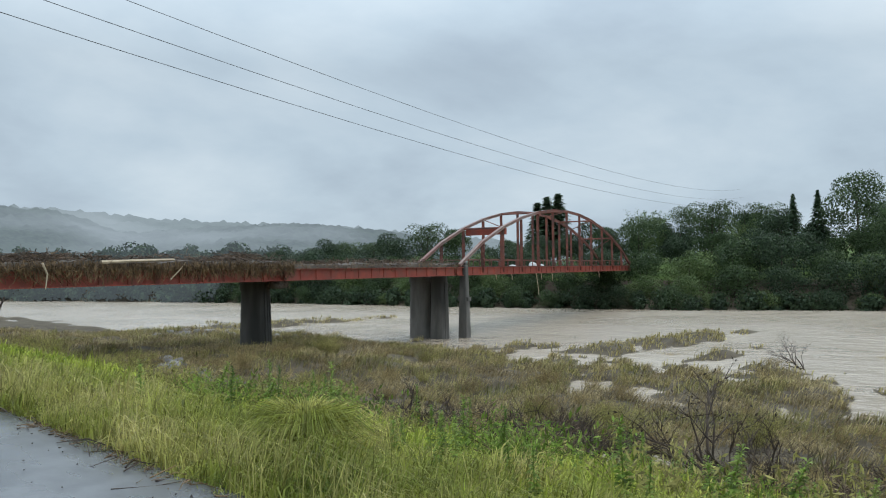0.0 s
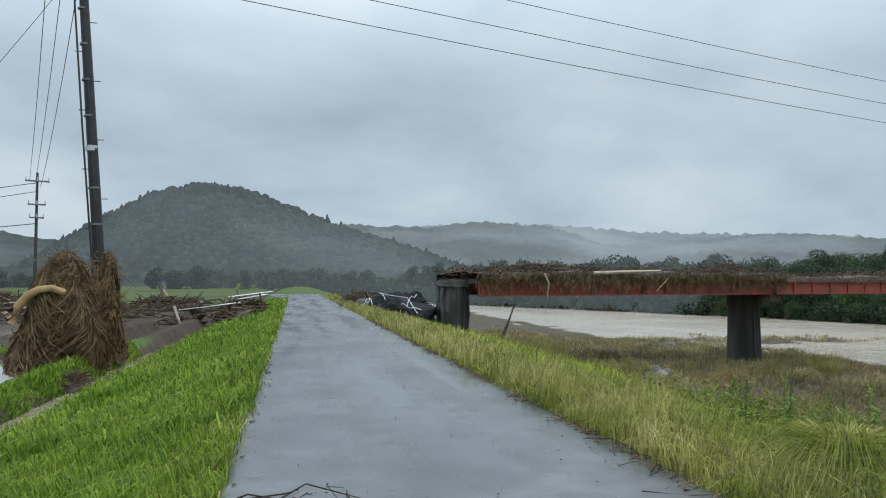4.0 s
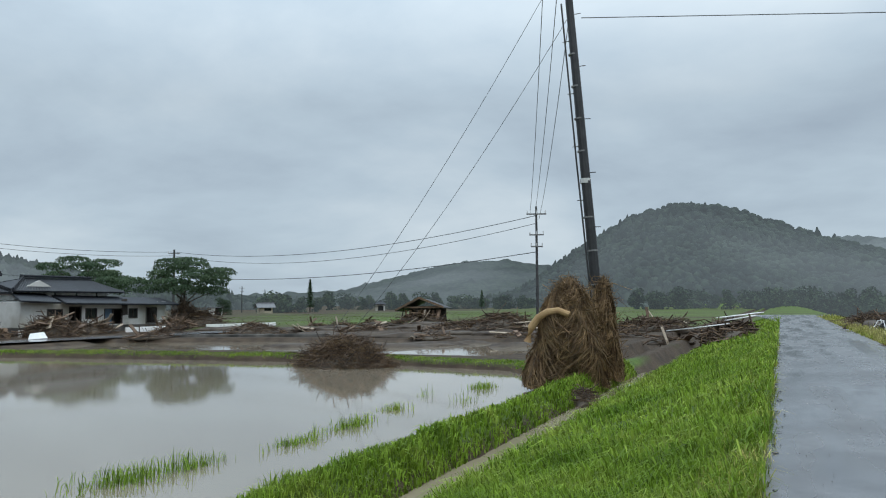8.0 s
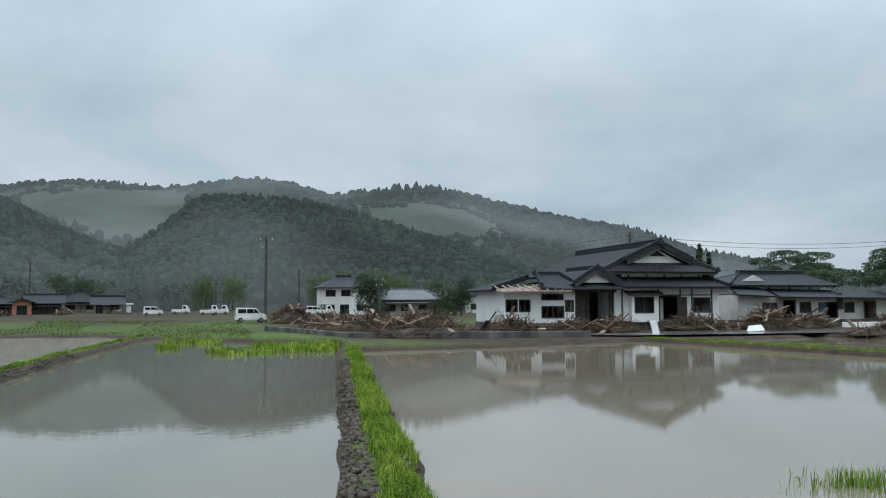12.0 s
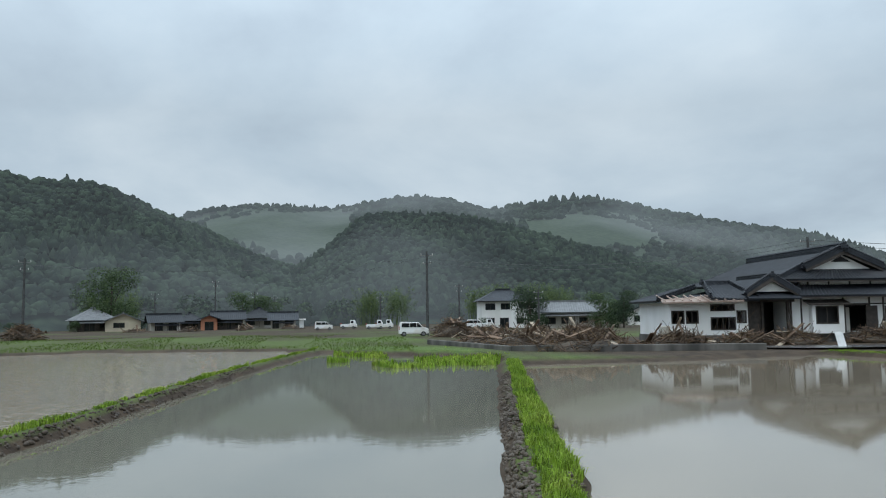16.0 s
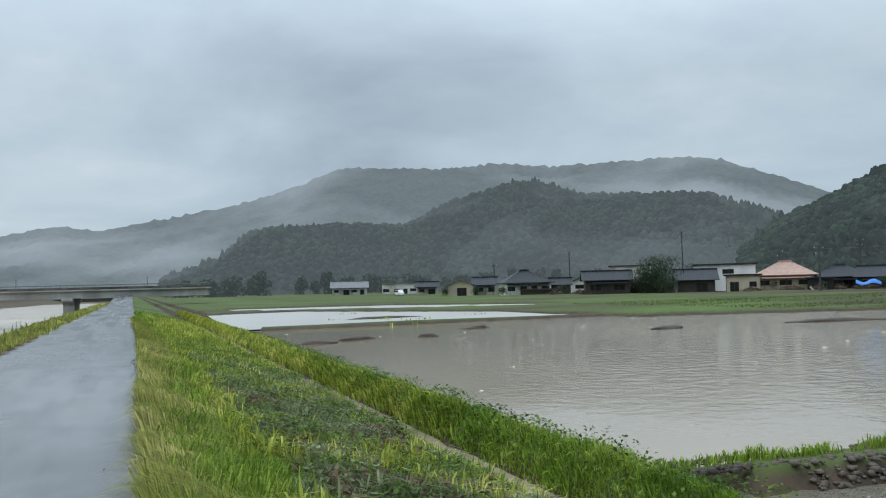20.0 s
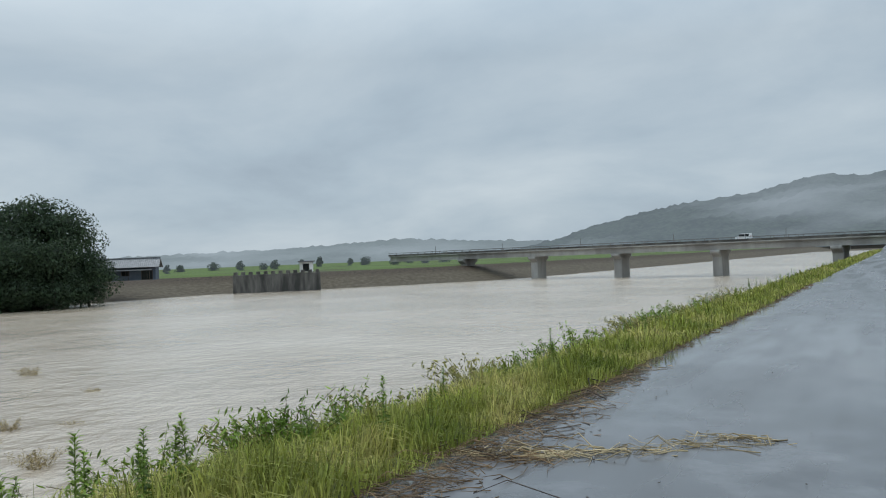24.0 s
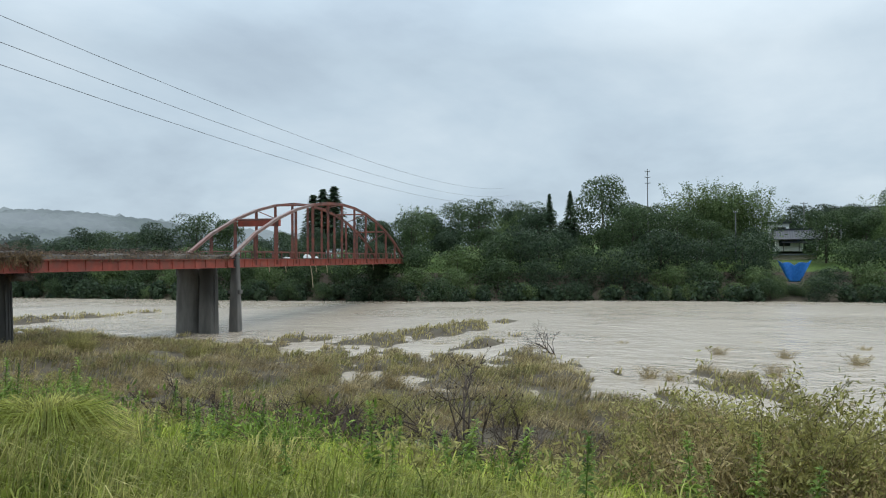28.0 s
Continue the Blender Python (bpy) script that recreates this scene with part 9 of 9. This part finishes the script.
def willow_bush(seed, h, w, stems=84, per=84, leaf="bush_leaf", leaf_size=0.032, lean=(0.05, -0.12), label="olive brown willow bush bent by the flood"):
    """A bush of thin whips swept one way, with narrow leaves."""
    rs = np.random.default_rng(seed)
    a, q = rs.random(stems) * 6.283, rs.random(stems) ** 0.5
    base = np.stack([np.cos(a) * q * w * 0.3, np.sin(a) * q * w * 0.3, np.zeros(stems) - 0.1], 1)
    hh = h * (0.55 + 0.5 * rs.random(stems))
    out = np.stack([np.cos(a) * q * w * 0.28 + lean[0] * hh + rs.normal(size=stems) * 0.22 * h, np.sin(a) * q * w * 0.28 + lean[1] * hh + rs.normal(size=stems) * 0.22 * h, np.zeros(stems)], 1)
    ts = np.linspace(0, 1, 5)
    P = np.stack([base + out * t ** 1.6 + np.stack([0 * hh, 0 * hh, hh * (t - 0.18 * t ** 3)], 1) for t in ts], 1)
    t0 = place("willow_bush", Matrix.Identity(4), label, "bush", "flooded bushes")
    o = new("whip_tangle", ribbon_mesh("whip_tangle", P, np.full((stems, 1), 0.003), MAT["whip"]))
    o.parent = t0
    o["kind"] = "stuff"
    t = 0.25 + 0.78 * rs.random((stems, per))
    c = base[:, None] + out[:, None] * (t ** 1.6)[..., None]
    c[..., 2] += hh[:, None] * (t - 0.18 * t ** 3)
    c = c.reshape(-1, 3) + rs.normal(size=(stems * per, 3)) * 0.055 * (h / 1.5)
    n = len(c)
    d = rs.normal(size=(n, 3)) * 0.8 + np.array([lean[0], lean[1], 0.5])
    d /= np.linalg.norm(d, axis=1)[:, None]
    s = np.cross(d, rs.normal(size=(n, 3)))
    s /= np.linalg.norm(s, axis=1)[:, None] + 1e-9
    L = (leaf_size * (0.6 + 0.9 * rs.random(n)))[:, None]
    V = np.stack([c - d * L, c + s * L * 0.28, c + d * L, c - s * L * 0.28], 1).reshape(-1, 3)
    o = new("foliage", mesh_of("foliage", V, np.arange(4 * n).reshape(n, 4), MAT[leaf]))
    o.parent = t0
    o["kind"] = "stuff"
    return t0


def dead_shrub(seed, h, spread, lean=(0.0, -0.5), leaves=0, label="bare dark shrub flattened by the flood"):
    """A leafless forked shrub."""
    q = random.Random(seed)
    t0 = place("dead_shrub", Matrix.Identity(4), label, "shrub", "flooded bushes")
    bm = bmesh.new()
    tips = []

    def grow(p, d, length, r, level):
        pts, v = [p], d.normalized()
        for k in range(3):
            v = (v + Vector((q.gauss(0, 0.18), q.gauss(0, 0.18), q.gauss(0.03, 0.12)))).normalized()
            pts.append(pts[-1] + v * length / 3)
        tube(bm, pts, r, r * 0.5, 5 if level < 2 else 3)
        tips.append(pts[-1])
        if level < 4:
            for k in range(q.choice((2, 3, 3))):
                e = pts[q.choice((1, 2, 3))]
                w = (v + Vector((q.gauss(0, spread), q.gauss(0, spread), q.gauss(0.1, spread * 0.7)))).normalized()
                grow(e, w, length * (0.55 + 0.25 * q.random()), r * 0.55, level + 1)

    for k in range(3):
        grow(Vector((q.gauss(0, 0.1), q.gauss(0, 0.1), -0.1)), Vector((lean[0] + q.gauss(0, 0.35), lean[1] + q.gauss(0, 0.35), 0.8)), h * 0.5, 0.03 * h ** 0.5, 0)
    part("wood", bm, MAT["twig"], t0)
    if leaves:
        rs = np.random.default_rng(seed)
        c = np.array([tuple(p) for p in tips])
        c = c[rs.integers(0, len(c), leaves)] + rs.normal(size=(leaves, 3)) * 0.06
        d = rs.normal(size=(leaves, 3)); d /= np.linalg.norm(d, axis=1)[:, None]
        s = np.cross(d, rs.normal(size=(leaves, 3))); s /= np.linalg.norm(s, axis=1)[:, None]
        V = np.stack([c - d * 0.035, c + s * 0.016, c + d * 0.035, c - s * 0.016], 1).reshape(-1, 3)
        o = new("foliage", mesh_of("foliage", V, np.arange(4 * leaves).reshape(-1, 4), MAT["twig"]))
        o.parent = t0
        o["kind"] = "stuff"
    return t0


def tall_weed(seed, h):
    """A goldenrod-like stalk with narrow leaves all the way up."""
    rs = np.random.default_rng(seed)
    t0 = place("tall_weed", Matrix.Identity(4), "tall green weed stalk with narrow whorled leaves on the road's edge", "weed", "tall weeds along the levee")
    lx, ly = rs.normal() * 0.06, rs.normal() * 0.06
    part("stem", tube(bmesh.new(), [(0, 0, -0.1), (lx * 0.4, ly * 0.4, h * 0.5), (lx, ly, h)], 0.007, 0.003, 5), MAT["weed_leaf"], t0)
    n = 110
    t = 0.12 + 0.9 * rs.random(n) ** 0.8
    a = np.arange(n) * 2.4 + rs.normal(size=n) * 0.2
    c = np.stack([lx * t, ly * t, h * t], 1)
    L = (0.085 * (1.25 - 0.75 * t) * (0.8 + 0.4 * rs.random(n)))[:, None]
    up = (0.25 + 0.9 * t ** 3)[:, None]
    d = np.stack([np.cos(a), np.sin(a), 0 * a], 1)
    mid = c + d * L * 0.55 + np.array([0, 0, 1]) * L * 0.5 * up
    tip = c + d * L * 1.15 + np.array([0, 0, 1]) * L * (0.75 * up - 0.35)
    s = np.stack([-np.sin(a), np.cos(a), 0 * a], 1) * L * 0.22
    V = np.stack([c, mid - s, tip, mid + s], 1).reshape(-1, 3)
    o = new("foliage", mesh_of("foliage", V, np.arange(4 * n).reshape(-1, 4), MAT["weed_leaf"]))
    o.parent = t0
    o["kind"] = "stuff"
    return t0


plant_rng = random.Random(12)


def settle(src, spots, first):
    """Sets src on the first spot and copies on the rest; spots are (x, y, scale)."""
    for x, y, s in spots:
        m = Matrix.Translation((x, y, float(land(x, y)))) @ Matrix.Rotation((plant_rng.random() - 0.5) * 0.9, 4, "Z")
        if src not in first:
            first.add(src)
            src.matrix_basis = m
            src.scale = (s, s, s)
        else:
            c = copy_thing(src, m)
            c.scale = (s, s, s)


done = set()
bushes = [willow_bush(1, 1.7, 1.8), willow_bush(2, 1.45, 1.9, 80, 80, "bush_brown", label="brown silted bush bent by the flood"), willow_bush(3, 1.9, 1.7, 80, 84), willow_bush(4, 1.1, 1.6, 56, 40, "bush_brown", label="brown silted bush bent by the flood")]
spots = {0: [], 1: [], 2: [], 3: []}
for k in range(46):     # thick belt at the foot of the slope
    az = 76 + 29 * (k + plant_rng.random()) / 46
    d = 9.8 + 4.2 * plant_rng.random() - (1.0 if az > 84 else 0)
    x, y = polar(az, d)
    spots[plant_rng.choice((0, 1, 1, 2, 0))].append((x, y, 0.62 + 0.42 * plant_rng.random()))
for k in range(18):
    az = 56 + 21 * (k + plant_rng.random()) / 18
    x, y = polar(az, 12.5 + 5 * plant_rng.random())
    spots[plant_rng.choice((3, 3, 1))].append((x, y, 0.5 + 0.35 * plant_rng.random()))
for k in range(26):     # nearer bushes half way down the slope
    az = 79 + 29 * (k + plant_rng.random()) / 26
    x, y = polar(az, 7.2 + 2.0 * plant_rng.random())
    spots[plant_rng.choice((0, 2, 1, 0))].append((x, y, 0.72 + 0.3 * plant_rng.random()))
for k in range(16):
    az = 103 + 26 * plant_rng.random()
    x, y = polar(az, 9 + 4 * plant_rng.random())
    spots[plant_rng.choice((0, 1, 3))].append((x, y, 0.5 + 0.35 * plant_rng.random()))
for k in range(120):     # over the flood plain
    x, y = 10 + 24 * plant_rng.random() ** 1.3, 5 + 33 * plant_rng.random()
    if float(land(x, y)) > RIVER - 0.05:
        spots[plant_rng.choice((1, 3, 3, 3, 0))].append((x, y, 0.4 + 0.5 * plant_rng.random()))
for k in range(22):     # snags standing in the water
    az = 62 + 62 * plant_rng.random()
    x, y = polar(az, 26 + 34 * plant_rng.random())
    if RIVER - 1.6 < float(land(x, y)):
        spots[3].append((x, y, 0.8 + 0.3 * plant_rng.random()))
for k, src in enumerate(bushes):
    settle(src, spots[k], done)
for k in range(70):     # tops of drowned bushes, far out
    az = 58 + 72 * plant_rng.random()
    x, y = polar(az, 22 + 46 * plant_rng.random())
    c = copy_thing(bushes[3], Matrix.Translation((x, y, RIVER - 0.25)) @ Matrix.Rotation(plant_rng.random() * 0.8, 4, "Z"))
    s = 0.2 + 0.55 * plant_rng.random() ** 2
    c.scale = (s * 1.3, s, s * (0.5 + 0.6 * plant_rng.random()))
    tagged(c, "top of a drowned bush in the brown water", "bush", "drowned bushes")

shrubs = [dead_shrub(5, 2.0, 0.55), dead_shrub(6, 1.8, 0.6, (0.1, 0.5)), dead_shrub(7, 2.3, 0.5, (-0.2, 0.45), 160, "dead shrub with a few dark leaves")]
for k in range(20):     # more bare shrubs over the washed plain
    x, y = 10.5 + 11 * plant_rng.random(), 4 + 18 * plant_rng.random()
    settle(shrubs[k % 2], [(x, y, 0.6 + 0.5 * plant_rng.random())], done)
for k in range(9):
    x, y = 11 + 12 * plant_rng.random(), 5 + 18 * plant_rng.random()
    heap("branch_tangle", x, y, 0.8 + 0.6 * plant_rng.random(), 0.5, 0.35, 110, "tangle of brown branches stranded on the flood plain", 300 + k, 1.1, 0.012, stand=0.6)
settle(shrubs[0], [(13.0, 10.7, 1.35), (13.9, 11.6, 1.15), (12.2, 9.0, 1.0), (14.6, 11.4, 1.1), (12.2, 10.4, 1.0), (15.0, 12.5, 0.8), (17.5, 15.5, 0.9), (13.2, 16.5, 0.7), (19, 10, 0.7)], done)
settle(shrubs[1], [(12.8, 13.2, 0.9), (14.2, 8.4, 0.8), (16.2, 18.5, 0.8), (21, 16, 0.8), (10.8, -8.6, 0.8), (12.3, -5.2, 0.75)], done)
settle(shrubs[2], [(14.0, 6.5, 1.35), (15.5, 6.6, 0.8), (49.4, 18.0, 1.2), (9.5, -7.2, 0.6), (13.5, -16.5, 0.9)], done)
heap("branch_tangle", 13.6, 4.7, 1.0, 0.9, 0.75, 260, "tangle of brown branches stranded on the flood plain", 91, 1.3, 0.012, stand=0.7)
heap("branch_tangle", 12.4, 9.6, 0.9, 0.8, 0.6, 200, "tangle of brown branches stranded on the flood plain", 92, 1.1, 0.012, stand=0.7)
heap("branch_tangle", 18.5, 14.0, 1.4, 0.8, 0.5, 200, "tangle of brown branches stranded on the flood plain", 93, 1.2, 0.014, stand=0.5)

weeds = [tall_weed(1, 0.66), tall_weed(2, 0.74), tall_weed(3, 0.58)]
row = [(3.2, -1.85, 1.15), (3.25, -2.05, 1.1), (3.4, -2.3, 1.05), (3.25, -2.5, 1.2), (3.3, -2.85, 1.25), (3.5, -3.05, 1.25), (3.3, -3.3, 1.1), (3.6, -3.5, 1.1), (3.65, -3.75, 1.25), (3.7, -3.95, 1.25), (3.35, -0.9, 0.85), (3.5, -0.6, 0.8), (3.9, -1.2, 0.8)]
for k in range(46):
    row.append((3.3 + 0.7 * plant_rng.random(), -5 - 52 * plant_rng.random() ** 1.3, 0.7 + 0.4 * plant_rng.random()))
for k in range(26):
    row.append((4.3 + 3.5 * plant_rng.random(), 0.2 + 9 * plant_rng.random(), 0.5 + 0.35 * plant_rng.random()))
row = [(x, y, s * 0.78) for x, y, s in row]
for k, src in enumerate(weeds):
    settle(src, row[k::3], done)

# mugwort and saplings mixed into the river slope, and small bushes along its crest downstream
low = []
for k in range(90):
    x, y = 3.6 + 5.6 * plant_rng.random(), -4 + 15 * plant_rng.random()
    low.append((x, y, 0.6 + 0.5 * plant_rng.random()))
for k, src in enumerate(weeds):
    settle(src, low[k::3], done)
crest = [willow_bush(8, 0.8, 0.9, 40, 20, "weed_leaf", 0.034, (0.0, 0.0), "small leafy green bush on the levee shoulder"), willow_bush(9, 0.7, 1.0, 40, 18, "bush_leaf", 0.034, (0.0, 0.0), "small olive bush on the levee shoulder")]
edge = [(4.4 + 1.3 * plant_rng.random(), -4.5 - 26 * plant_rng.random() ** 1.4, 0.6 + 0.6 * plant_rng.random()) for k in range(34)]
edge += [(4.8 + 3.6 * plant_rng.random(), 1.5 + 12 * plant_rng.random(), 0.6 + 0.5 * plant_rng.random()) for k in range(26)]
for k, src in enumerate(crest):
    settle(src, edge[k::2], done)
settle(shrubs[1], [(6.2, -5.8, 0.4), (6.6, -7.4, 0.42), (7.0, -9.0, 0.45), (8.2, -6.5, 0.5)], done)

# the pale tussock at the road's edge
tr = np.random.default_rng(66)
n = 2600
a, q = tr.random(n) * 6.283, tr.random(n)
x0, y0 = 3.62 + np.cos(a) * q * 0.16, 5.6 + np.sin(a) * q * 0.16
zz = land(x0, y0)
R, H = (0.08 + 0.5 * tr.random(n) ** 1.4), 0.28 + 0.5 * tr.random(n)
P = np.stack([np.stack([x0 + np.cos(a) * R * t ** 1.5, y0 + np.sin(a) * R * t ** 1.5, zz + H * (1.75 * t - 1.25 * t ** 2.4)], 1) for t in (0, 0.25, 0.5, 0.75, 1.0)], 1)
o = new("grass_tussock", ribbon_mesh("grass_tussock", P, np.full((n, 1), 0.003), MAT["grass_pale"]))
tagged(o, "big arching tussock of pale grass at the road's edge", "grass", kind="stuff")

# stones of the washed-out bank below the bridge
sr = np.random.default_rng(31)
sv, sf = [], []
for k in range(420):
    x, y = 9.5 + 9 * sr.random(), 26 + 12 * sr.random() + 0
    if sr.random() < 0.35:
        x, y = 26 + 14 * sr.random(), 60 + 3 * sr.normal()
    r = 0.08 + 0.26 * sr.random() ** 2
    b = len(sv)
    o3 = sr.normal(size=(8, 3)) * 0.18
    for i, (sx, sy, sz) in enumerate(((-1, -1, -1), (1, -1, -1), (1, 1, -1), (-1, 1, -1), (-0.7, -0.7, 0.7), (0.7, -0.7, 0.7), (0.7, 0.7, 0.7), (-0.7, 0.7, 0.7))):
        p = (np.array([sx * 1.2, sy, sz * 0.7]) + o3[i]) * r
        sv.append((x + p[0], y + p[1], float(land(x, y)) + p[2] + r * 0.3))
    sf += [(b, b + 3, b + 2, b + 1), (b + 4, b + 5, b + 6, b + 7), (b, b + 1, b + 5, b + 4), (b + 1, b + 2, b + 6, b + 5), (b + 2, b + 3, b + 7, b + 6), (b + 3, b, b + 4, b + 7)]
o = new("stones", mesh_of("stones", sv, sf, material("stone", [(0.14, 0.13, 0.12), (0.27, 0.26, 0.24)], 2.0, 0.85, 0.01, 14, island=0.35)))
tagged(o, "grey stones of the washed-out river bank", "stones", kind="stuff")
loose_log([(9.2, 36.2, -1.6), (9.7, 36.4, -0.6), (10.15, 36.6, 0.45)], 0.09, 0.05, "dark broken trunk leaning on the washed-out bank", "twig")
loose_log([(8.6, 35.9, -1.5), (10.4, 36.0, -1.7), (11.5, 35.5, -2.0)], 0.07, 0.04, "dark broken branch lying on the washed-out bank", "twig")

# straw, twigs and grit washed onto the asphalt

def litter(name, spots_, n, length, r, mat, label, seed):
    rs = np.random.default_rng(seed)
    k = rs.integers(0, len(spots_), n)
    c = np.array([spots_[i][:2] for i in k]) + rs.normal(size=(n, 2)) * np.array([spots_[i][2:] for i in k])
    keep = (c[:, 0] > ROAD_L + 0.05) & (c[:, 0] < ROAD_R + 0.25)
    c = c[keep]
    n = len(c)
    a = rs.normal(size=n) * 0.6 + rs.choice((0.3, 1.2), n)
    d = np.stack([np.cos(a), np.sin(a), 0 * a], 1) * (length * (0.3 + rs.random(n)) / 2)[:, None]
    u_ = (c[:, 0] - ROAD_L) / (ROAD_R - ROAD_L)
    p = np.stack([c[:, 0], c[:, 1], 0.028 + 0.035 * np.clip(1 - (2 * u_ - 1) ** 2, 0, 1) + 0.006 * rs.random(n)], 1)
    o = new(name, stick_mesh(name, p - d, p + d, r * (0.5 + rs.random(n)), mat, 0.12, seed))
    return tagged(o, label, "litter", kind="stuff")


litter("straw_litter", [(2.2, -5.4, 0.3, 0.15), (2.3, -4.6, 0.2, 0.3), (2.2, -3.4, 0.2, 0.2), (2.3, -6.4, 0.2, 0.5), (2.4, -8.5, 0.12, 0.8)], 800, 0.35, 0.0035, MAT["straw"], "wet straw washed across the asphalt", 1)
MAT["straw_pale"] = material("straw_pale", [(0.30, 0.22, 0.11), (0.48, 0.38, 0.22)], 3.0, 0.75, island=0.4)
strand = [(2.3, -5.4), (2.0, -5.55), (1.7, -5.48), (1.45, -5.68), (1.2, -5.85), (0.95, -6.1), (0.72, -6.4)]
litter("straw_strand", [(x, y, 0.15, 0.035) for x, y in strand], 170, 0.34, 0.0045, MAT["straw_pale"], "pale strand of straw washed across the asphalt", 11)
litter("twig_litter", [(2.1, -4.4, 0.4, 0.15), (2.35, 4.6, 0.2, 0.2), (2.4, 7.5, 0.1, 1.5), (-0.3, 5.7, 0.2, 0.12), (2.3, -2.6, 0.2, 0.3), (2.4, -7.5, 0.1, 1.0)], 90, 0.5, 0.006, MAT["twig"], "dark wet twigs on the asphalt", 2)
litter("grit", [(1.0, 6, 1.0, 3.0), (-0.3, 8, 0.3, 4.0), (1.2, -6, 0.9, 4), (2.3, 5, 0.2, 4)], 160, 0.014, 0.005, MAT["mud"], "specks of mud and grit on the asphalt", 3)
litter("straw_litter", [(2.5, yy, 0.06, 0.5) for yy in range(-30, 31, 2)], 1600, 0.22, 0.004, MAT["straw"], "straw lying along the asphalt's edge", 4)
litter("broken_edge", [(ROAD_L + 0.1, yy, 0.05, 0.6) for yy in range(-24, 31, 2)], 160, 0.05, 0.010, MAT["asphalt_dry"], "grey crumbled chips along the asphalt's edge", 5)


# clods of bare mud along the dikes, past counting
def clods(name, spots_, mat, label, seed, size=0.07):
    rs = np.random.default_rng(seed)
    p = np.array(spots_)
    n = len(p)
    r = size * (0.35 + 1.0 * rs.random(n) ** 2)
    cube = np.array([(-1, -1, -1), (1, -1, -1), (1, 1, -1), (-1, 1, -1), (-0.6, -0.6, 0.7), (0.6, -0.6, 0.7), (0.6, 0.6, 0.7), (-0.6, 0.6, 0.7)])
    v = cube[None] * np.array([1.3, 1.1, 0.7]) + rs.normal(size=(n, 8, 3)) * 0.22
    V = (v * r[:, None, None] + np.stack([p[:, 0], p[:, 1], p[:, 2] + r * 0.15], 1)[:, None, :]).reshape(-1, 3)
    f = np.array([(0, 3, 2, 1), (4, 5, 6, 7), (0, 1, 5, 4), (1, 2, 6, 5), (2, 3, 7, 6), (3, 0, 4, 7)])
    F = (np.arange(n) * 8)[:, None, None] + f[None]
    return tagged(new(name, mesh_of(name, V, F.reshape(-1, 4), MAT[mat])), label, "mud", kind="stuff")


cl = np.random.default_rng(91)
spots_c = []
for pts, side, reach in ((DIKE_A, 1, 34), (DIKE_B, -1, 26), (DIKE_A, -1, 20), (DIKE_B, 1, 20)):
    xs, ys = [p[0] for p in pts], [p[1] for p in pts]
    m = 1500 if reach > 24 else 500
    x = -6.2 - reach * cl.random(m) ** 1.5
    y = np.interp(x, xs[::-1], ys[::-1]) + side * (0.12 + 0.5 * cl.random(m))
    z = land(x, y)
    spots_c += [(a, b, c) for a, b, c in zip(x, y, z) if c > PADDY - 0.1]
x, y = -6.3 - 0.5 * cl.random(900), -9.5 + 13.5 * cl.random(900)
spots_c += [(a, b, c) for a, b, c in zip(x, y, land(x, y)) if c > PADDY - 0.1]
clods("mud_clods", spots_c, "mud", "crumbled wet brown mud along a paddy dike", 92, 0.038)
# mud bars just breaking the surface of the lower paddies
for k, (x, y, rx_, ry_) in enumerate(((-8.6, -36, 0.9, 0.4), (-11.0, -37.5, 1.0, 0.35), (-14.5, -37, 0.5, 0.3), (-19.5, -42, 0.9, 0.35), (-27, -34, 1.1, 0.5), (-38, -33, 3.4, 0.4), (-20, -62, 3.2, 0.5))):
    o = part("mud_bar", lump(rx_, ry_, 0.22, 200 + k), MAT["mud"], smooth=True)
    o.matrix_basis = pose(x, y, PADDY - 0.02, 0, 0, 12 * math.sin(k * 2.2))
    tagged(o, "low dark mud bar breaking the paddy's surface", "mud bank", "mud bars")
fl = np.random.default_rng(93)
m = 18
x, y = -8 - 26 * fl.random(m) ** 1.2, -12 - 34 * fl.random(m)
ok = [bool(q) for q in inside(x, y, PADDY_3)]
foam = [(a, b, PADDY + 0.024) for a, b, q in zip(x, y, ok) if q]
rs = np.random.default_rng(94)
V, F = [], []
for a, b, c in foam:
    i0 = len(V)
    r0 = 0.03 + 0.08 * rs.random() ** 2
    for k in range(7):
        g = r0 * (0.6 + 0.6 * rs.random())
        V.append((a + 1.7 * g * math.cos(k * 0.898), b + g * math.sin(k * 0.898), c))
    V.append((a, b, c + 0.02))
    F += [(i0 + k, i0 + (k + 1) % 7, i0 + 7) for k in range(7)]
tagged(new("foam_flecks", mesh_of("foam_flecks", V, F, material("foam", [(0.32, 0.29, 0.24), (0.45, 0.42, 0.36)], 6.0, 0.7))), "pale flecks of foam drifting on the muddy paddy", "foam", kind="stuff")
